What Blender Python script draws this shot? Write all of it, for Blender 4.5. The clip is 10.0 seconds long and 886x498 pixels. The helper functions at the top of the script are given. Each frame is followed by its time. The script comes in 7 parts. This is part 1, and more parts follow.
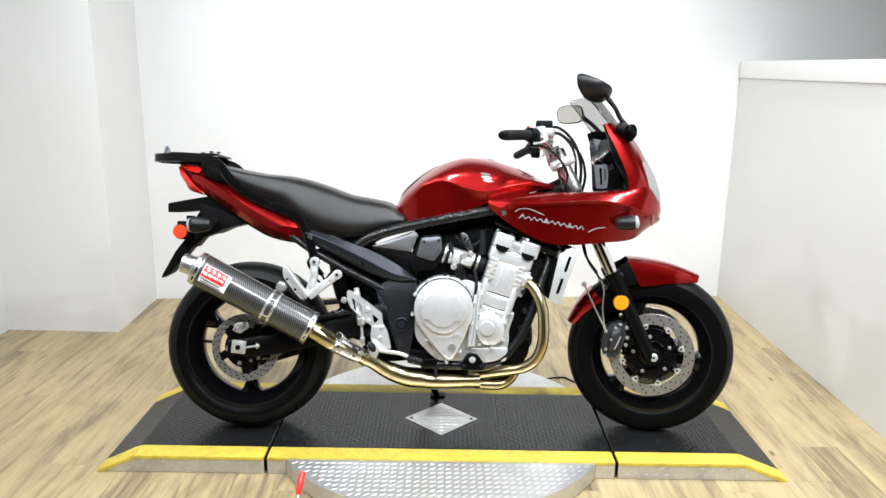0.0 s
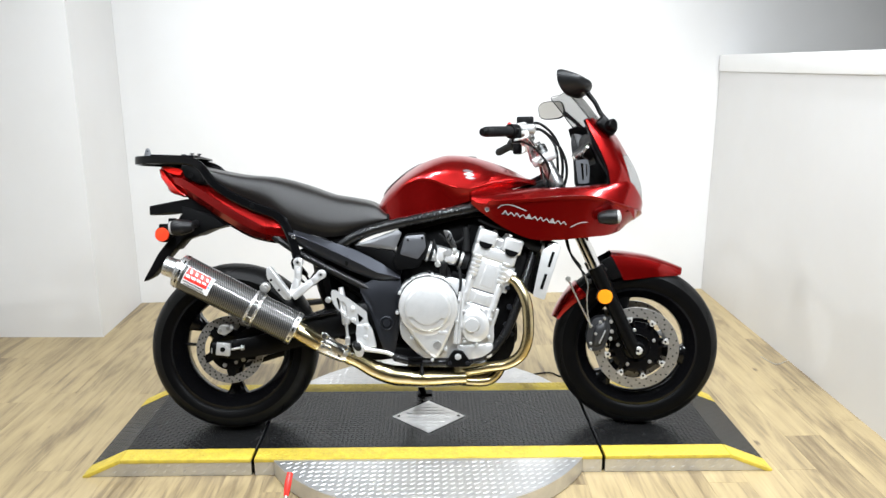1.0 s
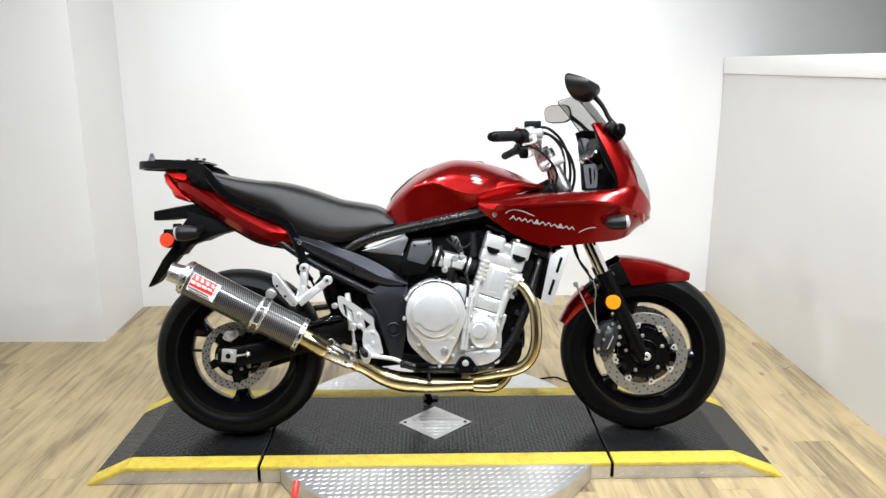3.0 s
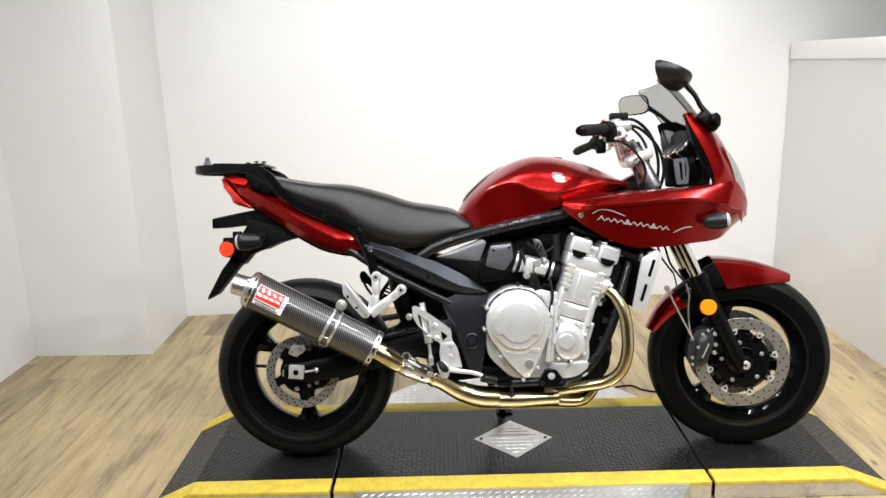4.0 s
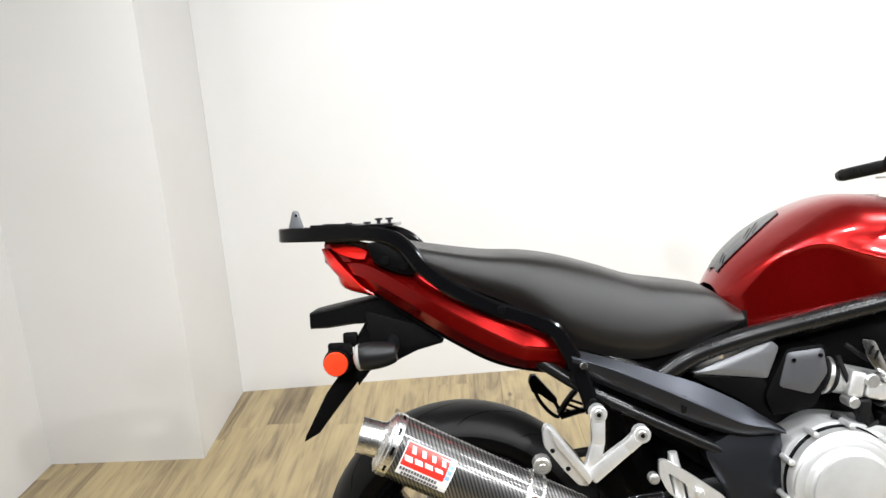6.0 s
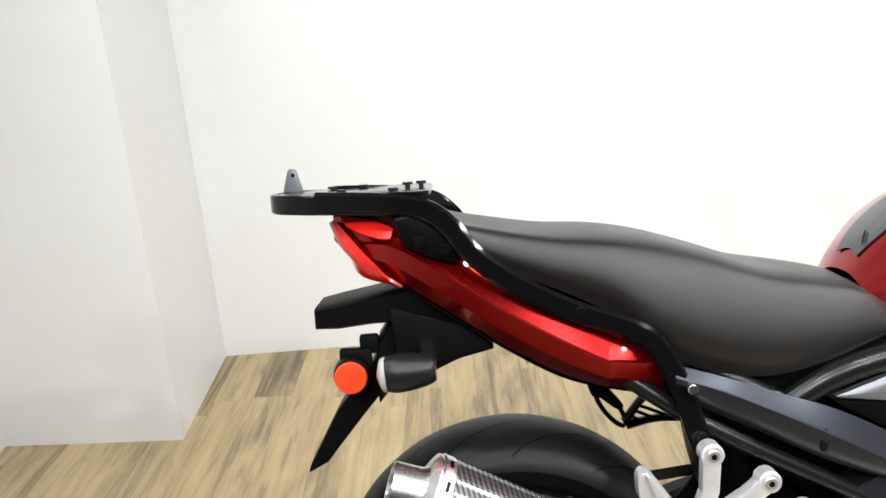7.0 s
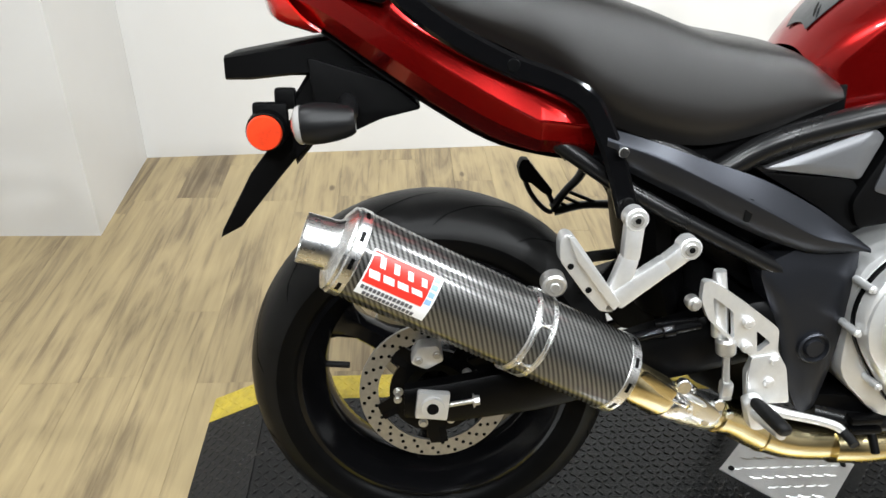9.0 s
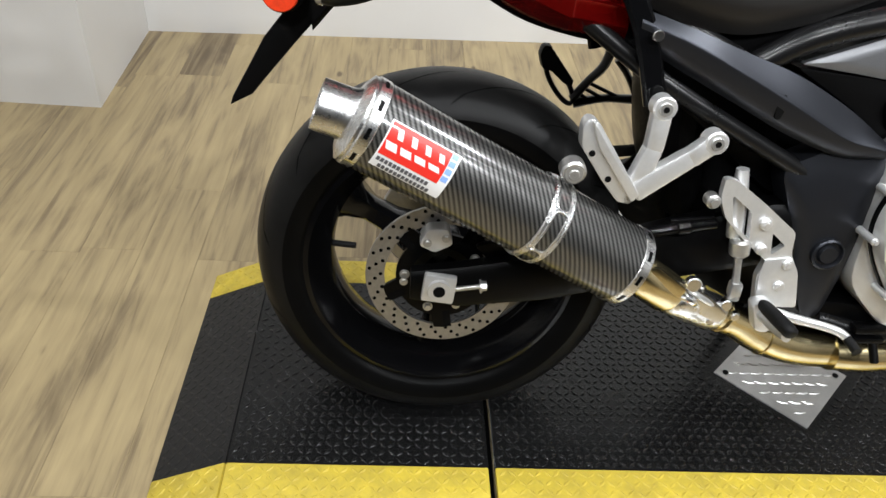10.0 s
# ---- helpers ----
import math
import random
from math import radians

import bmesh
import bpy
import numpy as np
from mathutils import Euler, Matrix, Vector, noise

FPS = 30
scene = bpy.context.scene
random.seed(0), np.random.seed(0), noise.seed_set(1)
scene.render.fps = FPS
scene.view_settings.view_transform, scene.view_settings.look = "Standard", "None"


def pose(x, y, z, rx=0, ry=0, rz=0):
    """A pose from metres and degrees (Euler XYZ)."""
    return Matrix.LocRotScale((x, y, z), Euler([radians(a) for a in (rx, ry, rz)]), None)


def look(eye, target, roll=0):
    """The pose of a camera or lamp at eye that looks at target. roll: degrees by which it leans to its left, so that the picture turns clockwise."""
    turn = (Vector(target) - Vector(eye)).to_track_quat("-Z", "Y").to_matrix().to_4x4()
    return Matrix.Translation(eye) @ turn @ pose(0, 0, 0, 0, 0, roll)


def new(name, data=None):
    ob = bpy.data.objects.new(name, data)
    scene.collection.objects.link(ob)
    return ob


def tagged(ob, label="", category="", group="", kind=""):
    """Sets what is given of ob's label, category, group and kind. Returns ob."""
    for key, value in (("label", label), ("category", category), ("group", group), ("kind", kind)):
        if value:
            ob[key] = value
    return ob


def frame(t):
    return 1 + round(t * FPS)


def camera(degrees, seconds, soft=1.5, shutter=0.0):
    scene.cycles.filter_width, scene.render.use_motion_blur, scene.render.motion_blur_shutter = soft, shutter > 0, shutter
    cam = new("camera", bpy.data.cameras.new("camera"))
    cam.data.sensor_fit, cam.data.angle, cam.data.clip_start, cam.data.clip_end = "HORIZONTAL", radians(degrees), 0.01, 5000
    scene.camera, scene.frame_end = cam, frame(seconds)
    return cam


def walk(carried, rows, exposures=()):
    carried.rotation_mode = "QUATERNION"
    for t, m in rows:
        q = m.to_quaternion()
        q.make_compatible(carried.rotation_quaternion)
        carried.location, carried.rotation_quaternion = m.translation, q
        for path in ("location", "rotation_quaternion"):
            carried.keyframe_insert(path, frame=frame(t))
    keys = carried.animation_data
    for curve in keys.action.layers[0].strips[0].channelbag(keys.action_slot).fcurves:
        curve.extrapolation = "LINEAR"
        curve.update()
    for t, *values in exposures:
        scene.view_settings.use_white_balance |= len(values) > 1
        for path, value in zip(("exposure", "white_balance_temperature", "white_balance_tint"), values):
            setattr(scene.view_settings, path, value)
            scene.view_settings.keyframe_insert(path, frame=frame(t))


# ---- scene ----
cam = camera(61.4, 10.0)
PATH = [
    (0, (0.712, -2.575, 1.388), (0.715, -0.632, 0.911), 0.9),
    (0.5, (0.723, -2.568, 1.387), (0.76, -0.628, 0.902), 0.5),
    (1, (0.725, -2.578, 1.385), (0.762, -0.637, 0.905), -0.0),
    (1.5, (0.727, -2.576, 1.384), (0.769, -0.636, 0.901), 0.2),
    (2, (0.728, -2.574, 1.388), (0.774, -0.632, 0.912), -0.1),
    (2.2, (0.728, -2.572, 1.39), (0.771, -0.63, 0.914), -0.2),
    (3.3, (0.643, -2.527, 1.4), (0.684, -0.586, 0.919), -0.0),
    (3.5, (0.595, -2.497, 1.397), (0.654, -0.552, 0.936), -1.2),
    (3.7, (0.555, -2.463, 1.383), (0.612, -0.525, 0.893), -1.7),
    (4, (0.494, -2.362, 1.38), (0.488, -0.422, 0.894), -1.5),
    (4.2, (0.464, -2.26, 1.373), (0.395, -0.31, 0.932), -2.8),
    (4.4, (0.416, -2.146, 1.376), (0.332, -0.192, 0.961), -5.4),
    (4.5, (0.399, -2.091, 1.393), (0.338, -0.132, 0.991), -6.2),
    (4.7, (0.337, -1.996, 1.387), (0.229, -0.048, 0.943), -6.3),
    (4.9, (0.264, -1.897, 1.377), (0.233, 0.057, 0.948), -5.6),
    (5, (0.222, -1.848, 1.385), (0.204, 0.099, 0.927), -5.6),
    (5.2, (0.147, -1.753, 1.385), (0.218, 0.177, 0.867), -7.3),
    (5.5, (0.07, -1.627, 1.381), (0.181, 0.288, 0.815), -6.6),
    (5.7, (0.049, -1.527, 1.363), (0.105, 0.389, 0.792), -5.6),
    (6, (0.047, -1.356, 1.377), (-0.021, 0.583, 0.89), -3.8),
    (6.1, (0.036, -1.319, 1.374), (-0.061, 0.618, 0.883), -2.8),
    (6.2, (0.025, -1.275, 1.371), (-0.088, 0.645, 0.822), -2.4),
    (7.3, (-0.084, -0.906, 1.34), (-0.07, 0.974, 0.658), -2.7),
    (7.5, (-0.072, -0.905, 1.329), (-0.083, 0.97, 0.635), -0.9),
    (7.7, (-0.055, -0.913, 1.317), (-0.084, 0.956, 0.605), -1.6),
    (8, (-0.042, -0.928, 1.291), (-0.011, 0.912, 0.508), -1.2),
    (8.2, (-0.032, -0.93, 1.276), (0.022, 0.881, 0.429), -2.1),
    (8.5, (-0.036, -0.937, 1.252), (0.035, 0.821, 0.302), -1.5),
    (8.7, (-0.037, -0.939, 1.24), (0.083, 0.785, 0.233), 1.2),
    (9, (-0.049, -0.936, 1.21), (0.068, 0.763, 0.161), 1.2),
    (9.2, (-0.056, -0.934, 1.196), (0.055, 0.718, 0.075), 2.0),
    (9.5, (-0.066, -0.932, 1.176), (0.074, 0.672, -0.011), 4.9),
    (9.7, (-0.069, -0.932, 1.17), (0.071, 0.663, -0.028), 6.3),
    (10, (-0.071, -0.935, 1.165), (0.058, 0.619, -0.087), 5.2),
]
walk(cam, [(t, look(eye, target, roll)) for t, eye, target, roll in PATH], [(0.0, -0.13, 6200, 9), (2.0, -0.16, 6150, 9), (3.3, -0.29, 6350, 10), (4.5, -0.36, 6600, 11), (6.0, -0.22, 6500, 10), (7.3, -0.15, 6400, 9), (8.5, -0.2, 6350, 8), (9.4, -0.4, 6420, 9), (10.0, -0.62, 6450, 10)])

from mathutils.bvhtree import BVHTree

# ---- light ----
world = bpy.data.worlds.new("room_air")
scene.world = world
world.use_nodes = True
world.node_tree.nodes["Background"].inputs[0].default_value = (0.9, 0.95, 1.0, 1)
world.node_tree.nodes["Background"].inputs[1].default_value = 0.03


def spot_lamp(x, y, z, watts, radius, tx, ty, tz, angle=110, colour=(0.955, 0.982, 1.0)):
    data = bpy.data.lights.new("spot_lamp", "SPOT")
    data.energy, data.shadow_soft_size, data.spot_size, data.spot_blend, data.color = watts, radius, radians(angle), 1.0, colour
    lamp = new("spot_lamp", data)
    lamp.matrix_world = look((x, y, z), (tx, ty, tz))
    return lamp


LAMP = 112
for lx in (-0.45, 0.5, 1.45, 2.38):
    spot_lamp(lx, -0.75, 2.9, LAMP * 0.86, 0.05, lx * 0.95 + 0.1, 0.75, 0.35, 112)
for lx in (-0.4, 0.75, 1.9):
    spot_lamp(lx, -2.4, 2.9, LAMP * 1.75, 0.05, lx * 0.55 + 0.6, 0.2, 0.6, 108)
for ly in (0.35, -1.6):
    spot_lamp(2.25, ly, 2.9, LAMP * 1.9, 0.045, 0.3, ly * 0.5 + 0.4, 0.8, 150)

# two added fill lamps on the left, only to brighten the partition
for ly in (0.3, -1.5):
    spot_lamp(-1.2, ly, 2.9, LAMP * 1.1, 0.045, 2.4, ly * 0.5 + 0.4, 0.6, 130)

# ---- materials ----


def mat(name, colour, rough=0.5, metal=0.0, coat=0.0, vary=0.0, scale=20.0, bump=0.0, bump_scale=200.0, second=None, spec=0.5, stretch=(1, 1, 1)):
    """A principled surface whose colour varies at two scales, with fine relief."""
    m = bpy.data.materials.new(name)
    m.use_nodes = True
    nt = m.node_tree
    p = nt.nodes["Principled BSDF"]
    p.inputs["Base Color"].default_value = (*colour, 1)
    p.inputs["Roughness"].default_value = rough
    p.inputs["Metallic"].default_value = metal
    p.inputs["Coat Weight"].default_value = coat
    p.inputs["Coat Roughness"].default_value = 0.04
    p.inputs["Specular IOR Level"].default_value = spec
    tc = nt.nodes.new("ShaderNodeTexCoord")
    mp = nt.nodes.new("ShaderNodeMapping")
    mp.inputs["Scale"].default_value = stretch
    nt.links.new(tc.outputs["Object"], mp.inputs[0])
    if vary or second:
        big = nt.nodes.new("ShaderNodeTexNoise")
        big.inputs["Scale"].default_value, big.inputs["Detail"].default_value, big.inputs["Roughness"].default_value = scale, 8, 0.65
        nt.links.new(mp.outputs[0], big.inputs["Vector"])
        ramp = nt.nodes.new("ShaderNodeMapRange")
        ramp.inputs["From Min"].default_value, ramp.inputs["From Max"].default_value = 0.3, 0.7
        nt.links.new(big.outputs["Fac"], ramp.inputs["Value"])
        mix = nt.nodes.new("ShaderNodeMix")
        mix.data_type = "RGBA"
        other = second if second else tuple(c * (1 - vary) for c in colour)
        mix.inputs["A"].default_value, mix.inputs["B"].default_value = (*colour, 1), (*other, 1)
        nt.links.new(ramp.outputs[0], mix.inputs["Factor"])
        nt.links.new(mix.outputs["Result"], p.inputs["Base Color"])
        rr = nt.nodes.new("ShaderNodeMapRange")
        rr.inputs["To Min"].default_value, rr.inputs["To Max"].default_value = max(rough - 0.08, 0.02), min(rough + 0.1, 1)
        nt.links.new(big.outputs["Fac"], rr.inputs["Value"])
        nt.links.new(rr.outputs[0], p.inputs["Roughness"])
    if bump:
        fine = nt.nodes.new("ShaderNodeTexNoise")
        fine.inputs["Scale"].default_value, fine.inputs["Detail"].default_value = bump_scale, 4
        nt.links.new(mp.outputs[0], fine.inputs["Vector"])
        b = nt.nodes.new("ShaderNodeBump")
        b.inputs["Strength"].default_value, b.inputs["Distance"].default_value = bump, 0.002
        nt.links.new(fine.outputs["Fac"], b.inputs["Height"])
        nt.links.new(b.outputs[0], p.inputs["Normal"])
    return m


def math_node(nt, op, a, b=None, c=None):
    n = nt.nodes.new("ShaderNodeMath")
    n.operation = op
    for i, v in enumerate((a, b, c)):
        if v is None:
            continue
        if isinstance(v, (int, float)):
            n.inputs[i].default_value = v
        else:
            nt.links.new(v, n.inputs[i])
    return n.outputs[0]


RED = mat("candy_red_paint", (0.245, 0.0025, 0.0023), 0.24, 0.84, 0.5, 0.12, 900.0, second=(0.30, 0.0034, 0.0031))
BLACK_GLOSS = mat("black_gloss_coat", (0.003, 0.003, 0.0034), 0.1, 0.0, 0.0, 0.2, 60, bump=0.05, bump_scale=400, spec=0.24)
BLACK = mat("black_satin_paint", (0.0015, 0.0015, 0.0017), 0.36, 0.0, 0.0, 0.3, 40, bump=0.08, bump_scale=500, spec=0.11)
PLASTIC = mat("black_grained_plastic", (0.002, 0.002, 0.0022), 0.42, 0.0, 0.0, 0.25, 30, bump=0.3, bump_scale=900, spec=0.075)
RUBBER = mat("grip_rubber", (0.004, 0.004, 0.0042), 0.6, 0.0, 0.0, 0.3, 60, bump=0.3, bump_scale=600, spec=0.2)
VINYL = mat("seat_vinyl", (0.0062, 0.0050, 0.0042), 0.35, 0.0, 0.0, 0.2, 12, bump=0.25, bump_scale=1100, spec=0.37)
HOUSING = mat("black_mirror_plastic", (0.006, 0.006, 0.0065), 0.36, 0.0, 0.0, 0.2, 40, bump=0.1, bump_scale=900, spec=0.3)
GUNMETAL = mat("gunmetal_paint", (0.028, 0.0297, 0.0355), 0.34, 0.75, 0.0, 0.12, 700, second=(0.033, 0.035, 0.0415), spec=0.3)
DARK_PANEL = mat("dark_grey_paint", (0.085, 0.087, 0.095), 0.36, 0.5, 0.0, 0.12, 700, second=(0.10, 0.102, 0.11))
GREY_PANEL = mat("silver_grey_paint", (0.13, 0.133, 0.141), 0.4, 0.5, 0.0, 0.1, 700, second=(0.16, 0.163, 0.171))
SILVER = mat("silver_engine_paint", (0.70, 0.70, 0.695), 0.34, 0.6, 0.0, 0.14, 14, bump=0.12, bump_scale=700, second=(0.58, 0.58, 0.57))
PAD = mat("grey_pad_vinyl", (0.045, 0.048, 0.05), 0.2, 0.0, 0.0, 0.3, 40, spec=0.7)
FRAME = mat("black_frame_paint", (0.006, 0.006, 0.0064), 0.27, 0.0, 0.0, 0.15, 9, spec=0.3)
CALIPER = mat("dark_grey_caliper_paint", (0.024, 0.0245, 0.027), 0.42, 0.3, 0.0, 0.2, 60, bump=0.1, bump_scale=600)
CAST = mat("cast_aluminium", (0.84, 0.84, 0.835), 0.34, 0.74, 0.0, 0.2, 25, bump=0.25, bump_scale=800, second=(0.68, 0.68, 0.675))
SATIN = mat("satin_aluminium", (0.80, 0.80, 0.80), 0.27, 1.0, 0.0, 0.12, 70, second=(0.70, 0.70, 0.695), stretch=(1, 6, 1))
CHAIN = mat("oiled_chain_steel", (0.035, 0.034, 0.032), 0.45, 0.8, 0.0, 0.3, 120)
POLISHED = mat("polished_aluminium", (0.86, 0.86, 0.86), 0.2, 1.0, 0.0, 0.1, 60, second=(0.66, 0.66, 0.66))
CHROME = mat("chrome", (0.85, 0.85, 0.85), 0.08, 1.0, 0.0, 0.05, 30)
STEEL = mat("brushed_steel", (0.6, 0.595, 0.58), 0.36, 0.85, 0.0, 0.2, 90, second=(0.48, 0.475, 0.46))
DISC = mat("disc_steel", (0.40, 0.39, 0.375), 0.38, 0.85, 0.0, 0.2, 90, second=(0.31, 0.30, 0.285))
GOLD_PIPE = mat("heat_tinted_steel", (0.74, 0.64, 0.39), 0.22, 1.0, 0.0, 0.3, 9, second=(0.50, 0.40, 0.205))
ORANGE = mat("amber_lens", (0.9, 0.28, 0.01), 0.2, 0.0, 0.6, 0.1, 300)
RED_LENS = mat("red_lens", (0.62, 0.012, 0.008), 0.2, 0.0, 0.6, 0.1, 300)
REFLEX = mat("red_reflector", (0.85, 0.055, 0.012), 0.35, 0.0, 0.4, 0.25, 160)
PALE_LENS = mat("pale_lens", (0.33, 0.32, 0.31), 0.2, 0.0, 0.4)
WHITE_DECAL = mat("white_decal", (0.8, 0.8, 0.8), 0.35, 0.0, 0.2)
SILVER_DECAL = mat("silver_decal", (0.5, 0.5, 0.5), 0.3, 0.6, 0.2)
RED_DECAL = mat("red_decal", (0.75, 0.03, 0.02), 0.35, 0.0, 0.2)
GREY_MARK = mat("grey_print", (0.09, 0.09, 0.1), 0.4)
BLUE_DECAL = mat("blue_decal", (0.25, 0.4, 0.75), 0.35)
DARK_HOLE = mat("dark_hole", (0.0012, 0.0012, 0.0012), 0.8, spec=0.1)
WALL = mat("white_wall_paint", (0.66, 0.651, 0.637), 0.5, 0.0, 0.0, 0.05, 1.1, bump=0.08, bump_scale=140, second=(0.625, 0.61, 0.588))
TRIM = mat("white_trim_paint", (0.82, 0.81, 0.79), 0.5, 0.0, 0.0, 0.03, 3, bump=0.03, bump_scale=90)
# near-black, for added out-of-view walls, so that black parts reflect little
FAR_WALL = mat("dark_unseen_wall", (0.06, 0.058, 0.056), 0.8, vary=0.1, scale=2)
CEILING = mat("grey_ceiling_paint", (0.22, 0.218, 0.214), 0.85, vary=0.06, scale=2)
YELLOW = mat("yellow_safety_paint", (0.66, 0.50, 0.05), 0.5, 0.0, 0.0, 0.2, 30, bump=0.2, bump_scale=400, second=(0.43, 0.325, 0.045))
MAT_BLACK = mat("black_rubber_mat", (0.0042, 0.0042, 0.0044), 0.24, 0.0, 0.0, 0.4, 9, bump=0.15, bump_scale=350, second=(0.0062, 0.0062, 0.0062), spec=0.33)
MAT_BLACK.node_tree.nodes["Principled BSDF"].inputs["Sheen Weight"].default_value = 0.16
MAT_BLACK.node_tree.nodes["Principled BSDF"].inputs["Sheen Roughness"].default_value = 0.35
VINYL.node_tree.nodes["Principled BSDF"].inputs["Sheen Weight"].default_value = 0.055
TREADPLATE = mat("aluminium_tread_plate", (0.68, 0.675, 0.665), 0.38, 0.82, 0.0, 0.2, 12, bump=0.2, bump_scale=300, second=(0.54, 0.535, 0.525))
TREADBAR = mat("aluminium_tread_bar", (0.68, 0.68, 0.675), 0.4, 0.8, 0.0, 0.1, 40)
GAP = mat("dark_floor_gap", (0.2, 0.15, 0.09), 0.8, vary=0.3, scale=3)


# tread is lighter than the sidewall: lamp sheen on the crown put into colour
TREAD = mat("worn_sheen_tread_rubber", (0.004, 0.004, 0.004), 0.38, 0.0, 0.0, 0.35, 18, second=(0.0075, 0.0073, 0.0071), spec=0.12, bump=0.1, bump_scale=500)
TYRE = mat("tyre_rubber", (0.003, 0.003, 0.0031), 0.34, 0.0, 0.0, 0.35, 25, second=(0.002, 0.002, 0.002), spec=0.045, bump=0.1, bump_scale=500)


def carbon_material(axis, across):
    """Clear-coated carbon twill; axis and across are the directions of the weave on the can."""
    m = bpy.data.materials.new("carbon_twill")
    m.use_nodes = True
    nt = m.node_tree
    p = nt.nodes["Principled BSDF"]
    tc = nt.nodes.new("ShaderNodeTexCoord")

    def along(v):
        n = nt.nodes.new("ShaderNodeVectorMath")
        n.operation = "DOT_PRODUCT"
        n.inputs[1].default_value = v
        nt.links.new(tc.outputs["Object"], n.inputs[0])
        return n.outputs["Value"]
    u, v = along(axis), along(across)
    d = math_node(nt, "ADD", math_node(nt, "MULTIPLY", u, 124.0), math_node(nt, "MULTIPLY", v, 105.0))
    wave = math_node(nt, "SINE", math_node(nt, "MULTIPLY", d, 2 * math.pi))
    fine = math_node(nt, "SINE", math_node(nt, "MULTIPLY", v, 2 * math.pi * 330))
    w = math_node(nt, "ADD", math_node(nt, "MULTIPLY", wave, 0.5), math_node(nt, "MULTIPLY", fine, 0.12))
    fac = math_node(nt, "ADD", w, 0.5)
    mix = nt.nodes.new("ShaderNodeMix")
    mix.data_type = "RGBA"
    mix.inputs["A"].default_value, mix.inputs["B"].default_value = (0.0045, 0.0045, 0.0043, 1), (0.12, 0.118, 0.113, 1)
    nt.links.new(fac, mix.inputs["Factor"])
    nt.links.new(mix.outputs["Result"], p.inputs["Base Color"])
    rr = nt.nodes.new("ShaderNodeMapRange")
    rr.inputs["To Min"].default_value, rr.inputs["To Max"].default_value = 0.55, 0.3
    nt.links.new(fac, rr.inputs["Value"])
    nt.links.new(rr.outputs[0], p.inputs["Roughness"])
    p.inputs["Metallic"].default_value = 0.6
    p.inputs["Coat Weight"].default_value, p.inputs["Coat Roughness"].default_value = 1.0, 0.14
    return m


def glass_material(name, colour, rough, share):
    """A thin tinted sheet: part clear, part glossy."""
    m = bpy.data.materials.new(name)
    m.use_nodes = True
    nt = m.node_tree
    p = nt.nodes["Principled BSDF"]
    p.inputs["Base Color"].default_value, p.inputs["Roughness"].default_value = (*colour, 1), rough
    clear = nt.nodes.new("ShaderNodeBsdfTransparent")
    clear.inputs[0].default_value = (0.74, 0.74, 0.735, 1)
    mix = nt.nodes.new("ShaderNodeMixShader")
    mix.inputs[0].default_value = share
    nt.links.new(clear.outputs[0], mix.inputs[1])
    nt.links.new(p.outputs[0], mix.inputs[2])
    nt.links.new(mix.outputs[0], nt.nodes["Material Output"].inputs[0])
    return m


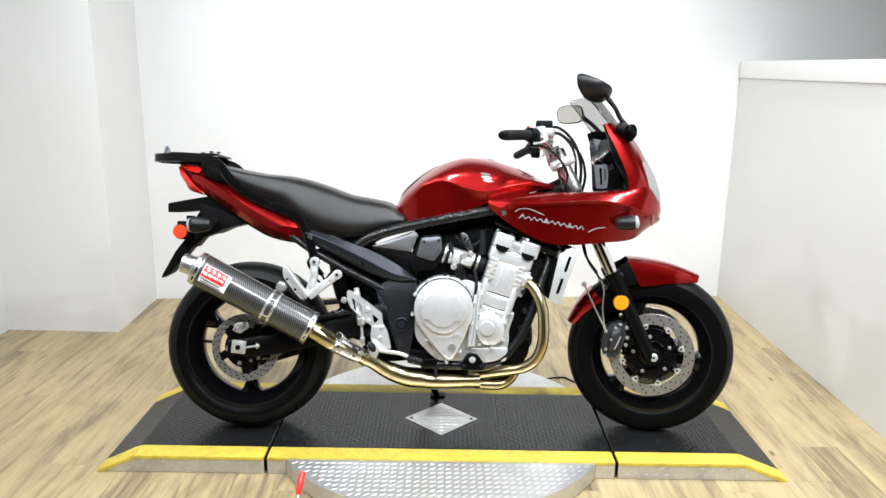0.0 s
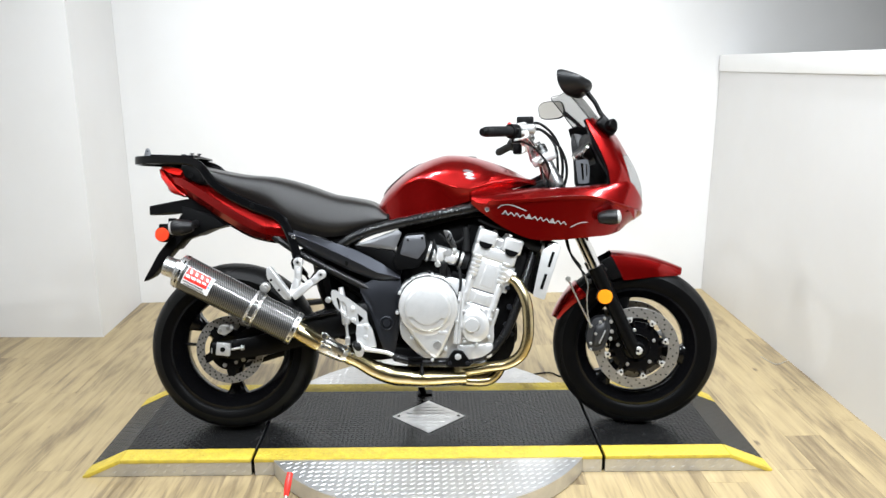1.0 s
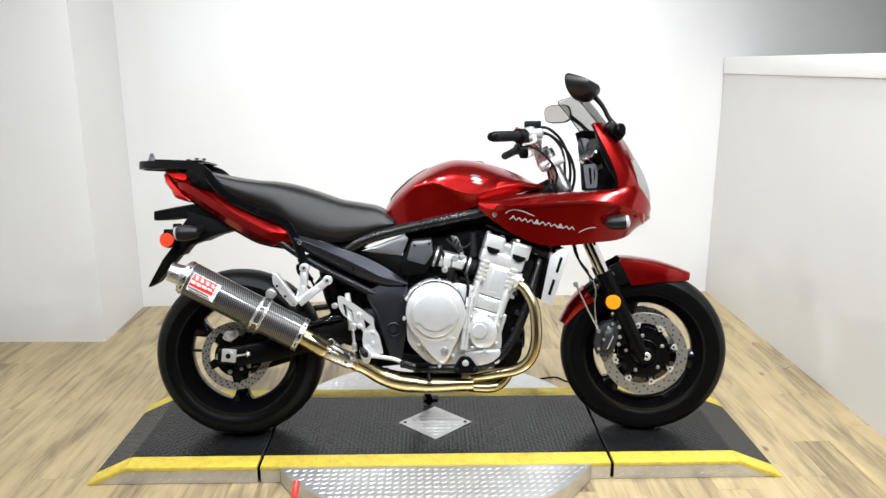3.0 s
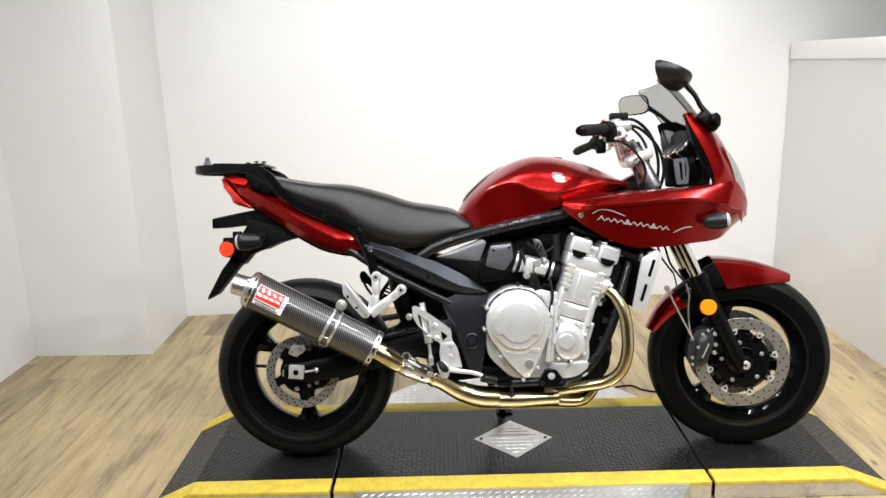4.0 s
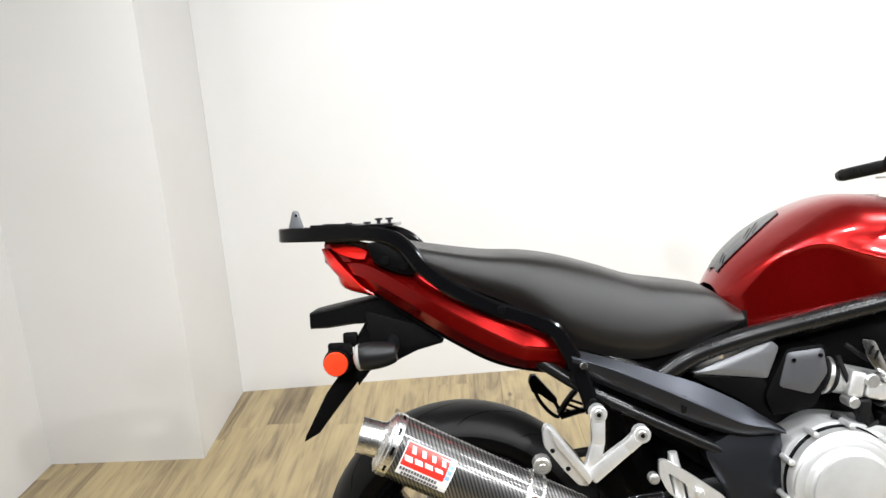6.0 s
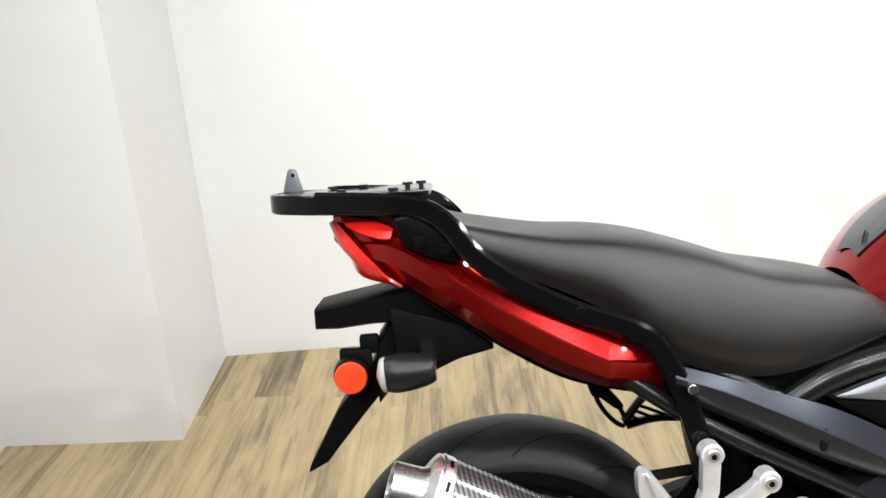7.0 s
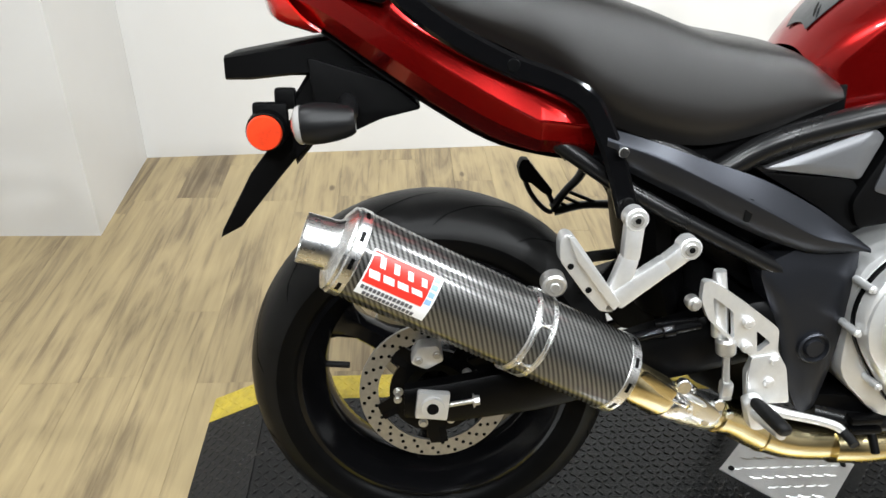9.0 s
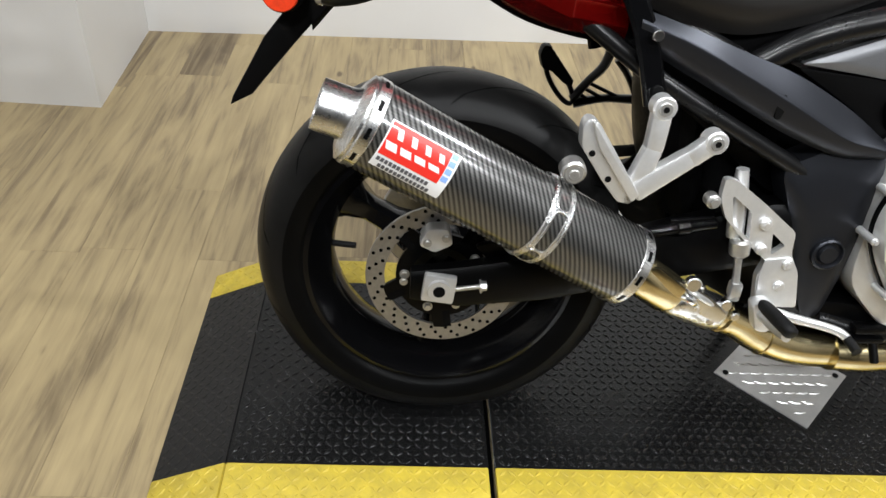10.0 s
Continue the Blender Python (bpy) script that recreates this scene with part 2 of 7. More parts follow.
def plank_material():
    """Printed oak: long grain, grey and tan streaks, a few knots, each board its own shade."""
    m = bpy.data.materials.new("oak_vinyl_plank")
    m.use_nodes = True
    nt = m.node_tree
    p = nt.nodes["Principled BSDF"]
    tc = nt.nodes.new("ShaderNodeTexCoord")
    info = nt.nodes.new("ShaderNodeObjectInfo")
    off = nt.nodes.new("ShaderNodeCombineXYZ")
    for i, k in enumerate((17.0, 31.0, 9.0)):
        nt.links.new(math_node(nt, "MULTIPLY", info.outputs["Random"], k), off.inputs[i])
    add = nt.nodes.new("ShaderNodeVectorMath")
    nt.links.new(tc.outputs["Object"], add.inputs[0])
    nt.links.new(off.outputs[0], add.inputs[1])

    def streaks(sx, sy, detail, warp):
        mp = nt.nodes.new("ShaderNodeMapping")
        mp.inputs["Scale"].default_value = (sx, sy, 1)
        nt.links.new(add.outputs[0], mp.inputs[0])
        n = nt.nodes.new("ShaderNodeTexNoise")
        n.inputs["Scale"].default_value, n.inputs["Detail"].default_value, n.inputs["Roughness"].default_value, n.inputs["Distortion"].default_value = 1.0, detail, 0.6, warp
        nt.links.new(mp.outputs[0], n.inputs["Vector"])
        return n.outputs["Fac"]
    broad, grain, hair = streaks(9, 1.5, 3, 1.6), streaks(38, 2.2, 6, 1.0), streaks(190, 5, 3, 0.3)
    ramp = nt.nodes.new("ShaderNodeValToRGB")
    cr_ = ramp.color_ramp
    cr_.elements[0].position, cr_.elements[0].color = 0.28, (0.125, 0.087, 0.046, 1)
    cr_.elements[1].position, cr_.elements[1].color = 0.68, (0.450, 0.350, 0.186, 1)
    for at, c in ((0.41, (0.238, 0.180, 0.100, 1)), (0.51, (0.365, 0.281, 0.150, 1))):
        cr_.elements.new(at).color = c
    tone = math_node(nt, "ADD", math_node(nt, "MULTIPLY", broad, 0.5), math_node(nt, "MULTIPLY", grain, 0.5))
    tone = math_node(nt, "ADD", tone, math_node(nt, "MULTIPLY", math_node(nt, "SUBTRACT", info.outputs["Random"], 0.5), 0.13))
    tone = math_node(nt, "ADD", tone, math_node(nt, "MULTIPLY", math_node(nt, "SUBTRACT", hair, 0.5), 0.07))
    vor = nt.nodes.new("ShaderNodeTexVoronoi")
    mpv = nt.nodes.new("ShaderNodeMapping")
    mpv.inputs["Scale"].default_value = (6.5, 3.0, 1)
    nt.links.new(add.outputs[0], mpv.inputs[0])
    nt.links.new(mpv.outputs[0], vor.inputs["Vector"])
    vor.inputs["Scale"].default_value = 1.0
    knot = nt.nodes.new("ShaderNodeMapRange")
    knot.inputs["From Min"].default_value, knot.inputs["From Max"].default_value, knot.inputs["To Min"].default_value, knot.inputs["To Max"].default_value = 0.015, 0.085, 0.36, 0.0
    nt.links.new(vor.outputs["Distance"], knot.inputs["Value"])
    tone = math_node(nt, "SUBTRACT", tone, knot.outputs[0])
    nt.links.new(tone, ramp.inputs[0])
    nt.links.new(ramp.outputs[0], p.inputs["Base Color"])
    p.inputs["Roughness"].default_value = 0.42
    b = nt.nodes.new("ShaderNodeBump")
    b.inputs["Strength"].default_value, b.inputs["Distance"].default_value = 0.25, 0.001
    nt.links.new(hair, b.inputs["Height"])
    nt.links.new(b.outputs[0], p.inputs["Normal"])
    return m


SCREEN = glass_material("smoked_screen", (0.02, 0.02, 0.022), 0.04, 0.09)
CLEAR = glass_material("clear_lens", (0.35, 0.35, 0.35), 0.05, 0.22)
MIRROR = mat("mirror_glass", (0.8, 0.78, 0.74), 0.03, 1.0)
OAK = plank_material()

# ---- mesh tools ----


def curve_through(pts, n):
    """Points of a smooth line through pts, n steps to a span."""
    P = [Vector(p) for p in pts]
    if len(P) < 3 or n < 2:
        return P
    P = [P[0] * 2 - P[1]] + P + [P[-1] * 2 - P[-2]]
    out = []
    for i in range(1, len(P) - 2):
        a, b, c, d = P[i - 1:i + 3]
        for k in range(n):
            t = k / n
            out.append(0.5 * (2 * b + (c - a) * t + (2 * a - 5 * b + 4 * c - d) * t * t + (3 * b - a - 3 * c + d) * t ** 3))
    out.append(P[-2].copy())
    return out


def merge(bm, tmp):
    me = bpy.data.meshes.new("tmp")
    tmp.to_mesh(me)
    tmp.free()
    bm.from_mesh(me)
    bpy.data.meshes.remove(me)


def link_rings(bm, rings, closed=True, caps=True, loop=False):
    vs = [[bm.verts.new(p) for p in r] for r in rings]
    n = len(vs[0])
    pairs = list(zip(vs, vs[1:])) + ([(vs[-1], vs[0])] if loop else [])
    for a, b in pairs:
        for i in range(n if closed else n - 1):
            j = (i + 1) % n
            bm.faces.new((a[i], a[j], b[j], b[i]))
    if caps and closed and not loop:
        bm.faces.new(list(reversed(vs[0])))
        bm.faces.new(vs[-1])
    return vs


def tube(bm, pts, r, seg=12, n=6, caps=True, flat=1.0):
    """A round bar or pipe along a smooth line; r is one radius or one for each point; flat squeezes it upright."""
    line = curve_through(pts, n)
    if isinstance(r, (int, float)):
        rad = [r] * len(line)
    else:
        rad = [v[0] for v in curve_through([(q, 0, 0) for q in r], n)]
    rings, side = [], None
    for i, p in enumerate(line):
        d = (line[min(i + 1, len(line) - 1)] - line[max(i - 1, 0)]).normalized()
        if side is None:
            side = d.cross(Vector((0, 1, 0.01)))
            side = side.normalized() if side.length > 0.05 else d.cross(Vector((1, 0, 0))).normalized()
        side = (side - d * side.dot(d)).normalized()
        up = d.cross(side)
        rings.append([p + rad[i] * (math.cos(a) * side + flat * math.sin(a) * up) for a in (2 * math.pi * k / seg for k in range(seg))])
    link_rings(bm, rings, True, caps)
    return bm


def strap(bm, pts, wide, thick, n=6, bev=0.3):
    """A flat bar with rounded edges along a line in the xz plane; wide across y, thick in the plane."""
    line = curve_through(pts, n)
    rings = []
    for i, p in enumerate(line):
        d = (line[min(i + 1, len(line) - 1)] - line[max(i - 1, 0)]).normalized()
        across = Vector((0, 1, 0))
        across = (across - d * across.dot(d)).normalized()
        up = d.cross(across)
        w, t = wide / 2, thick / 2
        c = min(w, t) * bev
        prof = ((-w + c, -t), (w - c, -t), (w, -t + c), (w, t - c), (w - c, t), (-w + c, t), (-w, t - c), (-w, -t + c))
        rings.append([p + across * a + up * b for a, b in prof])
    link_rings(bm, rings)
    return bm


def lathe(bm, prof, m=None, seg=64, closed=True):
    """Turns a profile of (radius, offset along y) round the y axis, then places it by m."""
    m = m or Matrix()
    rings = []
    for k in range(seg):
        a = 2 * math.pi * k / seg
        rings.append([m @ Vector((r * math.cos(a), y, r * math.sin(a))) for r, y in prof])
    link_rings(bm, rings, closed, False, True)
    return bm


def rod(bm, p, q, r, r2=None, seg=16, bev=0.0):
    """A cylinder or cone from p to q, with an optional edge bevel."""
    p, q = Vector(p), Vector(q)
    d = (q - p).normalized()
    s = d.cross(Vector((0, 0, 1)))
    s = s.normalized() if s.length > 0.01 else Vector((1, 0, 0))
    u = d.cross(s)
    r2 = r if r2 is None else r2
    steps = [(0, r - bev), (bev, r), ((q - p).length - bev, r2), ((q - p).length, r2 - bev)] if bev else [(0, r), ((q - p).length, r2)]
    rings = [[p + d * t + rr * (math.cos(a) * s + math.sin(a) * u) for a in (2 * math.pi * k / seg for k in range(seg))] for t, rr in steps]
    link_rings(bm, rings)
    return bm


def bolt(bm, p, d, r=0.008, h=0.005, seg=6):
    """A hexagon head on a washer, at p, looking along d."""
    p, d = Vector(p), Vector(d).normalized()
    rod(bm, p, p + d * h * 0.3, r * 1.35, seg=14)
    rod(bm, p + d * h * 0.3, p + d * h * 1.3, r, r * 0.9, seg=seg)
    return bm


def rounded(pts, r=0.01, n=3):
    """An outline with its corners cut round."""
    out = []
    P = [Vector((p[0], p[1])) for p in pts]
    for i, b in enumerate(P):
        a, c = P[i - 1], P[(i + 1) % len(P)]
        ra = min(r, (a - b).length * 0.45)
        rc = min(r, (c - b).length * 0.45)
        s, e = b + (a - b).normalized() * ra, b + (c - b).normalized() * rc
        for k in range(n + 1):
            t = k / n
            out.append((s * (1 - t) ** 2 + b * 2 * t * (1 - t) + e * t * t)[:])
    return out


def plate(bm, outline, y0, y1, bev=0.002, m=None):
    """An outline in x and z with thickness along y and bevelled rims."""
    t = bmesh.new()
    a = [t.verts.new((x, y0, z)) for x, z in outline]
    b = [t.verts.new((x, y1, z)) for x, z in outline]
    n = len(a)
    t.faces.new(a)
    t.faces.new(list(reversed(b)))
    for i in range(n):
        j = (i + 1) % n
        t.faces.new((a[j], a[i], b[i], b[j]))
    bmesh.ops.recalc_face_normals(t, faces=t.faces)
    if bev:
        rim = [e for e in t.edges if len(e.link_faces) == 2 and max(len(f.verts) for f in e.link_faces) == n and n > 4] if n > 4 else t.edges[:]
        bmesh.ops.bevel(t, geom=rim, offset=bev, segments=2, profile=0.6, affect="EDGES", clamp_overlap=True)
    if m:
        bmesh.ops.transform(t, matrix=m, verts=t.verts)
    merge(bm, t)
    return bm


def pierced(bm, outline, holes, y0, y1):
    """A plate in x and z with openings right through it."""
    t = bmesh.new()
    for loop in [outline] + holes:
        vs = [t.verts.new((x, y0, z)) for x, z in loop]
        for i, v in enumerate(vs):
            t.edges.new((v, vs[(i + 1) % len(vs)]))
    bmesh.ops.triangle_fill(t, use_beauty=True, edges=t.edges[:])
    more = bmesh.ops.extrude_face_region(t, geom=t.faces[:])["geom"]
    bmesh.ops.translate(t, vec=(0, y1 - y0, 0), verts=[v for v in more if isinstance(v, bmesh.types.BMVert)])
    merge(bm, t)
    return bm


def limb(p, q, w0, w1):
    """The outline of a straight cast arm from p to q, in x and z, with its width at both ends."""
    p, q = Vector(p), Vector(q)
    n = (q - p).normalized()
    n = Vector((-n.y, n.x))
    return [(p + n * w0)[:], (p - n * w0)[:], (q - n * w1)[:], (q + n * w1)[:]]


def domed(bm, outline, y_edge, y_top, back, steps=5, inset=0.75, power=2.2):
    """A pressed cover: an outline whose face swells from y_edge to y_top, with a rim going back to y = back."""
    n = len(outline)
    cx, cz = sum(p[0] for p in outline) / n, sum(p[1] for p in outline) / n
    rings = [[Vector((x, back, z)) for x, z in outline], [Vector((x, y_edge, z)) for x, z in outline]]
    for k in range(1, steps + 1):
        s = 1 - inset * k / steps
        y = y_edge + (y_top - y_edge) * (1 - (1 - k / steps) ** power)
        rings.append([Vector((cx + (x - cx) * s, y, cz + (z - cz) * s)) for x, z in outline])
    link_rings(bm, rings)
    return bm


def block(bm, size, m=None, bev=0.004, seg=2):
    t = bmesh.new()
    bmesh.ops.create_cube(t, size=1, matrix=Matrix.Diagonal((*size, 1)))
    if bev:
        bmesh.ops.bevel(t, geom=t.edges[:], offset=bev, segments=seg, profile=0.6, affect="EDGES", clamp_overlap=True)
    if m:
        bmesh.ops.transform(t, matrix=m, verts=t.verts)
    merge(bm, t)
    return bm


def skin(bm, rows, nu=4, nv=4, mirror=False, thick=0.0):
    """A smooth sheet through a grid of points (rows of equal length)."""
    cols = [curve_through(r, nv) for r in rows]
    grid = [curve_through([c[j] for c in cols], nu) for j in range(len(cols[0]))]
    rings = [[g[i] for g in grid] for i in range(len(grid[0]))]
    t = bmesh.new()
    link_rings(t, rings, False, False)
    if mirror:
        link_rings(t, [[Vector((p.x, -p.y, p.z)) for p in r] for r in rings], False, False)
        bmesh.ops.remove_doubles(t, verts=t.verts, dist=0.0008)
    bmesh.ops.recalc_face_normals(t, faces=t.faces)
    if thick:
        bmesh.ops.solidify(t, geom=t.faces[:], thickness=thick)
    merge(bm, t)
    return bm


def part(name, bm, material, parent=None, label="", angle=38, place=None):
    """Links a bmesh as one mesh object under a thing or a part."""
    bmesh.ops.recalc_face_normals(bm, faces=bm.faces)
    for f in bm.faces:
        f.smooth = True
    for e in bm.edges:
        if len(e.link_faces) == 2 and e.calc_face_angle(0) > radians(angle):
            e.smooth = False
    me = bpy.data.meshes.new(name)
    bm.to_mesh(me)
    bm.free()
    me.materials.append(material)
    ob = new(name, me)
    if place is not None:
        ob.matrix_basis = place
    if parent is not None:
        ob.parent = parent
    if label:
        ob["label"] = label
    return ob


def again(ob, name, parent, m):
    """Another object on the same mesh, as a part of parent."""
    o = new(name, ob.data)
    o.parent = parent
    o.matrix_basis = m
    return o


def B():
    return bmesh.new()

# ---- the room ----
HIGH, THICK = 3.0, 0.12


def wall(name, pts, z0, z1, label, material=WALL):
    """A wall over a plan outline."""
    bm = B()
    low = [bm.verts.new((x, y, z0)) for x, y in pts]
    top = [bm.verts.new((x, y, z1)) for x, y in pts]
    bm.faces.new(list(reversed(low)))
    bm.faces.new(top)
    for i in range(len(pts)):
        j = (i + 1) % len(pts)
        bm.faces.new((low[i], low[j], top[j], top[i]))
    return tagged(part(name, bm, material), label, "wall", kind="structure")


CORNER_L, CORNER_R = (-0.998, 1.715), (2.455, 1.942)
slope = (CORNER_R[1] - CORNER_L[1]) / (CORNER_R[0] - CORNER_L[0])
back_y = lambda x: CORNER_L[1] + slope * (x - CORNER_L[0])
wall("wall_back", [(-1.75, back_y(-1.75)), (5.2, back_y(5.2)), (5.2, back_y(5.2) + THICK), (-1.75, back_y(-1.75) + THICK)], 0, HIGH, "plain white painted wall behind the motorcycle")
wall("wall_pillar", [(-1.62, 1.146), (-0.981, 1.134), (-0.998, back_y(-0.998) - 0.002), (-1.62, back_y(-1.62) - 0.002)], 0, HIGH, "white boxed-out pillar standing in the corner of the room")
wall("wall_left", [(-1.69, -2.2), (-1.585, -2.2), (-1.568, 1.3), (-1.69, 1.3)], 0, HIGH, "plain white painted side wall")
# added out-of-view wall, kept dark for the reflections
wall("wall_left_rear", [(-1.69, -8.0), (-1.60, -8.0), (-1.588, -2.2), (-1.69, -2.2)], 0, HIGH, "unseen side wall behind the camera, added dark to keep reflections dark", FAR_WALL)
wall("wall_right", [(2.45, -2.6), (2.57, -2.6), (2.575, back_y(2.575) - 0.003), (2.455, back_y(2.455) - 0.003)], 0, 1.346, "white half-height partition wall beside the lift")
# two more added out-of-view walls, dark for the same reflections
wall("wall_far_right", [(5.2, -8.0), (5.32, -8.0), (5.32, back_y(5.2)), (5.2, back_y(5.2))], 0, HIGH, "unseen wall beyond the partition, added dark to keep reflections dark", FAR_WALL)
wall("wall_behind", [(-1.69, -8.12), (5.32, -8.12), (5.32, -8.0), (-1.69, -8.0)], 0, HIGH, "unseen wall behind the camera, added dark to keep reflections dark", FAR_WALL)

bm = B()
block(bm, (7.2, 10.6, 0.1), pose(1.8, -3.1, HIGH + 0.052), 0)
tagged(part("ceiling", bm, CEILING), "plain pale grey ceiling", "ceiling", kind="structure")

# cap board along the top of the partition
bm = B()
block(bm, (0.145, 4.5, 0.094), pose(2.5125, -0.33, 1.3932), 0.005)
tagged(part("trim", bm, TRIM), "white painted cap board on the half-height partition", "trim", kind="structure")

# ---- the turntable platform ----
TOP, Y0, Y1, JL, JR = 0.065, -0.245, 0.375, 0.112, 1.33
YM = (Y0 + Y1) / 2
CX, CR = 0.72, 0.618


def bars(bm, spots, length, width, high, base):
    """Raised tread bars: each a low four-sided ridge; spots are (x, y, angle, place matrix)."""
    for x, y, a in spots:
        c, s = math.cos(a), math.sin(a)

        def at(u, v, w):
            return bm.verts.new(base @ Vector((x + u * c - v * s, y + u * s + v * c, w)))
        lo = [at(-length / 2, 0, 0), at(0, -width / 2, 0), at(length / 2, 0, 0), at(0, width / 2, 0)]
        hi = [at(-length * 0.28, 0, high), at(0, -width * 0.22, high), at(length * 0.28, 0, high), at(0, width * 0.22, high)]
        for i in range(4):
            j = (i + 1) % 4
            bm.faces.new((lo[i], lo[j], hi[j], hi[i]))
        bm.faces.new(hi)
    return bm


def tread_grid(x0, x1, y0, y1, pitch, keep=None):
    out = []
    nx, ny = int((x1 - x0) / pitch), int((y1 - y0) / pitch)
    for i in range(nx):
        for j in range(ny):
            x, y = x0 + (i + 0.5) * (x1 - x0) / nx, y0 + (j + 0.5) * (y1 - y0) / ny
            if keep is None or keep(x, y):
                out.append((x, y, math.pi / 4 if (i + j) % 2 else -math.pi / 4))
    return out


def deck_section(parent, x0, x1, name):
    """One length of the runway: a rubber-covered deck with yellow borders and tread-plate skirts."""
    bm = B()
    block(bm, (x1 - x0, 0.468, 0.012), pose((x0 + x1) / 2, YM, TOP - 0.006), 0)
    deck = part(name, bm, MAT_BLACK, parent, "black rubber tread mat")
    inside = lambda x, y: abs(x - CX) / 0.16 + abs(y - YM) / 0.155 > 1
    bm = B()
    bars(bm, tread_grid(x0 + 0.004, x1 - 0.004, YM - 0.232, YM + 0.232, 0.0155, inside), 0.0185, 0.0075, 0.0012, pose(0, 0, TOP))
    tagged(part("tread", bm, MAT_BLACK, deck), kind="stuff")
    for y in (Y0 + 0.038, Y1 - 0.038):
        bm = B()
        block(bm, (x1 - x0, 0.076, 0.014), pose((x0 + x1) / 2, y, TOP - 0.0065), 0.003)
        bars(bm, tread_grid(x0 + 0.004, x1 - 0.004, y - 0.036, y + 0.036, 0.0155), 0.0185, 0.0075, 0.0014, pose(0, 0, TOP + 0.0005))
        part("border_strip", bm, YELLOW, parent, "worn yellow safety border")
    return deck


def skirt(parent, outline, y, face):
    """A side plate under the border; outline in x and z."""
    bm = B()
    plate(bm, outline, y, y + 0.006, 0)
    s = part("side_plate", bm, TREADPLATE, parent, "aluminium tread plate skirt")
    xs = [p[0] for p in outline]
    bm = B()
    base = pose(0, y - 0.0002 if face < 0 else y + 0.0062, 0, 90 if face < 0 else -90)
    spots = []
    x0, x1 = min(xs) + 0.01, max(xs) - 0.01
    n = int((x1 - x0) / 0.034)
    for i in range(n):
        x = x0 + (i + 0.5) * (x1 - x0) / n
        for j, z in enumerate((0.016, 0.04)):
            lim = 0.056
            for (ax, az), (bx, bz) in zip(outline, outline[1:]):
                if az != bz and min(ax, bx) <= x <= max(ax, bx) and ax != bx:
                    lim = az + (bz - az) * (x - ax) / (bx - ax) - 0.006
            if z + 0.01 < lim:
                spots.append((x + (0.017 if j else 0), z * (1 if face < 0 else -1), 0.7 if (i + j) % 2 else 0.5))
    bars(bm, spots, 0.024, 0.008, 0.0014, base)
    tagged(part("tread", bm, TREADBAR, s), kind="stuff")
    return s


def end_ramp(name, x_joint, x_flat, x_end, label):
    """A ramp at one end: a short flat deck, then a slope down to the floor."""
    root = tagged(new(name), label, "ramp", group="ramps of the turntable")
    lo, hi = min(x_joint, x_flat), max(x_joint, x_flat)
    deck_section(root, lo, hi, "deck")
    run = x_end - x_flat
    ang = math.atan2(TOP - 0.004, abs(run))
    long = math.hypot(run, TOP - 0.004)
    sgn = 1 if run > 0 else -1
    mid = pose((x_flat + x_end) / 2, 0, (TOP + 0.004) / 2 - 0.006, 0, math.degrees(ang) * sgn, 0)
    bm = B()
    block(bm, (long, 0.468, 0.012), mid @ pose(0, YM, 0), 0)
    slope_ = part("ramp_slope", bm, MAT_BLACK, root, "black rubber tread mat sloping to the floor")
    bm = B()
    bars(bm, tread_grid(-long / 2 + 0.004, long / 2 - 0.004, YM - 0.232, YM + 0.232, 0.0155), 0.0185, 0.0075, 0.0012, mid @ pose(0, 0, 0.006))
    tagged(part("tread", bm, MAT_BLACK, slope_), kind="stuff")
    for y in (Y0 + 0.038, Y1 - 0.038):
        bm = B()
        block(bm, (long, 0.076, 0.014), mid @ pose(0, y, 0.0005), 0.003)
        bars(bm, tread_grid(-long / 2 + 0.004, long / 2 - 0.004, y - 0.036, y + 0.036, 0.0155), 0.0185, 0.0075, 0.0014, mid @ pose(0, 0, 0.0075))
        part("border_strip", bm, YELLOW, root, "worn yellow safety border")
    side = [(x_joint, 0.002), (x_end - 0.012 * sgn, 0.002), (x_flat, TOP - 0.0145), (x_joint, TOP - 0.0145)]
    skirt(root, side, Y0 + 0.004, -1)
    skirt(root, side, Y1 - 0.010, 1)
    bm = B()
    block(bm, (0.004, Y1 - Y0 - 0.022, TOP - 0.02), pose(x_joint - 0.004 * (1 if x_joint > x_end else -1), YM, (TOP - 0.018) / 2), 0)
    part("end_plate", bm, BLACK, root)
    return root


end_ramp("lift_ramp", JL - 0.006, -0.342, -0.474, "black rubber ramp with yellow borders behind the rear wheel")
end_ramp("lift_ramp", JR + 0.006, 1.772, 1.925, "black rubber ramp with yellow borders under the front wheel")

table = tagged(new("turntable"), "round aluminium tread-plate turntable with a black rubber runway", "turntable")
deck = deck_section(table, JL + 0.006, JR - 0.006, "deck")
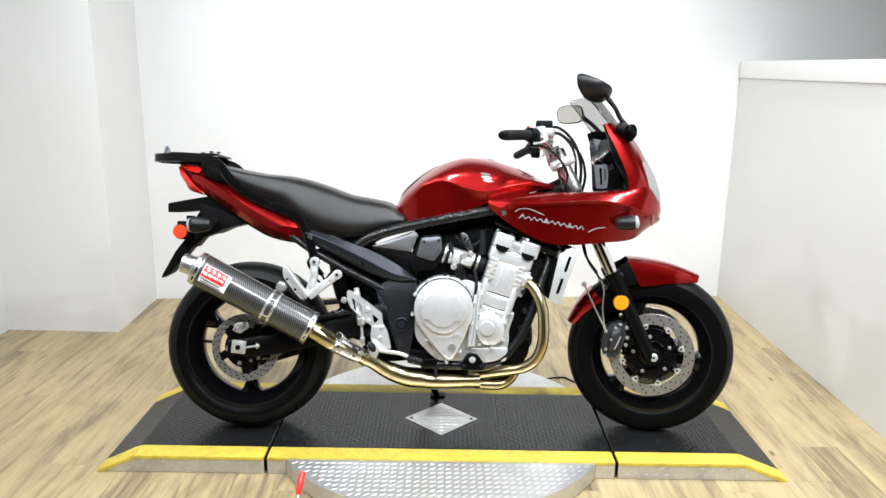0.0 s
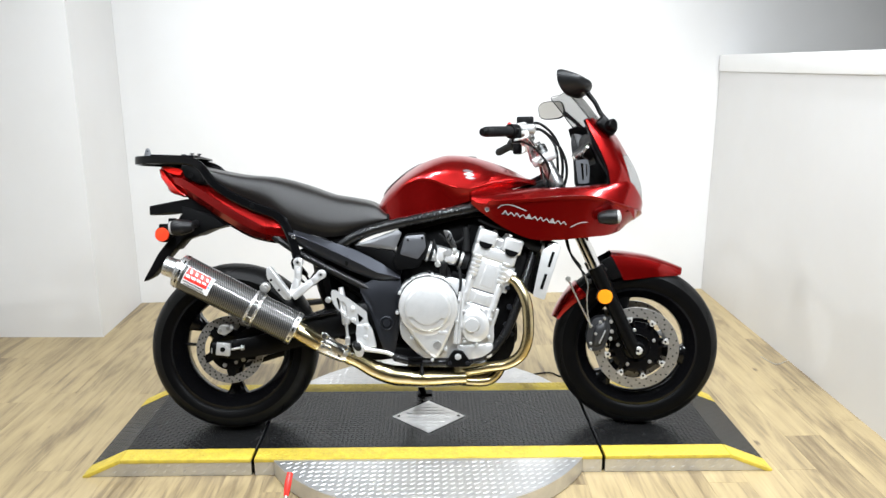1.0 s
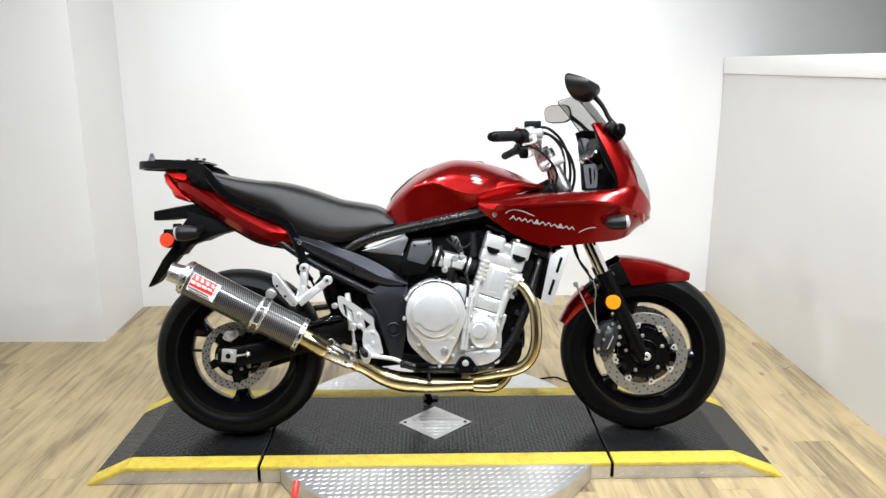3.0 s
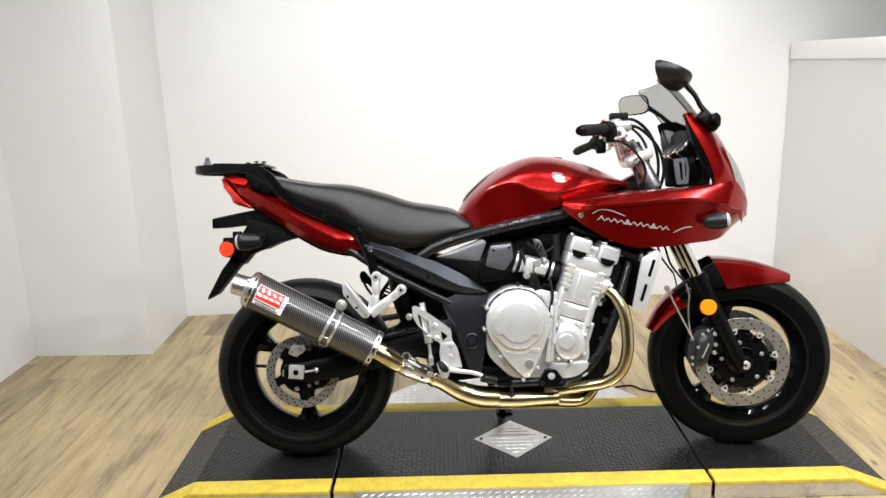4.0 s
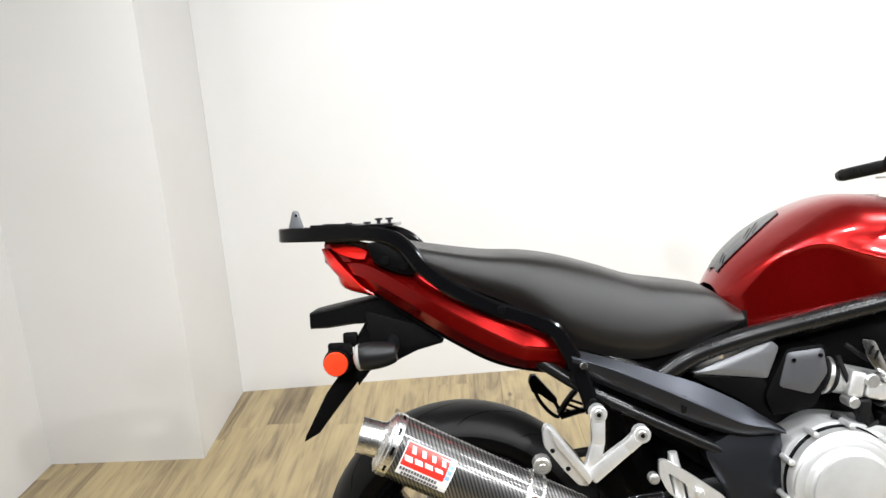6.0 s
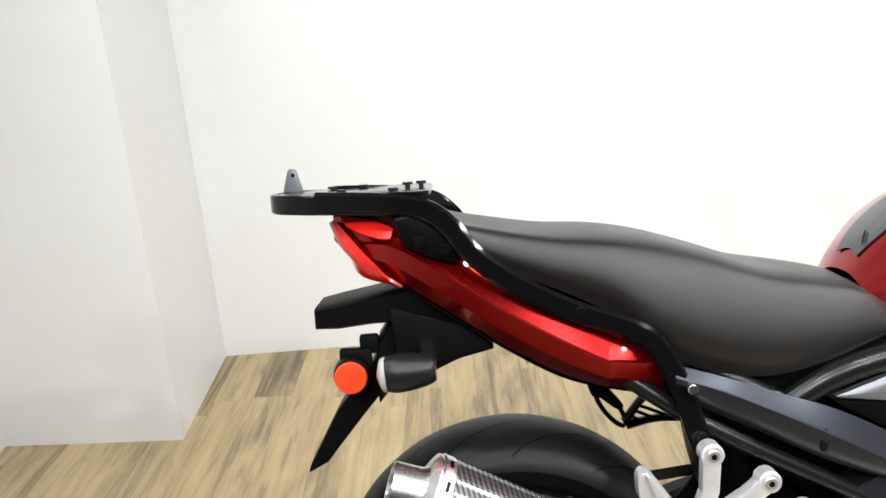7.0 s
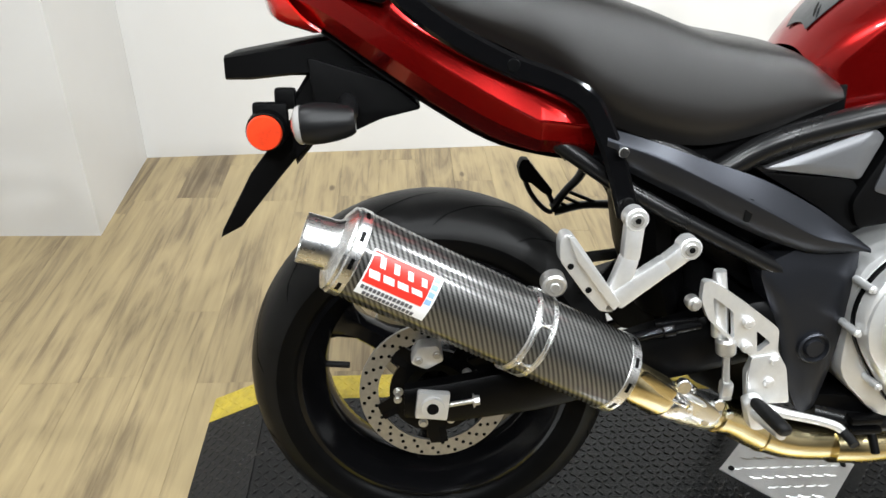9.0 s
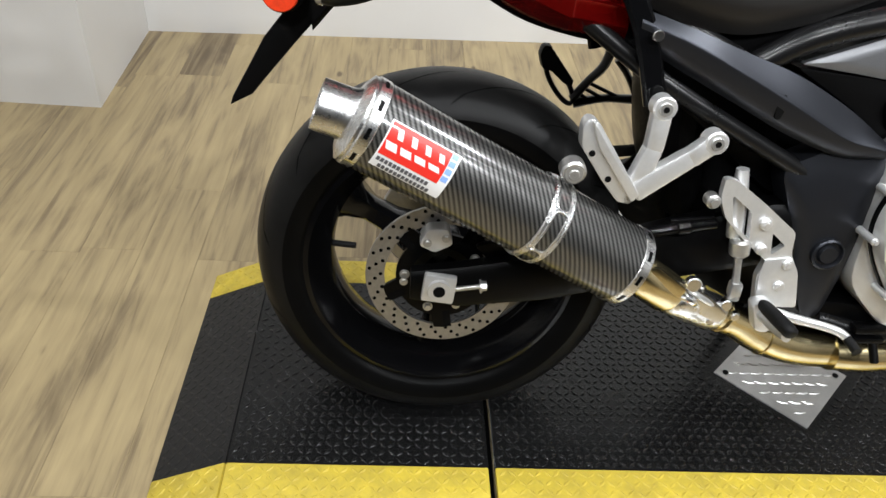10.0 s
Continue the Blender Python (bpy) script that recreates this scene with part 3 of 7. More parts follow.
# round table wings on both sides of the runway
for name, sgn, yk in (("table_wing", -1, Y0 - 0.001), ("table_wing", 1, Y1 + 0.001)):
    half = math.sqrt(CR ** 2 - (yk - YM) ** 2)
    a0 = math.atan2(yk - YM, half)
    a1 = math.pi - a0 if sgn > 0 else -math.pi - a0
    arc = [(CX + CR * math.cos(a0 + (a1 - a0) * k / 40), YM + CR * math.sin(a0 + (a1 - a0) * k / 40)) for k in range(41)]
    bm = B()
    low = [bm.verts.new((x, y, 0.004)) for x, y in arc]
    top = [bm.verts.new((x, y, TOP - 0.004)) for x, y in arc]
    bm.faces.new(top)
    bm.faces.new(list(reversed(low)))
    for i in range(41):
        j = (i + 1) % 41
        bm.faces.new((low[i], low[j], top[j], top[i]))
    wing = part(name, bm, TREADPLATE, table, "bright aluminium tread plate half-moon")
    bm = B()
    ok = lambda x, y: (x - CX) ** 2 + (y - YM) ** 2 < (CR - 0.015) ** 2
    ys = (YM - CR, yk - 0.008) if sgn < 0 else (yk + 0.008, YM + CR)
    bars(bm, [(x, y, 0.62 if (round(x * 1000) % 2) else 0.5) for x, y, a in tread_grid(CX - CR, CX + CR, *ys, 0.026, ok)], 0.024, 0.0058, 0.0014, pose(0, 0, TOP - 0.004))
    tagged(part("tread", bm, TREADBAR, wing), kind="stuff")
    for x0, x1 in ((JL + 0.006, CX - half - 0.002), (CX + half + 0.002, JR - 0.006)):
        skirt(table, [(x0, 0.002), (x1, 0.002), (x1, TOP - 0.0145), (x0, TOP - 0.0145)], Y0 + 0.004 if sgn < 0 else Y1 - 0.010, sgn)
# black strips added below both joints stand in for shade in the gaps
for jx in (JL, JR):
    bm = B()
    block(bm, (0.011, Y1 - Y0 - 0.03, 0.03), pose(jx, YM, 0.022), 0)
    part("joint_shade_strip", bm, BLACK, table, "black strip added down in the runway joint as the shade of the gap")
# bare diamond in the middle of the deck
bm = B()
hx, hy = 0.139, 0.135
v = [bm.verts.new((CX + a * hx, YM + b * hy, TOP + z)) for z in (0.0005, 0.0025) for a, b in ((-1, 0), (0, -1), (1, 0), (0, 1))]
bm.faces.new(v[4:])
for i in range(4):
    bm.faces.new((v[i], v[(i + 1) % 4], v[4 + (i + 1) % 4], v[4 + i]))
dia = part("diamond_plate", bm, TREADPLATE, table, "worn aluminium tread-plate diamond")
bm = B()
bars(bm, [(x, y, 0.1 if (int((y + 9) / 0.024)) % 2 else -0.25) for x, y, a in tread_grid(CX - hx, CX + hx, YM - hy, YM + hy, 0.024, lambda x, y: abs(x - CX) / hx + abs(y - YM) / hy < 0.9)], 0.026, 0.008, 0.0018, pose(0, 0, TOP + 0.0025))
tagged(part("tread", bm, TREADBAR, dia), kind="stuff")
for dx, dy in ((-0.115, 0), (0.115, 0)):
    bm = B()
    rod(bm, (CX + dx, YM + dy, TOP + 0.002), (CX + dx, YM + dy, TOP + 0.0045), 0.006, seg=12)
    part("screw", bm, BLACK, dia)

# release lever with a red grip on the floor beside the table
lever = tagged(new("release_lever"), "small steel lever with a red plastic grip on the floor", "lever")
bm = B()
block(bm, (0.055, 0.03, 0.022), pose(0.275, -0.505, 0.011, 0, 0, 20), 0.004)
part("bracket", bm, STEEL, lever)
bm = B()
tube(bm, [(0.27, -0.5, 0.015), (0.268, -0.475, 0.045), (0.27, -0.45, 0.075)], 0.006, 10)
arm = part("arm", bm, STEEL, lever)
bm = B()
tube(bm, [(0.268, -0.462, 0.058), (0.271, -0.44, 0.085), (0.275, -0.415, 0.112)], [0.008, 0.011, 0.010], 12)
part("grip", bm, RED_DECAL, lever, "red plastic grip")

# ---- the motorcycle ----
LEAN = 11.5
bike = tagged(new("motorcycle"), "red sport-touring motorcycle leaning on its side stand, parked on the turntable", "motorcycle")
bike.matrix_basis = pose(0, 0, TOP + 0.002, -LEAN, 0, 0)

RAKE, STEER = radians(25.3), radians(8.5)
axis_at = Vector((1.589, 0, 0))
axis_dir = Vector((-math.sin(RAKE), 0, math.cos(RAKE)))
TURNED = Matrix.Translation(axis_at) @ Matrix.Rotation(-STEER, 4, axis_dir) @ Matrix.Translation(-axis_at)


def fixed(name, bm, material, label="", parent=None, angle=38):
    return part(name, bm, material, parent or bike, label, angle)


def steered(name, bm, material, label="", parent=None, angle=38):
    """A part that turns with the handlebar."""
    if parent is None:
        return part(name, bm, material, bike, label, angle, TURNED)
    return part(name, bm, material, parent, label, angle)


def wheel(name, c, R, W, rim_r, spoke_angles, label, turned, shoulder, lean):
    """A cast wheel: rim with spokes and hub, tyre, valve."""
    base = (TURNED if turned else Matrix()) @ Matrix.Translation(c)
    w = W / 2
    bm = B()
    k = w * 0.86
    lathe(bm, [(rim_r + 0.008, -k), (rim_r - 0.002, -k - 0.002), (rim_r - 0.008, -k + 0.006), (rim_r - 0.02, -k * 0.62), (rim_r - 0.034, -k * 0.4), (rim_r - 0.038, 0), (rim_r - 0.034, k * 0.4), (rim_r - 0.02, k * 0.62), (rim_r - 0.008, k - 0.006), (rim_r - 0.002, k + 0.002), (rim_r + 0.008, k), (rim_r - 0.008, k * 0.6), (rim_r - 0.018, 0), (rim_r - 0.008, -k * 0.6)], None, 72)
    spokes = []
    for a in spoke_angles:
        rot = Matrix.Rotation(-radians(a), 4, "Y")
        inner, outer = 0.045, rim_r - 0.03
        mid = (inner + outer) / 2
        rows = []
        for x, hw, t in ((inner, 0.034, 0.034), (mid * 0.85, 0.02, 0.028), (mid * 1.2, 0.019, 0.024), (outer - 0.02, 0.03, 0.024), (outer + 0.008, 0.055, 0.026)):
            rows.append([rot @ Vector(p) for p in ((x, -t * 0.55, -hw), (x, -t, -hw * 0.6), (x, -t, hw * 0.6), (x, -t * 0.55, hw), (x, t * 0.55, hw), (x, t, hw * 0.6), (x, t, -hw * 0.6), (x, t * 0.55, -hw))])
        spokes.append(rows)
    ob = part(name, bm, BLACK_GLOSS, bike, label, 38, base)
    for rows in spokes:
        bm = B()
        link_rings(bm, rows)
        part("spoke", bm, BLACK_GLOSS, ob)
    bm = B()
    lathe(bm, [(0.02, -0.055), (0.05, -0.05), (0.056, -0.03), (0.056, 0.03), (0.05, 0.05), (0.02, 0.055)], None, 40)
    part("hub", bm, BLACK_GLOSS, ob)
    bm = B()
    s = R - rim_r
    prof = [(rim_r + 0.006, -k), (rim_r + s * 0.18, -w * 0.97), (rim_r + s * 0.42, -w), (rim_r + s * 0.62, -w * 0.95), (rim_r + s * 0.8, -w * 0.78), (rim_r + s * 0.92, -w * 0.52), (R - 0.0015, -w * 0.25), (R, 0)]
    prof = prof + [(r, -y) for r, y in reversed(prof[:-1])] + [(rim_r - 0.004, k * 0.7), (rim_r - 0.004, -k * 0.7)]
    edge = [p for p in prof[:15] if p[0] >= rim_r + s * (shoulder - 0.005)]
    lathe(bm, [p for p in prof if p[0] <= rim_r + s * (shoulder + 0.005)], None, 96)
    tyre = part("tyre", bm, TYRE, ob, "black tyre with curved rain grooves")
    bm = B()
    lathe(bm, edge + [(rim_r + s * (shoulder - 0.08), w * 0.7), (rim_r + s * (shoulder - 0.08), -w * 0.7)], None, 96)
    part("tread", bm, TREAD, tyre, "worn black tread, lightened in colour for the lamp sheen on the crown")
    half_prof = [(r, y) for r, y in prof if y <= 0 and r > rim_r + s * 0.5][:-2] + [(R - 0.0015, -w * 0.25), (R, 0)]

    def crown(y):
        for (r0, y0), (r1, y1) in zip(half_prof, half_prof[1:]):
            if y0 <= -abs(y) <= y1:
                return r0 + (r1 - r0) * (-abs(y) - y0) / (y1 - y0)
        return R
    bm = B()
    count = 13
    for side in (-1, 1):
        for g in range(count):
            a0 = 2 * math.pi * (g + (0.5 if side > 0 else 0)) / count
            for shift, ya, yb, sweep in ((0.0, 0.06, 0.93, 0.62), (0.24, 0.3, 0.7, 0.3))[:1 if lean > 0 else 2]:
                pts = []
                for k in range(13):
                    f = k / 12
                    y = side * w * (ya + (yb - ya) * f)
                    a = a0 + shift + lean * sweep * f ** (0.7 if lean > 0 else 1.5)
                    pts.append((a, y))
                vs = []
                for k, (a, y) in enumerate(pts):
                    half_w = 0.0021 * (0.3 if k in (0, 12) else 1) / R
                    r = crown(y) + 0.0006
                    vs.append([bm.verts.new((r * math.cos(a + q), y, r * math.sin(a + q))) for q in (-half_w * 1.3, half_w * 1.3)])
                for p0, p1 in zip(vs, vs[1:]):
                    bm.faces.new((p0[0], p0[1], p1[1], p1[0]))
    tagged(part("tread_groove", bm, DARK_HOLE, ob), kind="stuff")
    bm = B()
    a = radians(178)
    rod(bm, ((rim_r - 0.035) * math.cos(a), -0.012, (rim_r - 0.035) * math.sin(a)), ((rim_r - 0.075) * math.cos(a), -0.016, (rim_r - 0.075) * math.sin(a)), 0.0055, seg=10, bev=0.001)
    part("valve", bm, RUBBER, ob)
    return ob


def disc(parent, y, r0, r1, holes, name="brake_disc", carrier=0.0, buttons=10):
    """A drilled brake disc at offset y on a wheel, with its carrier and buttons."""
    bm = B()
    lathe(bm, [(r0, y - 0.0025), (r1 - 0.001, y - 0.0025), (r1, y - 0.0015), (r1, y + 0.0015), (r1 - 0.001, y + 0.0025), (r0, y + 0.0025)], None, 72)
    d = part(name, bm, DISC, parent, "drilled steel brake disc")
    bm = B()
    for k in range(holes):
        for j, rr in enumerate((0.2, 0.5, 0.8)):
            a = 2 * math.pi * (k + j / 3) / holes
            r = r0 + (r1 - r0) * rr
            p = Vector((r * math.cos(a), y - 0.0024, r * math.sin(a)))
            rod(bm, p, p + Vector((0, -0.0006, 0)), 0.0031, seg=8)
    tagged(part("drilling", bm, DARK_HOLE, parent), kind="stuff")
    if carrier:
        bm = B()
        lathe(bm, [(0.03, y + 0.012), (0.05, y - 0.004), (carrier, y - 0.003), (carrier, y + 0.004), (0.05, y + 0.006), (0.03, y + 0.02)], None, 40)
        for k in range(5):
            rot = Matrix.Rotation(2 * math.pi * k / 5 + 0.3, 4, "Y")
            t = B()
            plate(t, [(carrier - 0.02, -0.02), (r0 + 0.004, -0.009), (r0 + 0.004, 0.009), (carrier - 0.02, 0.02)], y - 0.004, y + 0.003, 0)
            bmesh.ops.transform(t, matrix=rot, verts=t.verts)
            merge(bm, t)
        part("disc_carrier", bm, BLACK, parent, "black disc carrier")
        for k in range(buttons):
            a = 2 * math.pi * k / 10 + 0.3
            bm = B()
            p = Vector(((r0 + 0.002) * math.cos(a), y - 0.003, (r0 + 0.002) * math.sin(a)))
            rod(bm, p, p + Vector((0, -0.005, 0)), 0.0072, seg=12, bev=0.001)
            part("disc_button", bm, SILVER, parent)
        for k in range(5):
            a = 2 * math.pi * k / 5 + 0.6
            bm = B()
            bolt(bm, (0.06 * math.cos(a), y - 0.004, 0.06 * math.sin(a)), (0, -1, 0), 0.006, 0.005)
            part("disc_bolt", bm, STEEL, parent)
            a += 0.5
            bm = B()
            rot = Matrix.Rotation(-a, 4, "Y")
            block(bm, (0.03, 0.0012, 0.012), rot @ pose(0.08, y - 0.0042, 0), 0.0)
            part("carrier_opening", bm, DARK_HOLE, parent)
    return d


REAR, FRONT = Vector((0.006, 0, 0.306)), Vector((1.495, 0, 0.302))
rear = wheel("rear_wheel", REAR, 0.306, 0.176, 0.217, (150, 270, 30), "black cast rear wheel with three spokes", False, 0.42, 1)
front = wheel("front_wheel", FRONT, 0.302, 0.122, 0.214, (-12, 108, 228), "black cast front wheel with three spokes", True, 0.62, -1)
disc(rear, -0.098, 0.092, 0.122, 26, carrier=0.074, buttons=0)


def front_disc(side):
    """A floating disc: drilled band, silver lugs with bobbins, a black star carrier bolted to the hub."""
    y = side * 0.072
    d = disc(front, y, 0.113, 0.152, 20)
    for k in range(8):
        m = Matrix.Rotation(-radians(59 - 45 * k), 4, "Y")
        bm = B()
        plate(bm, rounded([(0.117, -0.013), (0.117, 0.013), (0.107, 0.0095), (0.0965, 0.006), (0.0965, -0.006), (0.107, -0.0095)], 0.004), y - 0.0035, y + 0.0035, 0.0008, m)
        part("disc_lug", bm, CAST, d)
        bm = B()
        rod(bm, m @ Vector((0.1055, y + side * 0.003, 0)), m @ Vector((0.1055, y + side * 0.0046, 0)), 0.0042, seg=12)
        part("bobbin", bm, DARK_HOLE, d)
    bm = B()
    lathe(bm, [(0.052, y - 0.004), (0.080, y - 0.004), (0.080, y + 0.004), (0.052, y + 0.004)], None, 40)
    lathe(bm, [(0.020, y - side * 0.006), (0.095, y - side * 0.016), (0.095, y - side * 0.024), (0.020, y - side * 0.024)], None, 40)
    for k in range(8):
        m = Matrix.Rotation(-radians(59 - 45 * k), 4, "Y")
        for q in (-1, 1):
            plate(bm, rounded(limb((0.072, q * 0.017), (0.101, q * 0.0085), 0.0055, 0.004), 0.002), y - 0.0038, y + 0.0038, 0.001, m)
    star = part("disc_carrier", bm, BLACK_GLOSS, d, "black star-shaped disc carrier")
    bm = B()
    lathe(bm, [(0.049, y - side * 0.012), (0.049, y + side * 0.002), (0.0505, y + side * 0.004), (0.0525, y + side * 0.002), (0.0525, y - side * 0.012)], None, 40)
    part("hub_lip", bm, POLISHED, star, "bright machined hub lip")
    for k in range(5):
        a = radians(26 - 72 * k)
        bm = B()
        rod(bm, (0.068 * math.cos(a), y + side * 0.003, 0.068 * math.sin(a)), (0.068 * math.cos(a), y + side * 0.009, 0.068 * math.sin(a)), 0.0068, seg=14, bev=0.0015)
        part("disc_bolt", bm, STEEL, star)


front_disc(-1)
front_disc(1)

# ---- swingarm, chain, rear brake ----
bm = B()
for y in (-0.135, 0.118):
    rows = []
    for x, zc, h, t in ((-0.045, 0.312, 0.024, 0.014), (0.03, 0.313, 0.034, 0.017), (0.16, 0.335, 0.038, 0.019), (0.33, 0.385, 0.045, 0.022), (0.48, 0.425, 0.05, 0.026), (0.575, 0.44, 0.045, 0.026)):
        rows.append([Vector((x, y + a * t, zc + b * h)) for a, b in ((-1, -0.7), (-0.7, -1), (0.7, -1), (1, -0.7), (1, 0.7), (0.7, 1), (-0.7, 1), (-1, 0.7))])
    link_rings(bm, rows)
block(bm, (0.07, 0.26, 0.07), pose(0.43, -0.01, 0.42, 0, 12, 0), 0.012)
swing = fixed("swingarm", bm, BLACK, "black box-section swingarm")
bm = B()
block(bm, (0.05, 0.014, 0.046), pose(-0.002, -0.159, 0.318, 0, 6, 0), 0.004)
lathe(bm, [(0.009, -0.172), (0.017, -0.172), (0.018, -0.168), (0.018, -0.160), (0.009, -0.160)], pose(-0.002, 0, 0.318), 20)
axle_plate = fixed("axle_adjuster", bm, SILVER, "bright alloy chain adjuster block", swing)
bm = B()
rod(bm, (-0.002, -0.1665, 0.318), (-0.002, -0.173, 0.318), 0.0092, seg=16)
fixed("axle_hole", bm, DARK_HOLE, "", swing)
bm = B()
rod(bm, (0.022, -0.158, 0.316), (0.062, -0.157, 0.322), 0.004, seg=10)
bolt(bm, (0.06, -0.157, 0.322), (1, 0, 0.1), 0.008, 0.008)
fixed("adjuster_bolt", bm, STEEL, "", swing)
bm = B()
lathe(bm, [(0.005, 0.098), (0.105, 0.1), (0.108, 0.104), (0.105, 0.108), (0.005, 0.11)], Matrix.Translation(REAR), 44)
fixed("rear_sprocket", bm, STEEL, "", None)
bm = B()
tube(bm, [(0.0, 0.104, 0.418), (0.3, 0.104, 0.455), (0.55, 0.104, 0.485)], 0.011, 8, 4, True, 0.7)
tube(bm, [(0.0, 0.104, 0.207), (0.3, 0.104, 0.3), (0.55, 0.104, 0.385)], 0.011, 8, 4, True, 0.7)
fixed("drive_chain", bm, CHAIN, "oily dark drive chain")
bm = B()
plate(bm, rounded([(-0.035, 0.372), (-0.022, 0.4), (0.008, 0.402), (0.018, 0.375), (-0.01, 0.36)], 0.006), -0.128, -0.085, 0.004)
caliper = fixed("rear_caliper", bm, CAST, "grey alloy rear brake caliper")
for p in ((-0.022, -0.129, 0.378), (0.006, -0.129, 0.387), (-0.055, -0.112, 0.30), (0.03, -0.115, 0.262)):
    bm = B()
    bolt(bm, p, (0, -1, 0), 0.005, 0.004)
    fixed("caliper_bolt", bm, STEEL, "", caliper)
bm = B()
plate(bm, rounded([(0.05, 0.375), (0.2, 0.43), (0.22, 0.40), (0.08, 0.345)], 0.008), -0.128, -0.118, 0.002)
fixed("torque_arm", bm, BLACK)
bm = B()
tube(bm, [(0.20, -0.168, 0.407), (0.291, -0.168, 0.427), (0.339, -0.168, 0.438), (0.395, -0.166, 0.448)], 0.0085, 12, 4)
rod(bm, (0.338, -0.168, 0.438), (0.358, -0.168, 0.442), 0.0115, seg=12, bev=0.002)
fixed("brake_rod", bm, BLACK_GLOSS, "glossy black rear brake rod")
bm = B()
tube(bm, [(0.328, -0.165, 0.448), (0.352, -0.165, 0.451), (0.392, -0.165, 0.456)], 0.004, 10, 3)
fixed("brake_pipe", bm, BLACK_GLOSS, "thin black brake pipe")

bm = B()
plate(bm, rounded([(0.29, 0.40), (0.35, 0.468), (0.55, 0.50), (0.58, 0.39), (0.47, 0.33), (0.36, 0.318)], 0.012), 0.082, 0.092, 0.002)
fixed("chain_guard", bm, PLASTIC, "dull black chain guard behind the swingarm")

# hugger-less inner mudguard under the seat, rear shock, linkage
bm = B()
tube(bm, [(0.42, -0.02, 0.33), (0.46, -0.02, 0.66)], 0.034, 16, 1)
fixed("rear_shock", bm, BLACK)
bm = B()
tube(bm, [(0.445, -0.02, 0.38), (0.455, -0.02, 0.6)], 0.046, 16, 1)
fixed("shock_spring", bm, PLASTIC)
bm = B()
tube(bm, [(0.30, 0.0, 0.70), (0.34, 0.0, 0.63), (0.36, 0.0, 0.52), (0.39, 0.0, 0.42)], [0.02, 0.05, 0.05, 0.04], 14, 4, True, 1.9)
fixed("inner_mudguard", bm, PLASTIC)

# ---- frame ----
bm = B()
for s in (-1, 1):
    tube(bm, [(0.40, s * 0.145, 0.672), (0.47, s * 0.152, 0.716), (0.57, s * 0.158, 0.748), (0.72, s * 0.162, 0.781), (0.9, s * 0.155, 0.819), (1.06, s * 0.09, 0.87), (1.15, s * 0.04, 0.9)], 0.0185, 14, 5)
    tube(bm, [(0.13, s * 0.115, 0.745), (0.245, s * 0.142, 0.668), (0.33, s * 0.15, 0.62), (0.42, s * 0.152, 0.574), (0.515, s * 0.152, 0.526), (0.575, s * 0.148, 0.498)], 0.013, 12, 5)
    tube(bm, [(-0.02, s * 0.075, 0.86), (0.2, s * 0.1, 0.765), (0.40, s * 0.145, 0.672), (0.52, s * 0.145, 0.60)], 0.014, 12, 4)
    tube(bm, [(1.15, s * 0.05, 0.86), (1.11, s * 0.12, 0.7), (1.06, s * 0.155, 0.54), (1.03, s * 0.165, 0.45), (0.985, s * 0.17, 0.355), (0.925, s * 0.17, 0.292), (0.85, s * 0.17, 0.272), (0.69, s * 0.165, 0.268), (0.6, s * 0.155, 0.285)], 0.0155, 14, 5)
rod(bm, (1.125, 0, 0.93), (1.19, 0, 0.80), 0.036, seg=20)
frame_ob = fixed("main_frame", bm, FRAME, "black tubular steel frame")
for s in (-1, 1):
    bm = B()
    out = rounded([(0.475, 0.535), (0.545, 0.57), (0.622, 0.575), (0.628, 0.50), (0.615, 0.37), (0.60, 0.29), (0.575, 0.285), (0.55, 0.34), (0.52, 0.43)], 0.02)
    domed(bm, out, s * 0.160, s * 0.17, s * 0.11, 4, 0.6)
    lathe(bm, [(0.001, s * 0.178), (0.013, s * 0.178), (0.016, s * 0.172), (0.019, s * 0.172), (0.022, s * 0.178), (0.025, s * 0.176), (0.026, s * 0.15)], pose(0.574, 0, 0.408), 24, False)
    fixed("pivot_plate", bm, GUNMETAL, "dark grey pivot plate cover", frame_ob)

# ---- tank ----
def tank_row(x, zb, wb, zc, wc, zs, ws, zt):
    """Half a cross-section, bottom edge to top centre: bottom, crease, shoulder, crown."""
    k = min(1, max(0.2, (x - 0.62) / 0.12))
    return [(x, -wb, zb), (x, -(wb + wc) / 2 + 0.002 * k, (zb + zc) / 2), (x, -wc + 0.003 * k, zc - 0.010), (x, -wc, zc - 0.001), (x, -wc + 0.006 * k, zc + 0.009), (x, -(wc * 0.5 + ws * 0.5) - 0.006, zc * 0.4 + zs * 0.6), (x, -ws, zs), (x, -ws * 0.5, zt - (zt - zs) * 0.18), (x, 0, zt)]


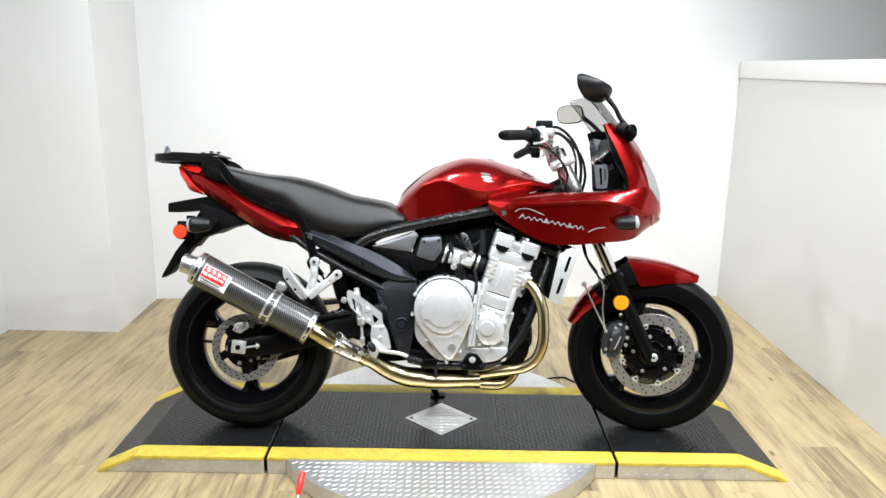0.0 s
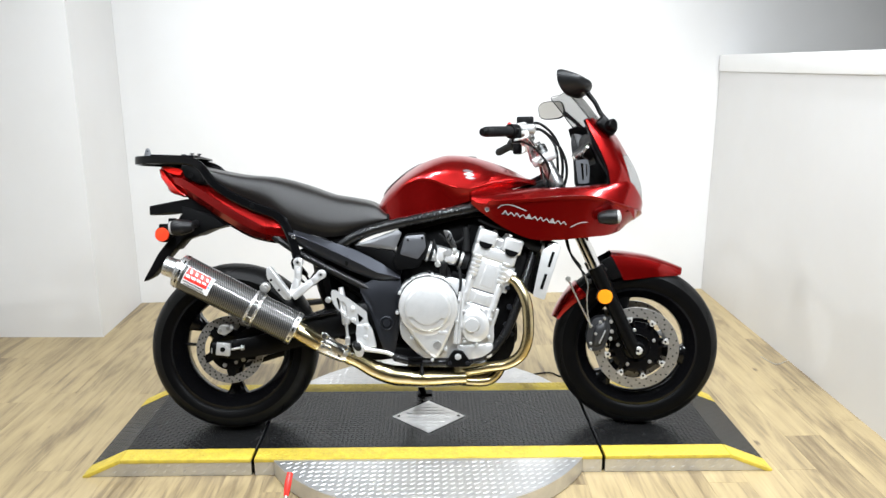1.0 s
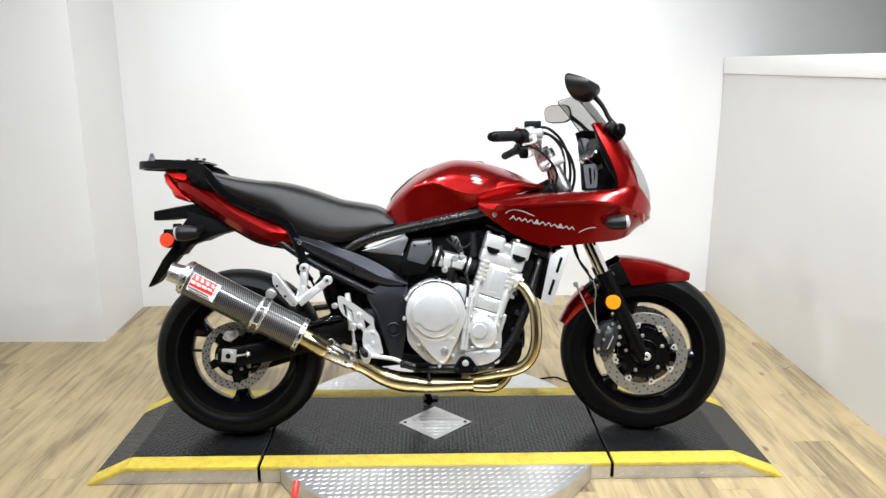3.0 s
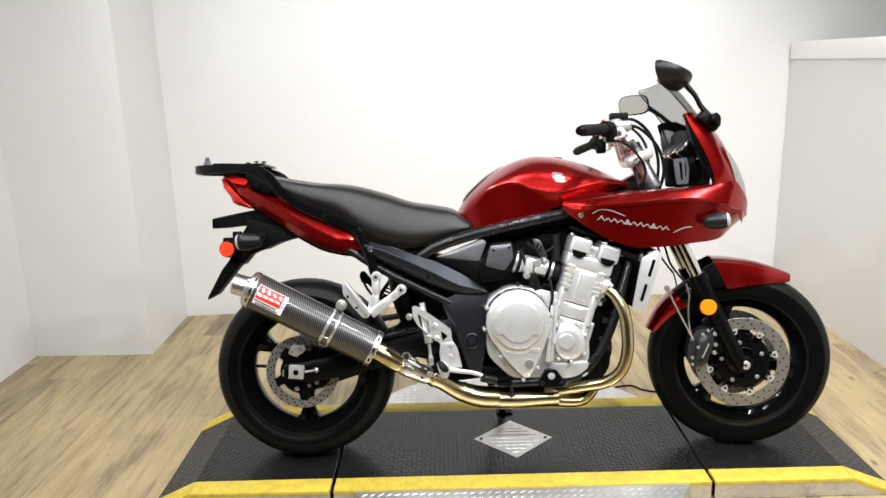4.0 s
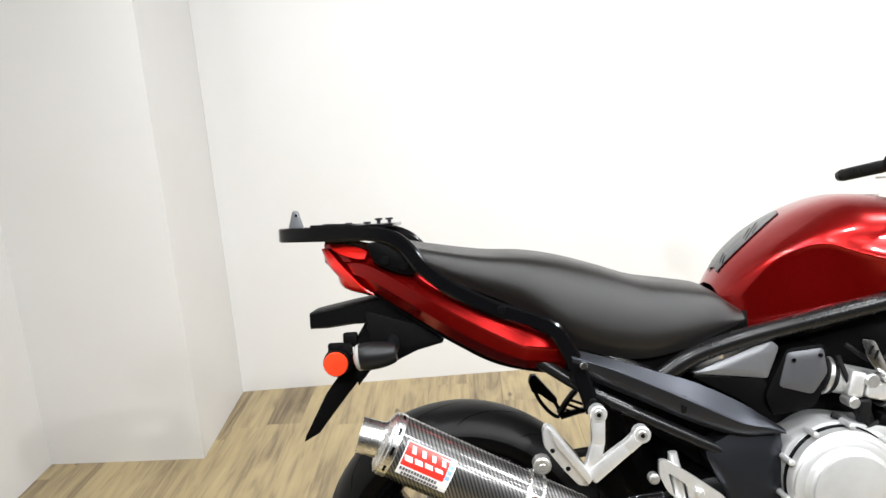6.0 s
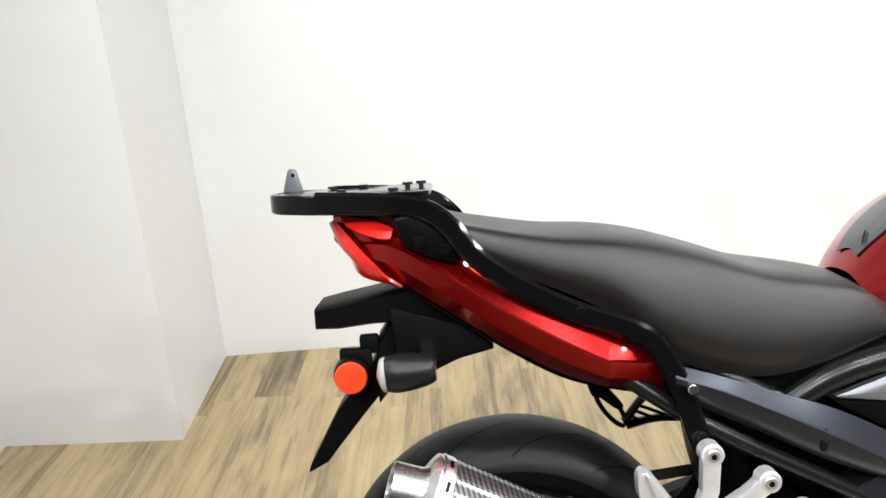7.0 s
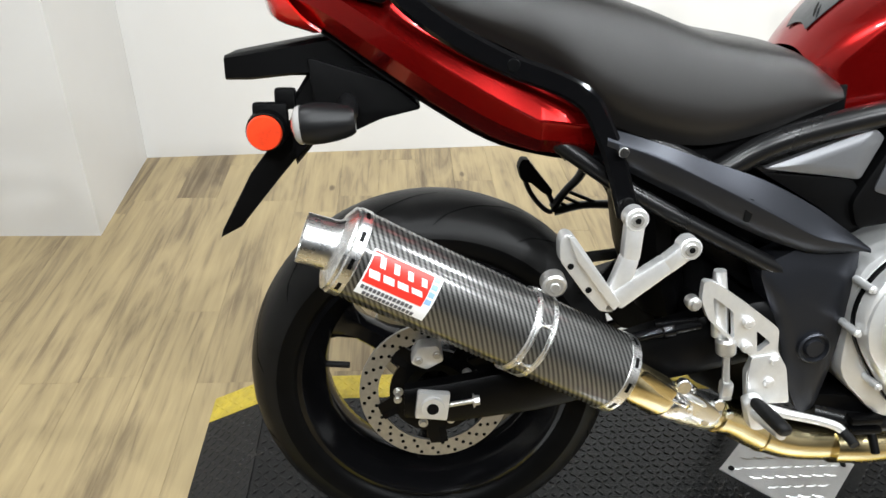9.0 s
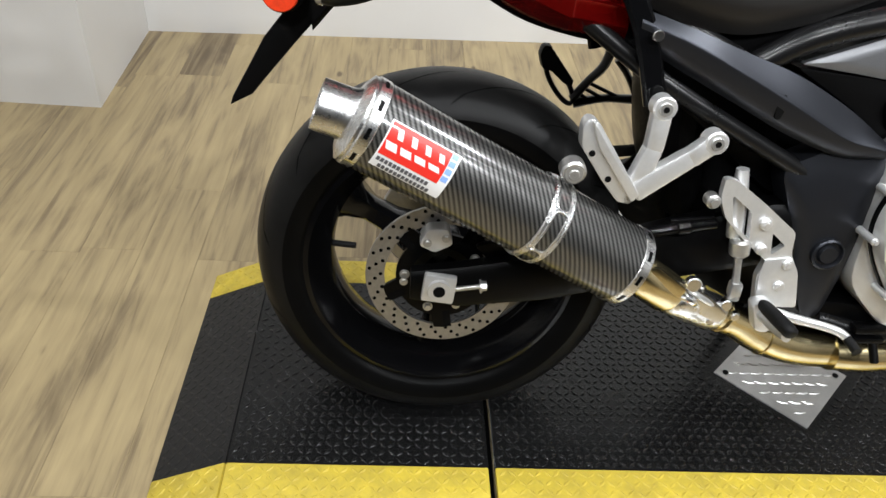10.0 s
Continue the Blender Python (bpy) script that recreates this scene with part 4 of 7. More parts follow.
bm = B()
skin(bm, [
    tank_row(0.545, 0.765, 0.082, 0.797, 0.085, 0.824, 0.06, 0.838),
    tank_row(0.58, 0.757, 0.115, 0.828, 0.118, 0.868, 0.085, 0.891),
    tank_row(0.64, 0.768, 0.142, 0.890, 0.146, 0.922, 0.105, 0.943),
    tank_row(0.71, 0.786, 0.158, 0.918, 0.164, 0.958, 0.118, 0.984),
    tank_row(0.78, 0.808, 0.163, 0.898, 0.178, 0.976, 0.125, 1.007),
    tank_row(0.83, 0.825, 0.167, 0.884, 0.183, 0.976, 0.126, 1.009),
    tank_row(0.88, 0.840, 0.167, 0.884, 0.183, 0.970, 0.125, 1.003),
    tank_row(0.94, 0.86, 0.163, 0.900, 0.176, 0.956, 0.122, 0.988),
    tank_row(1.02, 0.88, 0.140, 0.912, 0.154, 0.938, 0.11, 0.958),
    tank_row(1.08, 0.896, 0.115, 0.906, 0.125, 0.918, 0.085, 0.927),
    tank_row(1.112, 0.901, 0.085, 0.904, 0.088, 0.907, 0.06, 0.909)], 5, 3, True)
tank = fixed("fuel_tank", bm, RED, "glossy candy-red fuel tank", angle=45)
bm = B()
lathe(bm, [(0.001, 0.0), (0.03, 0.0), (0.034, -0.004), (0.034, -0.012)], pose(0.87, 0, 0.992, 90 + 0, 0, 0) @ pose(0, 0, 0, 180), 28, False)
fixed("filler_cap", bm, POLISHED, "", tank)


def decal(bm, shapes, surface, lift=0.0015):
    """Flat marks laid on a surface: outlines in x and z, with the y of each point from surface(x, z)."""
    for sh in shapes:
        f = [bm.verts.new((x, surface(x, z) - lift, z)) for x, z in sh]
        g = [bm.verts.new((x, surface(x, z) - lift + 0.001, z)) for x, z in sh]
        bm.faces.new(f)
        bm.faces.new(list(reversed(g)))
        for i in range(len(sh)):
            j = (i + 1) % len(sh)
            bm.faces.new((f[j], f[i], g[i], g[j]))
    return bm


tank.data.update()
tank_tree = BVHTree.FromPolygons([v.co for v in tank.data.vertices], [tuple(p.vertices) for p in tank.data.polygons])


def tank_side(x, z):
    """The outward y of the tank's near flank."""
    hit = tank_tree.ray_cast(Vector((x, -1, z)), Vector((0, 1, 0)))[0]
    return hit.y if hit else -0.15


EX, EZ = 0.866, 0.930
bm = B()
for dz, dx in ((0.012, -0.004), (0.0, 0.0), (-0.012, 0.004)):
    decal(bm, [[(EX + dx - 0.018, EZ + dz + 0.003), (EX + dx - 0.004, EZ + dz + 0.006), (EX + dx + 0.018, EZ + dz - 0.001), (EX + dx + 0.018, EZ + dz - 0.004), (EX + dx + 0.004, EZ + dz - 0.006), (EX + dx - 0.018, EZ + dz - 0.001)]], tank_side, 0.002)
fixed("tank_badge", bm, POLISHED, "polished angular badge", tank)

# pad on the back of the tank


def tank_back(f, y):
    """A point on the back of the tank: f runs from its foot upwards."""
    start = Vector((0.40 + 0.12 * f, y, 0.98 + 0.22 * f))
    hit, nrm = tank_tree.ray_cast(start, Vector((0.75, 0, -0.66)))[:2]
    nrm = -nrm if nrm.x > 0 else nrm
    return hit + nrm * 0.0035


bm = B()
rows = []
for i in range(13):
    f = 0.10 + 0.70 * i / 12
    h = 0.046 * math.sin(math.pi * (0.16 + 0.74 * i / 12)) ** 0.7
    rows.append([tank_back(f - 0.04 * (v / 3) ** 2, h * v / 3) for v in range(-3, 4)])
skin(bm, rows, 2, 2, False, 0.0015)
pad = fixed("tank_pad", bm, PAD, "glossy grey tank pad with dark marks", tank)
for f0, f1, y0, y1 in ((0.14, 0.24, -0.030, -0.012), (0.42, 0.55, -0.034, -0.006), (0.50, 0.62, -0.030, -0.004)):
    bm = B()
    rows = []
    for i in range(7):
        e = i / 6
        c = y0 + (y1 - y0) * e
        h = 0.003 * math.sin(math.pi * (0.1 + 0.8 * e))
        rows.append([tank_back(f0 + (f1 - f0) * e, c - h) + Vector((-0.0025, 0, 0.002)), tank_back(f0 + (f1 - f0) * e, c + h) + Vector((-0.0025, 0, 0.002))])
    skin(bm, rows, 1, 1, False, 0.0005)
    fixed("pad_mark", bm, BLACK, "", pad)

# ---- seat ----
def seat_row(x, zb, wb, zm, wm, zt, wt):
    return [(x, -wb, zb), (x, -wm, zm), (x, -(wm + wt) / 2 - 0.01, (zm + zt * 2) / 3), (x, -wt, zt - 0.008), (x, 0, zt)]


bm = B()
skin(bm, [
    seat_row(-0.135, 0.958, 0.055, 0.968, 0.062, 0.978, 0.03),
    seat_row(-0.09, 0.935, 0.09, 0.945, 0.098, 0.967, 0.06),
    seat_row(-0.02, 0.892, 0.108, 0.912, 0.116, 0.953, 0.075),
    seat_row(0.07, 0.855, 0.12, 0.88, 0.128, 0.938, 0.085),
    seat_row(0.15, 0.815, 0.128, 0.855, 0.14, 0.932, 0.09),
    seat_row(0.22, 0.755, 0.134, 0.80, 0.152, 0.919, 0.095),
    seat_row(0.30, 0.722, 0.138, 0.765, 0.158, 0.895, 0.10),
    seat_row(0.38, 0.712, 0.138, 0.75, 0.156, 0.867, 0.10),
    seat_row(0.46, 0.726, 0.130, 0.756, 0.148, 0.853, 0.092),
    seat_row(0.525, 0.750, 0.124, 0.768, 0.137, 0.838, 0.086),
    seat_row(0.575, 0.770, 0.120, 0.777, 0.129, 0.802, 0.07)], 5, 4, True)
seat = fixed("seat", bm, VINYL, "stepped dual seat in smooth black vinyl", angle=70)

# ---- tail ----
def tail_row(x, zb, wb, zm, wm, zt, wt):
    return [(x, -wb + 0.03, zb), (x, -(wb * 0.7 + wm * 0.3), zb * 0.82 + zm * 0.18), (x, -(wb * 0.2 + wm * 0.8) - 0.004, zb * 0.45 + zm * 0.55), (x, -wm + 0.001, zm - 0.004), (x, -wm, zm), (x, -wm + 0.004, zm + 0.003), (x, -(wm * 0.45 + wt * 0.55), (zm * 0.5 + zt * 0.5)), (x, -wt, zt), (x, -wt * 0.4, zt + 0.008)]


for s in (1, -1):
    bm = B()
    rows = [
        tail_row(-0.255, 0.925, 0.034, 0.948, 0.03, 0.966, 0.03),
        tail_row(-0.22, 0.890, 0.045, 0.928, 0.062, 0.966, 0.05),
        tail_row(-0.16, 0.860, 0.066, 0.922, 0.096, 0.952, 0.07),
        tail_row(-0.08, 0.806, 0.078, 0.877, 0.118, 0.922, 0.085),
        tail_row(0.0, 0.755, 0.088, 0.825, 0.132, 0.882, 0.10),
        tail_row(0.08, 0.711, 0.100, 0.779, 0.142, 0.842, 0.113),
        tail_row(0.142, 0.694, 0.114, 0.748, 0.151, 0.798, 0.124),
        tail_row(0.152, 0.693, 0.117, 0.747, 0.149, 0.792, 0.125),
        tail_row(0.225, 0.684, 0.122, 0.736, 0.136, 0.765, 0.130)]
    skin(bm, [[(x, y * s, z) for x, y, z in r] for r in rows], 6, 1)
    tail = fixed("tail_panel", bm, RED, "glossy candy-red tail panel", angle=21)
bm = B()
skin(bm, [[(x, -w, z - 0.012), (x, -w * 0.9, z), (x, 0, z + 0.012)] for x, w, z in ((-0.16, 0.056, 0.873), (-0.08, 0.070, 0.818), (0.0, 0.080, 0.767), (0.08, 0.090, 0.723), (0.15, 0.104, 0.705), (0.22, 0.112, 0.697), (0.3, 0.112, 0.694))], 4, 3, True, 0.004)
fixed("undertail", bm, PLASTIC, "black underside of the tail")
bm = B()
skin(bm, [[(-0.245, -0.045, 0.958), (-0.258, -0.03, 0.957), (-0.262, 0, 0.957)], [(-0.215, -0.074, 0.925), (-0.238, -0.06, 0.925), (-0.25, 0, 0.925)], [(-0.192, -0.083, 0.90), (-0.218, -0.066, 0.90), (-0.234, 0, 0.9)], [(-0.172, -0.084, 0.878), (-0.208, -0.055, 0.876), (-0.222, 0, 0.878)], [(-0.15, -0.08, 0.862), (-0.165, -0.045, 0.86), (-0.16, 0, 0.862)]], 4, 4, True, 0.004)
fixed("tail_lamp", bm, RED_LENS, "red tail lamp lens")

for s in (-1, 1):
    bm = B()
    skin(bm, [[(-0.240, s * 0.056, 0.968), (-0.232, s * 0.070, 0.956)], [(-0.205, s * 0.070, 0.965), (-0.208, s * 0.086, 0.945)], [(-0.172, s * 0.082, 0.956), (-0.178, s * 0.096, 0.936)], [(-0.158, s * 0.088, 0.949), (-0.162, s * 0.097, 0.936)]], 4, 3, False, 0.004)
    fixed("side_marker", bm, RED_LENS, "bright red side section of the tail lamp")

bm = B()
plate(bm, rounded([(-0.156, 0.966), (-0.112, 0.972), (-0.048, 0.912), (-0.066, 0.897), (-0.10, 0.905), (-0.142, 0.926)], 0.006), -0.116, -0.096, 0.003)
fixed("grab_bracket", bm, BLACK, "black bracket under the rack")

# ---- luggage rack ----
rack = None
bm = B()
for s in (-1, 1):
    strap(bm, [(-0.27, s * 0.084, 0.993), (-0.2, s * 0.099, 0.990), (-0.142, s * 0.112, 0.985), (-0.102, s * 0.121, 0.974), (-0.072, s * 0.128, 0.950), (-0.038, s * 0.135, 0.906), (0.019, s * 0.141, 0.864), (0.096, s * 0.147, 0.825), (0.165, s * 0.153, 0.800), (0.205, s * 0.157, 0.777), (0.227, s * 0.161, 0.742), (0.247, s * 0.167, 0.695), (0.268, s * 0.173, 0.622)], 0.014, 0.031, 6, 0.7)
rack = fixed("luggage_rack", bm, BLACK_GLOSS, "black steel luggage rack")
bm = B()
top = rounded([(-0.343, -0.03), (-0.32, -0.062), (-0.27, -0.08), (-0.12, -0.108), (-0.10, -0.10), (-0.10, 0.10), (-0.12, 0.108), (-0.27, 0.08), (-0.32, 0.062), (-0.343, 0.03)], 0.02)
plate(bm, top, 0, 0.007, 0.002, pose(0, 0, 0.997) @ Matrix(((1, 0, 0, 0), (0, 0, 1, 0), (0, 1, 0, 0), (0, 0, 0, 1))))
loop = curve_through([(-0.13, -0.112, 0.985), (-0.2, -0.098, 0.987), (-0.275, -0.082, 0.989), (-0.32, -0.06, 0.99), (-0.345, -0.025, 0.99), (-0.345, 0.025, 0.99), (-0.32, 0.06, 0.99), (-0.275, 0.082, 0.989), (-0.2, 0.098, 0.987), (-0.13, 0.112, 0.985)], 6)
rings = []
for i, p in enumerate(loop):
    d = (loop[min(i + 1, len(loop) - 1)] - loop[max(i - 1, 0)]).normalized()
    side = Vector((d.y, -d.x, 0)).normalized()
    rings.append([p + side * a + Vector((0, 0, b)) for a, b in ((-0.006, -0.012), (-0.004, -0.0145), (0.004, -0.0145), (0.006, -0.012), (0.006, 0.012), (0.004, 0.0145), (-0.004, 0.0145), (-0.006, 0.012))])
link_rings(bm, rings)
fixed("rack_plate", bm, BLACK_GLOSS, "", rack)
bm = B()
plate(bm, rounded([(-0.345, 1.003), (-0.311, 1.003), (-0.322, 1.042), (-0.334, 1.042)], 0.004), 0.038, 0.043, 0.001)
fixed("rack_lug", bm, GREY_PANEL, "small upright steel lug", rack)
bm = B()
rod(bm, (-0.3265, 0.0376, 1.031), (-0.3265, 0.0434, 1.031), 0.0032, seg=12)
fixed("lug_hole", bm, DARK_HOLE, "", rack)
for x, y, h in ((-0.265, 0.05, 0.002), (-0.235, -0.06, 0.002), (-0.215, 0.06, 0.002), (-0.155, -0.08, 0.002), (-0.135, -0.05, 0.008), (-0.115, -0.03, 0.008)):
    bm = B()
    rod(bm, (x, y, 1.002), (x, y, 1.003 + h), 0.004, seg=10)
    rod(bm, (x, y, 1.003 + h), (x, y, 1.007 + h), 0.008, seg=12)
    fixed("rack_screw", bm, GUNMETAL, "", rack)
for x, y, z in ((-0.120, -0.121, 0.930), (-0.083, -0.121, 0.917), (0.104, -0.156, 0.823), (0.266, -0.182, 0.640)):
    bm = B()
    rod(bm, (x, y + 0.008, z), (x, y, z), 0.009, seg=16, bev=0.001)
    fixed("rack_bolt", bm, BLACK, "", rack)

# ---- number-plate bracket, reflector, indicators ----
bm = B()
rows = []
for x, z, h, w in ((0.0, 0.785, 0.016, 0.05), (-0.07, 0.782, 0.03, 0.055), (-0.13, 0.77, 0.055, 0.052), (-0.17, 0.755, 0.055, 0.05), (-0.20, 0.715, 0.05, 0.048)):
    rows.append([Vector((x, a * w, z + b * h)) for a, b in ((-1, -0.8), (-0.8, -1), (0.8, -1), (1, -0.8), (1, 0.8), (0.8, 1), (-0.8, 1), (-1, 0.8))])
link_rings(bm, rows)
bracket = fixed("plate_bracket", bm, PLASTIC, "black plastic number-plate bracket")
bm = B()
plate(bm, rounded([(-0.175, 0.825), (-0.06, 0.79), (-0.012, 0.752), (-0.07, 0.738), (-0.128, 0.712), (-0.165, 0.74)], 0.008), -0.062, 0.062, 0.004)
fixed("bracket_cover", bm, PLASTIC, "", bracket)
bm = B()
plate(bm, [(-0.205, 0.735), (-0.165, 0.715), (-0.226, 0.645), (-0.276, 0.585), (-0.292, 0.565), (-0.326, 0.547), (-0.322, 0.56), (-0.272, 0.65)], -0.03, 0.03, 0.004)
fixed("splash_flap", bm, PLASTIC, "pointed black splash flap", bracket)
bm = B()
rows = []
for x, z, h, w in ((-0.095, 0.822, 0.032, 0.05), (-0.13, 0.826, 0.028, 0.053), (-0.20, 0.82, 0.022, 0.06), (-0.255, 0.812, 0.02, 0.058), (-0.292, 0.808, 0.017, 0.05)):
    rows.append([Vector((x, a * w, z + b * h)) for a, b in ((-1, -0.8), (-0.85, -1), (0.85, -1), (1, -0.8), (1, 0.8), (0.85, 1), (-0.85, 1), (-1, 0.8))])
link_rings(bm, rows)
fixed("plate_lamp_shroud", bm, PLASTIC, "black number-plate lamp shroud", bracket)
bm = B()
rod(bm, (-0.237, -0.055, 0.722), (-0.237, -0.078, 0.722), 0.03, 0.028, 28, 0.002)
block(bm, (0.05, 0.02, 0.05), pose(-0.232, -0.05, 0.735), 0.005)
block(bm, (0.03, 0.02, 0.03), pose(-0.21, -0.045, 0.765), 0.005)
fixed("reflector_holder", bm, PLASTIC, "", bracket)
bm = B()
rod(bm, (-0.238, -0.078, 0.721), (-0.238, -0.084, 0.721), 0.0255, 0.0245, 32, 0.001)
fixed("reflector", bm, REFLEX, "round red reflector", bracket)


def indicator(c, d, name, lens, k=1.0):
    """A turn signal: a tapered pod on a short stalk with a lens at its end; d is the way the lens faces."""
    c, d = Vector(c), Vector(d).normalized()
    bm = B()
    tube(bm, [c + d * 0.03 * k, c + d * 0.012 * k, c - d * 0.02 * k, c - d * 0.046 * k, c - d * 0.054 * k], [0.030 * k, 0.0335 * k, 0.031 * k, 0.0245 * k, 0.019 * k], 16, 2, True)
    stalk = Vector((0.02 if d.x > 0 else 0.0, -0.09 * (1 if c.y > 0 else -1), 0.012))
    tube(bm, [c - d * 0.03, c - d * 0.035 + stalk * 0.5, c - d * 0.03 + stalk], 0.013, 12, 3)
    ob = fixed(name, bm, HOUSING, "dark grey turn signal pod", angle=24)
    bm = B()
    tube(bm, [c + d * 0.0305 * k, c + d * 0.04 * k, c + d * 0.047 * k], [0.0315 * k, 0.027 * k, 0.006], 20, 4, True)
    fixed("lens", bm, lens, "clear turn signal lens", ob)
    return ob


for s in (-1, 1):
    indicator((-0.15, s * 0.15, 0.748), (-1, 0, -0.08), "rear_indicator", PALE_LENS, 0.84)

# ---- engine ----
TILT_C = radians(17.5)
CYL = Vector((0.882, 0, 0.44))
cyl_up = Vector((math.sin(TILT_C), 0, math.cos(TILT_C)))
cyl_fwd = Vector((math.cos(TILT_C), 0, -math.sin(TILT_C)))
CM = Matrix(((cyl_fwd.x, 0, cyl_up.x, CYL.x), (0, 1, 0, 0), (cyl_fwd.z, 0, cyl_up.z, CYL.z), (0, 0, 0, 1)))


def cblock(bm, u0, u1, w0, w1, y, bev=0.008):
    """A block in the tilted cylinder's own frame: u forward, w up, half-width y."""
    block(bm, (u1 - u0, 2 * y, w1 - w0), CM @ pose((u0 + u1) / 2, 0, (w0 + w1) / 2), bev, 3)


bm = B()
plate(bm, rounded([(0.62, 0.54), (0.70, 0.585), (0.86, 0.56), (0.95, 0.46), (0.955, 0.33), (0.90, 0.285), (0.70, 0.28), (0.62, 0.36)], 0.03), -0.175, 0.175, 0.008)
case = fixed("crankcase", bm, SILVER, "silver-painted engine crankcase")
bm = B()
cblock(bm, -0.062, 0.068, -0.02, 0.034, 0.185, 0.006)
cyl = fixed("cylinder_block", bm, SILVER, "silver-painted cylinder block")
bm = B()
cblock(bm, -0.062, 0.068, 0.0375, 0.0835, 0.185, 0.006)
fixed("cylinder_section", bm, SILVER, "", cyl)
for w in (0.035, 0.0855):
    bm = B()
    cblock(bm, -0.059, 0.066, w - 0.003, w + 0.003, 0.182, 0.001)
    fixed("gasket", bm, GREY_MARK, "dark joint gasket", cyl)
for u0, u1, w0, w1 in ((-0.018, 0.034, 0.044, 0.078), (-0.018, 0.034, -0.012, 0.028)):
    bm = B()
    cblock(bm, u0, u1, w0, w1, 0.1864, 0.006)
    fixed("cast_panel", bm, SILVER, "", cyl)
bm = B()
cblock(bm, -0.063, 0.071, 0.087, 0.20, 0.185, 0.008)
cblock(bm, -0.07, 0.085, 0.196, 0.245, 0.188, 0.012)
head = fixed("cylinder_head", bm, SILVER, "silver-painted cylinder head")
bm = B()
cblock(bm, -0.016, 0.036, 0.1, 0.19, 0.1868, 0.007)
fixed("cast_panel", bm, SILVER, "", head)
for u in (-0.047, 0.056):
    bm = B()
    tube(bm, [CM @ Vector((u, -0.18, w)) for w in (-0.012, 0.0, 0.06, 0.115, 0.128)], [0.008, 0.0125, 0.0125, 0.0125, 0.009], 14, 3)
    fixed("stud_column", bm, SILVER, "", head)
    line, radii = [], []
    for k in range(5):
        for dw, r in ((0.0, 0.011), (0.003, 0.0165), (0.011, 0.0175), (0.0145, 0.0125)):
            line.append(CM @ Vector((u, -0.179, 0.128 + k * 0.0155 + dw)))
            radii.append(r)
    bm = B()
    tube(bm, line, radii, 16, 1)
    fixed("stacked_rib", bm, SILVER, "", head, 60)
    for w in (0.124, 0.028):
        bm = B()
        bolt(bm, CM @ Vector((u + 0.004, -0.1925, w)), (0, -1, 0), 0.0052, 0.004)
        fixed("head_bolt", bm, STEEL, "", head)
for u, w, h in ((0.072, -0.03, 0.07), (0.078, 0.10, 0.05), (0.082, 0.16, 0.035)):
    bm = B()
    cblock(bm, u - 0.010, u + 0.010, w, w + h, 0.172, 0.005)
    fixed("front_boss", bm, SILVER, "", head)
bm = B()
cblock(bm, -0.066, 0.086, 0.242, 0.285, 0.172, 0.014)
for u in (-0.036, 0.058):
    cblock(bm, u - 0.034, u + 0.034, 0.24, 0.296, 0.196, 0.010)
cover = fixed("valve_cover", bm, SILVER, "silver-painted cam cover")
for u in (-0.036, 0.058):
    bm = B()
    arc = [(0.024 * math.cos(math.pi * k / 12), 0.246 - 0.004 + 0.022 * math.sin(math.pi * k / 12)) for k in range(13)]
    f = [bm.verts.new(CM @ Vector((u + a, -0.1965, 0.512 - b - 0.018))) for a, b in arc]
    g = [bm.verts.new(CM @ Vector((u + a, -0.193, 0.512 - b - 0.018))) for a, b in arc]
    bm.faces.new(f)
    for i in range(12):
        bm.faces.new((f[i], f[i + 1], g[i + 1], g[i]))
    bm.faces.new((f[12], f[0], g[0], g[12]))
    fixed("cam_plug", bm, BLACK, "black half-moon rubber cam plug", cover)
    for q in (-0.025, 0.025):
        bm = B()
        bolt(bm, CM @ Vector((u + q, -0.12, 0.296)), cyl_up, 0.008, 0.006)
        fixed("cover_bolt", bm, STEEL, "", cover)

# clutch cover
CC = (0.721, 0.470)
ring = []
for k in range(48):
    a = 2 * math.pi * k / 48
    x, z = CC[0] + 0.103 * math.cos(a), CC[1] + 0.104 * math.sin(a)
    low = max(0, -math.sin(a)) ** 3
    ring.append((x * (1 - low * 0.55) + (0.762 + 0.05 * math.cos(a)) * low * 0.55, z - 0.075 * low))
bm = B()
domed(bm, ring, -0.212, -0.222, -0.165, 4, 0.12, 2)
clutch = fixed("clutch_cover", bm, SILVER, "silver-painted clutch cover")
bm = B()
cx, cz = sum(p[0] for p in ring) / 48, sum(p[1] for p in ring) / 48
plate(bm, [(cx + (x - cx) * 1.03, cz + (z - cz) * 1.03) for x, z in ring], -0.19, -0.183, 0)
fixed("cover_gasket", bm, BLACK, "", clutch)
bm = B()
lathe(bm, [(0.099, -0.21), (0.097, -0.2205), (0.092, -0.2235), (0.0815, -0.2250), (0.0805, -0.2262), (0.0785, -0.2350), (0.0745, -0.2395), (0.071, -0.2403), (0.02, -0.241), (0.001, -0.241)], pose(CC[0] - 0.003, 0, CC[1] - 0.004), 64, False)
fixed("clutch_dome", bm, SILVER, "", clutch)
bm = B()
raised = []
for k in range(72):
    a = math.degrees(2 * math.pi * k / 72)
    r = 0.0722 if a < 205 or a > 328 else 0.0560
    raised.append((CC[0] - 0.003 + r * math.cos(radians(a)), CC[1] - 0.004 + r * math.sin(radians(a))))
plate(bm, raised, -0.2455, -0.239, 0.0025)
fixed("clutch_face", bm, SILVER, "", clutch)
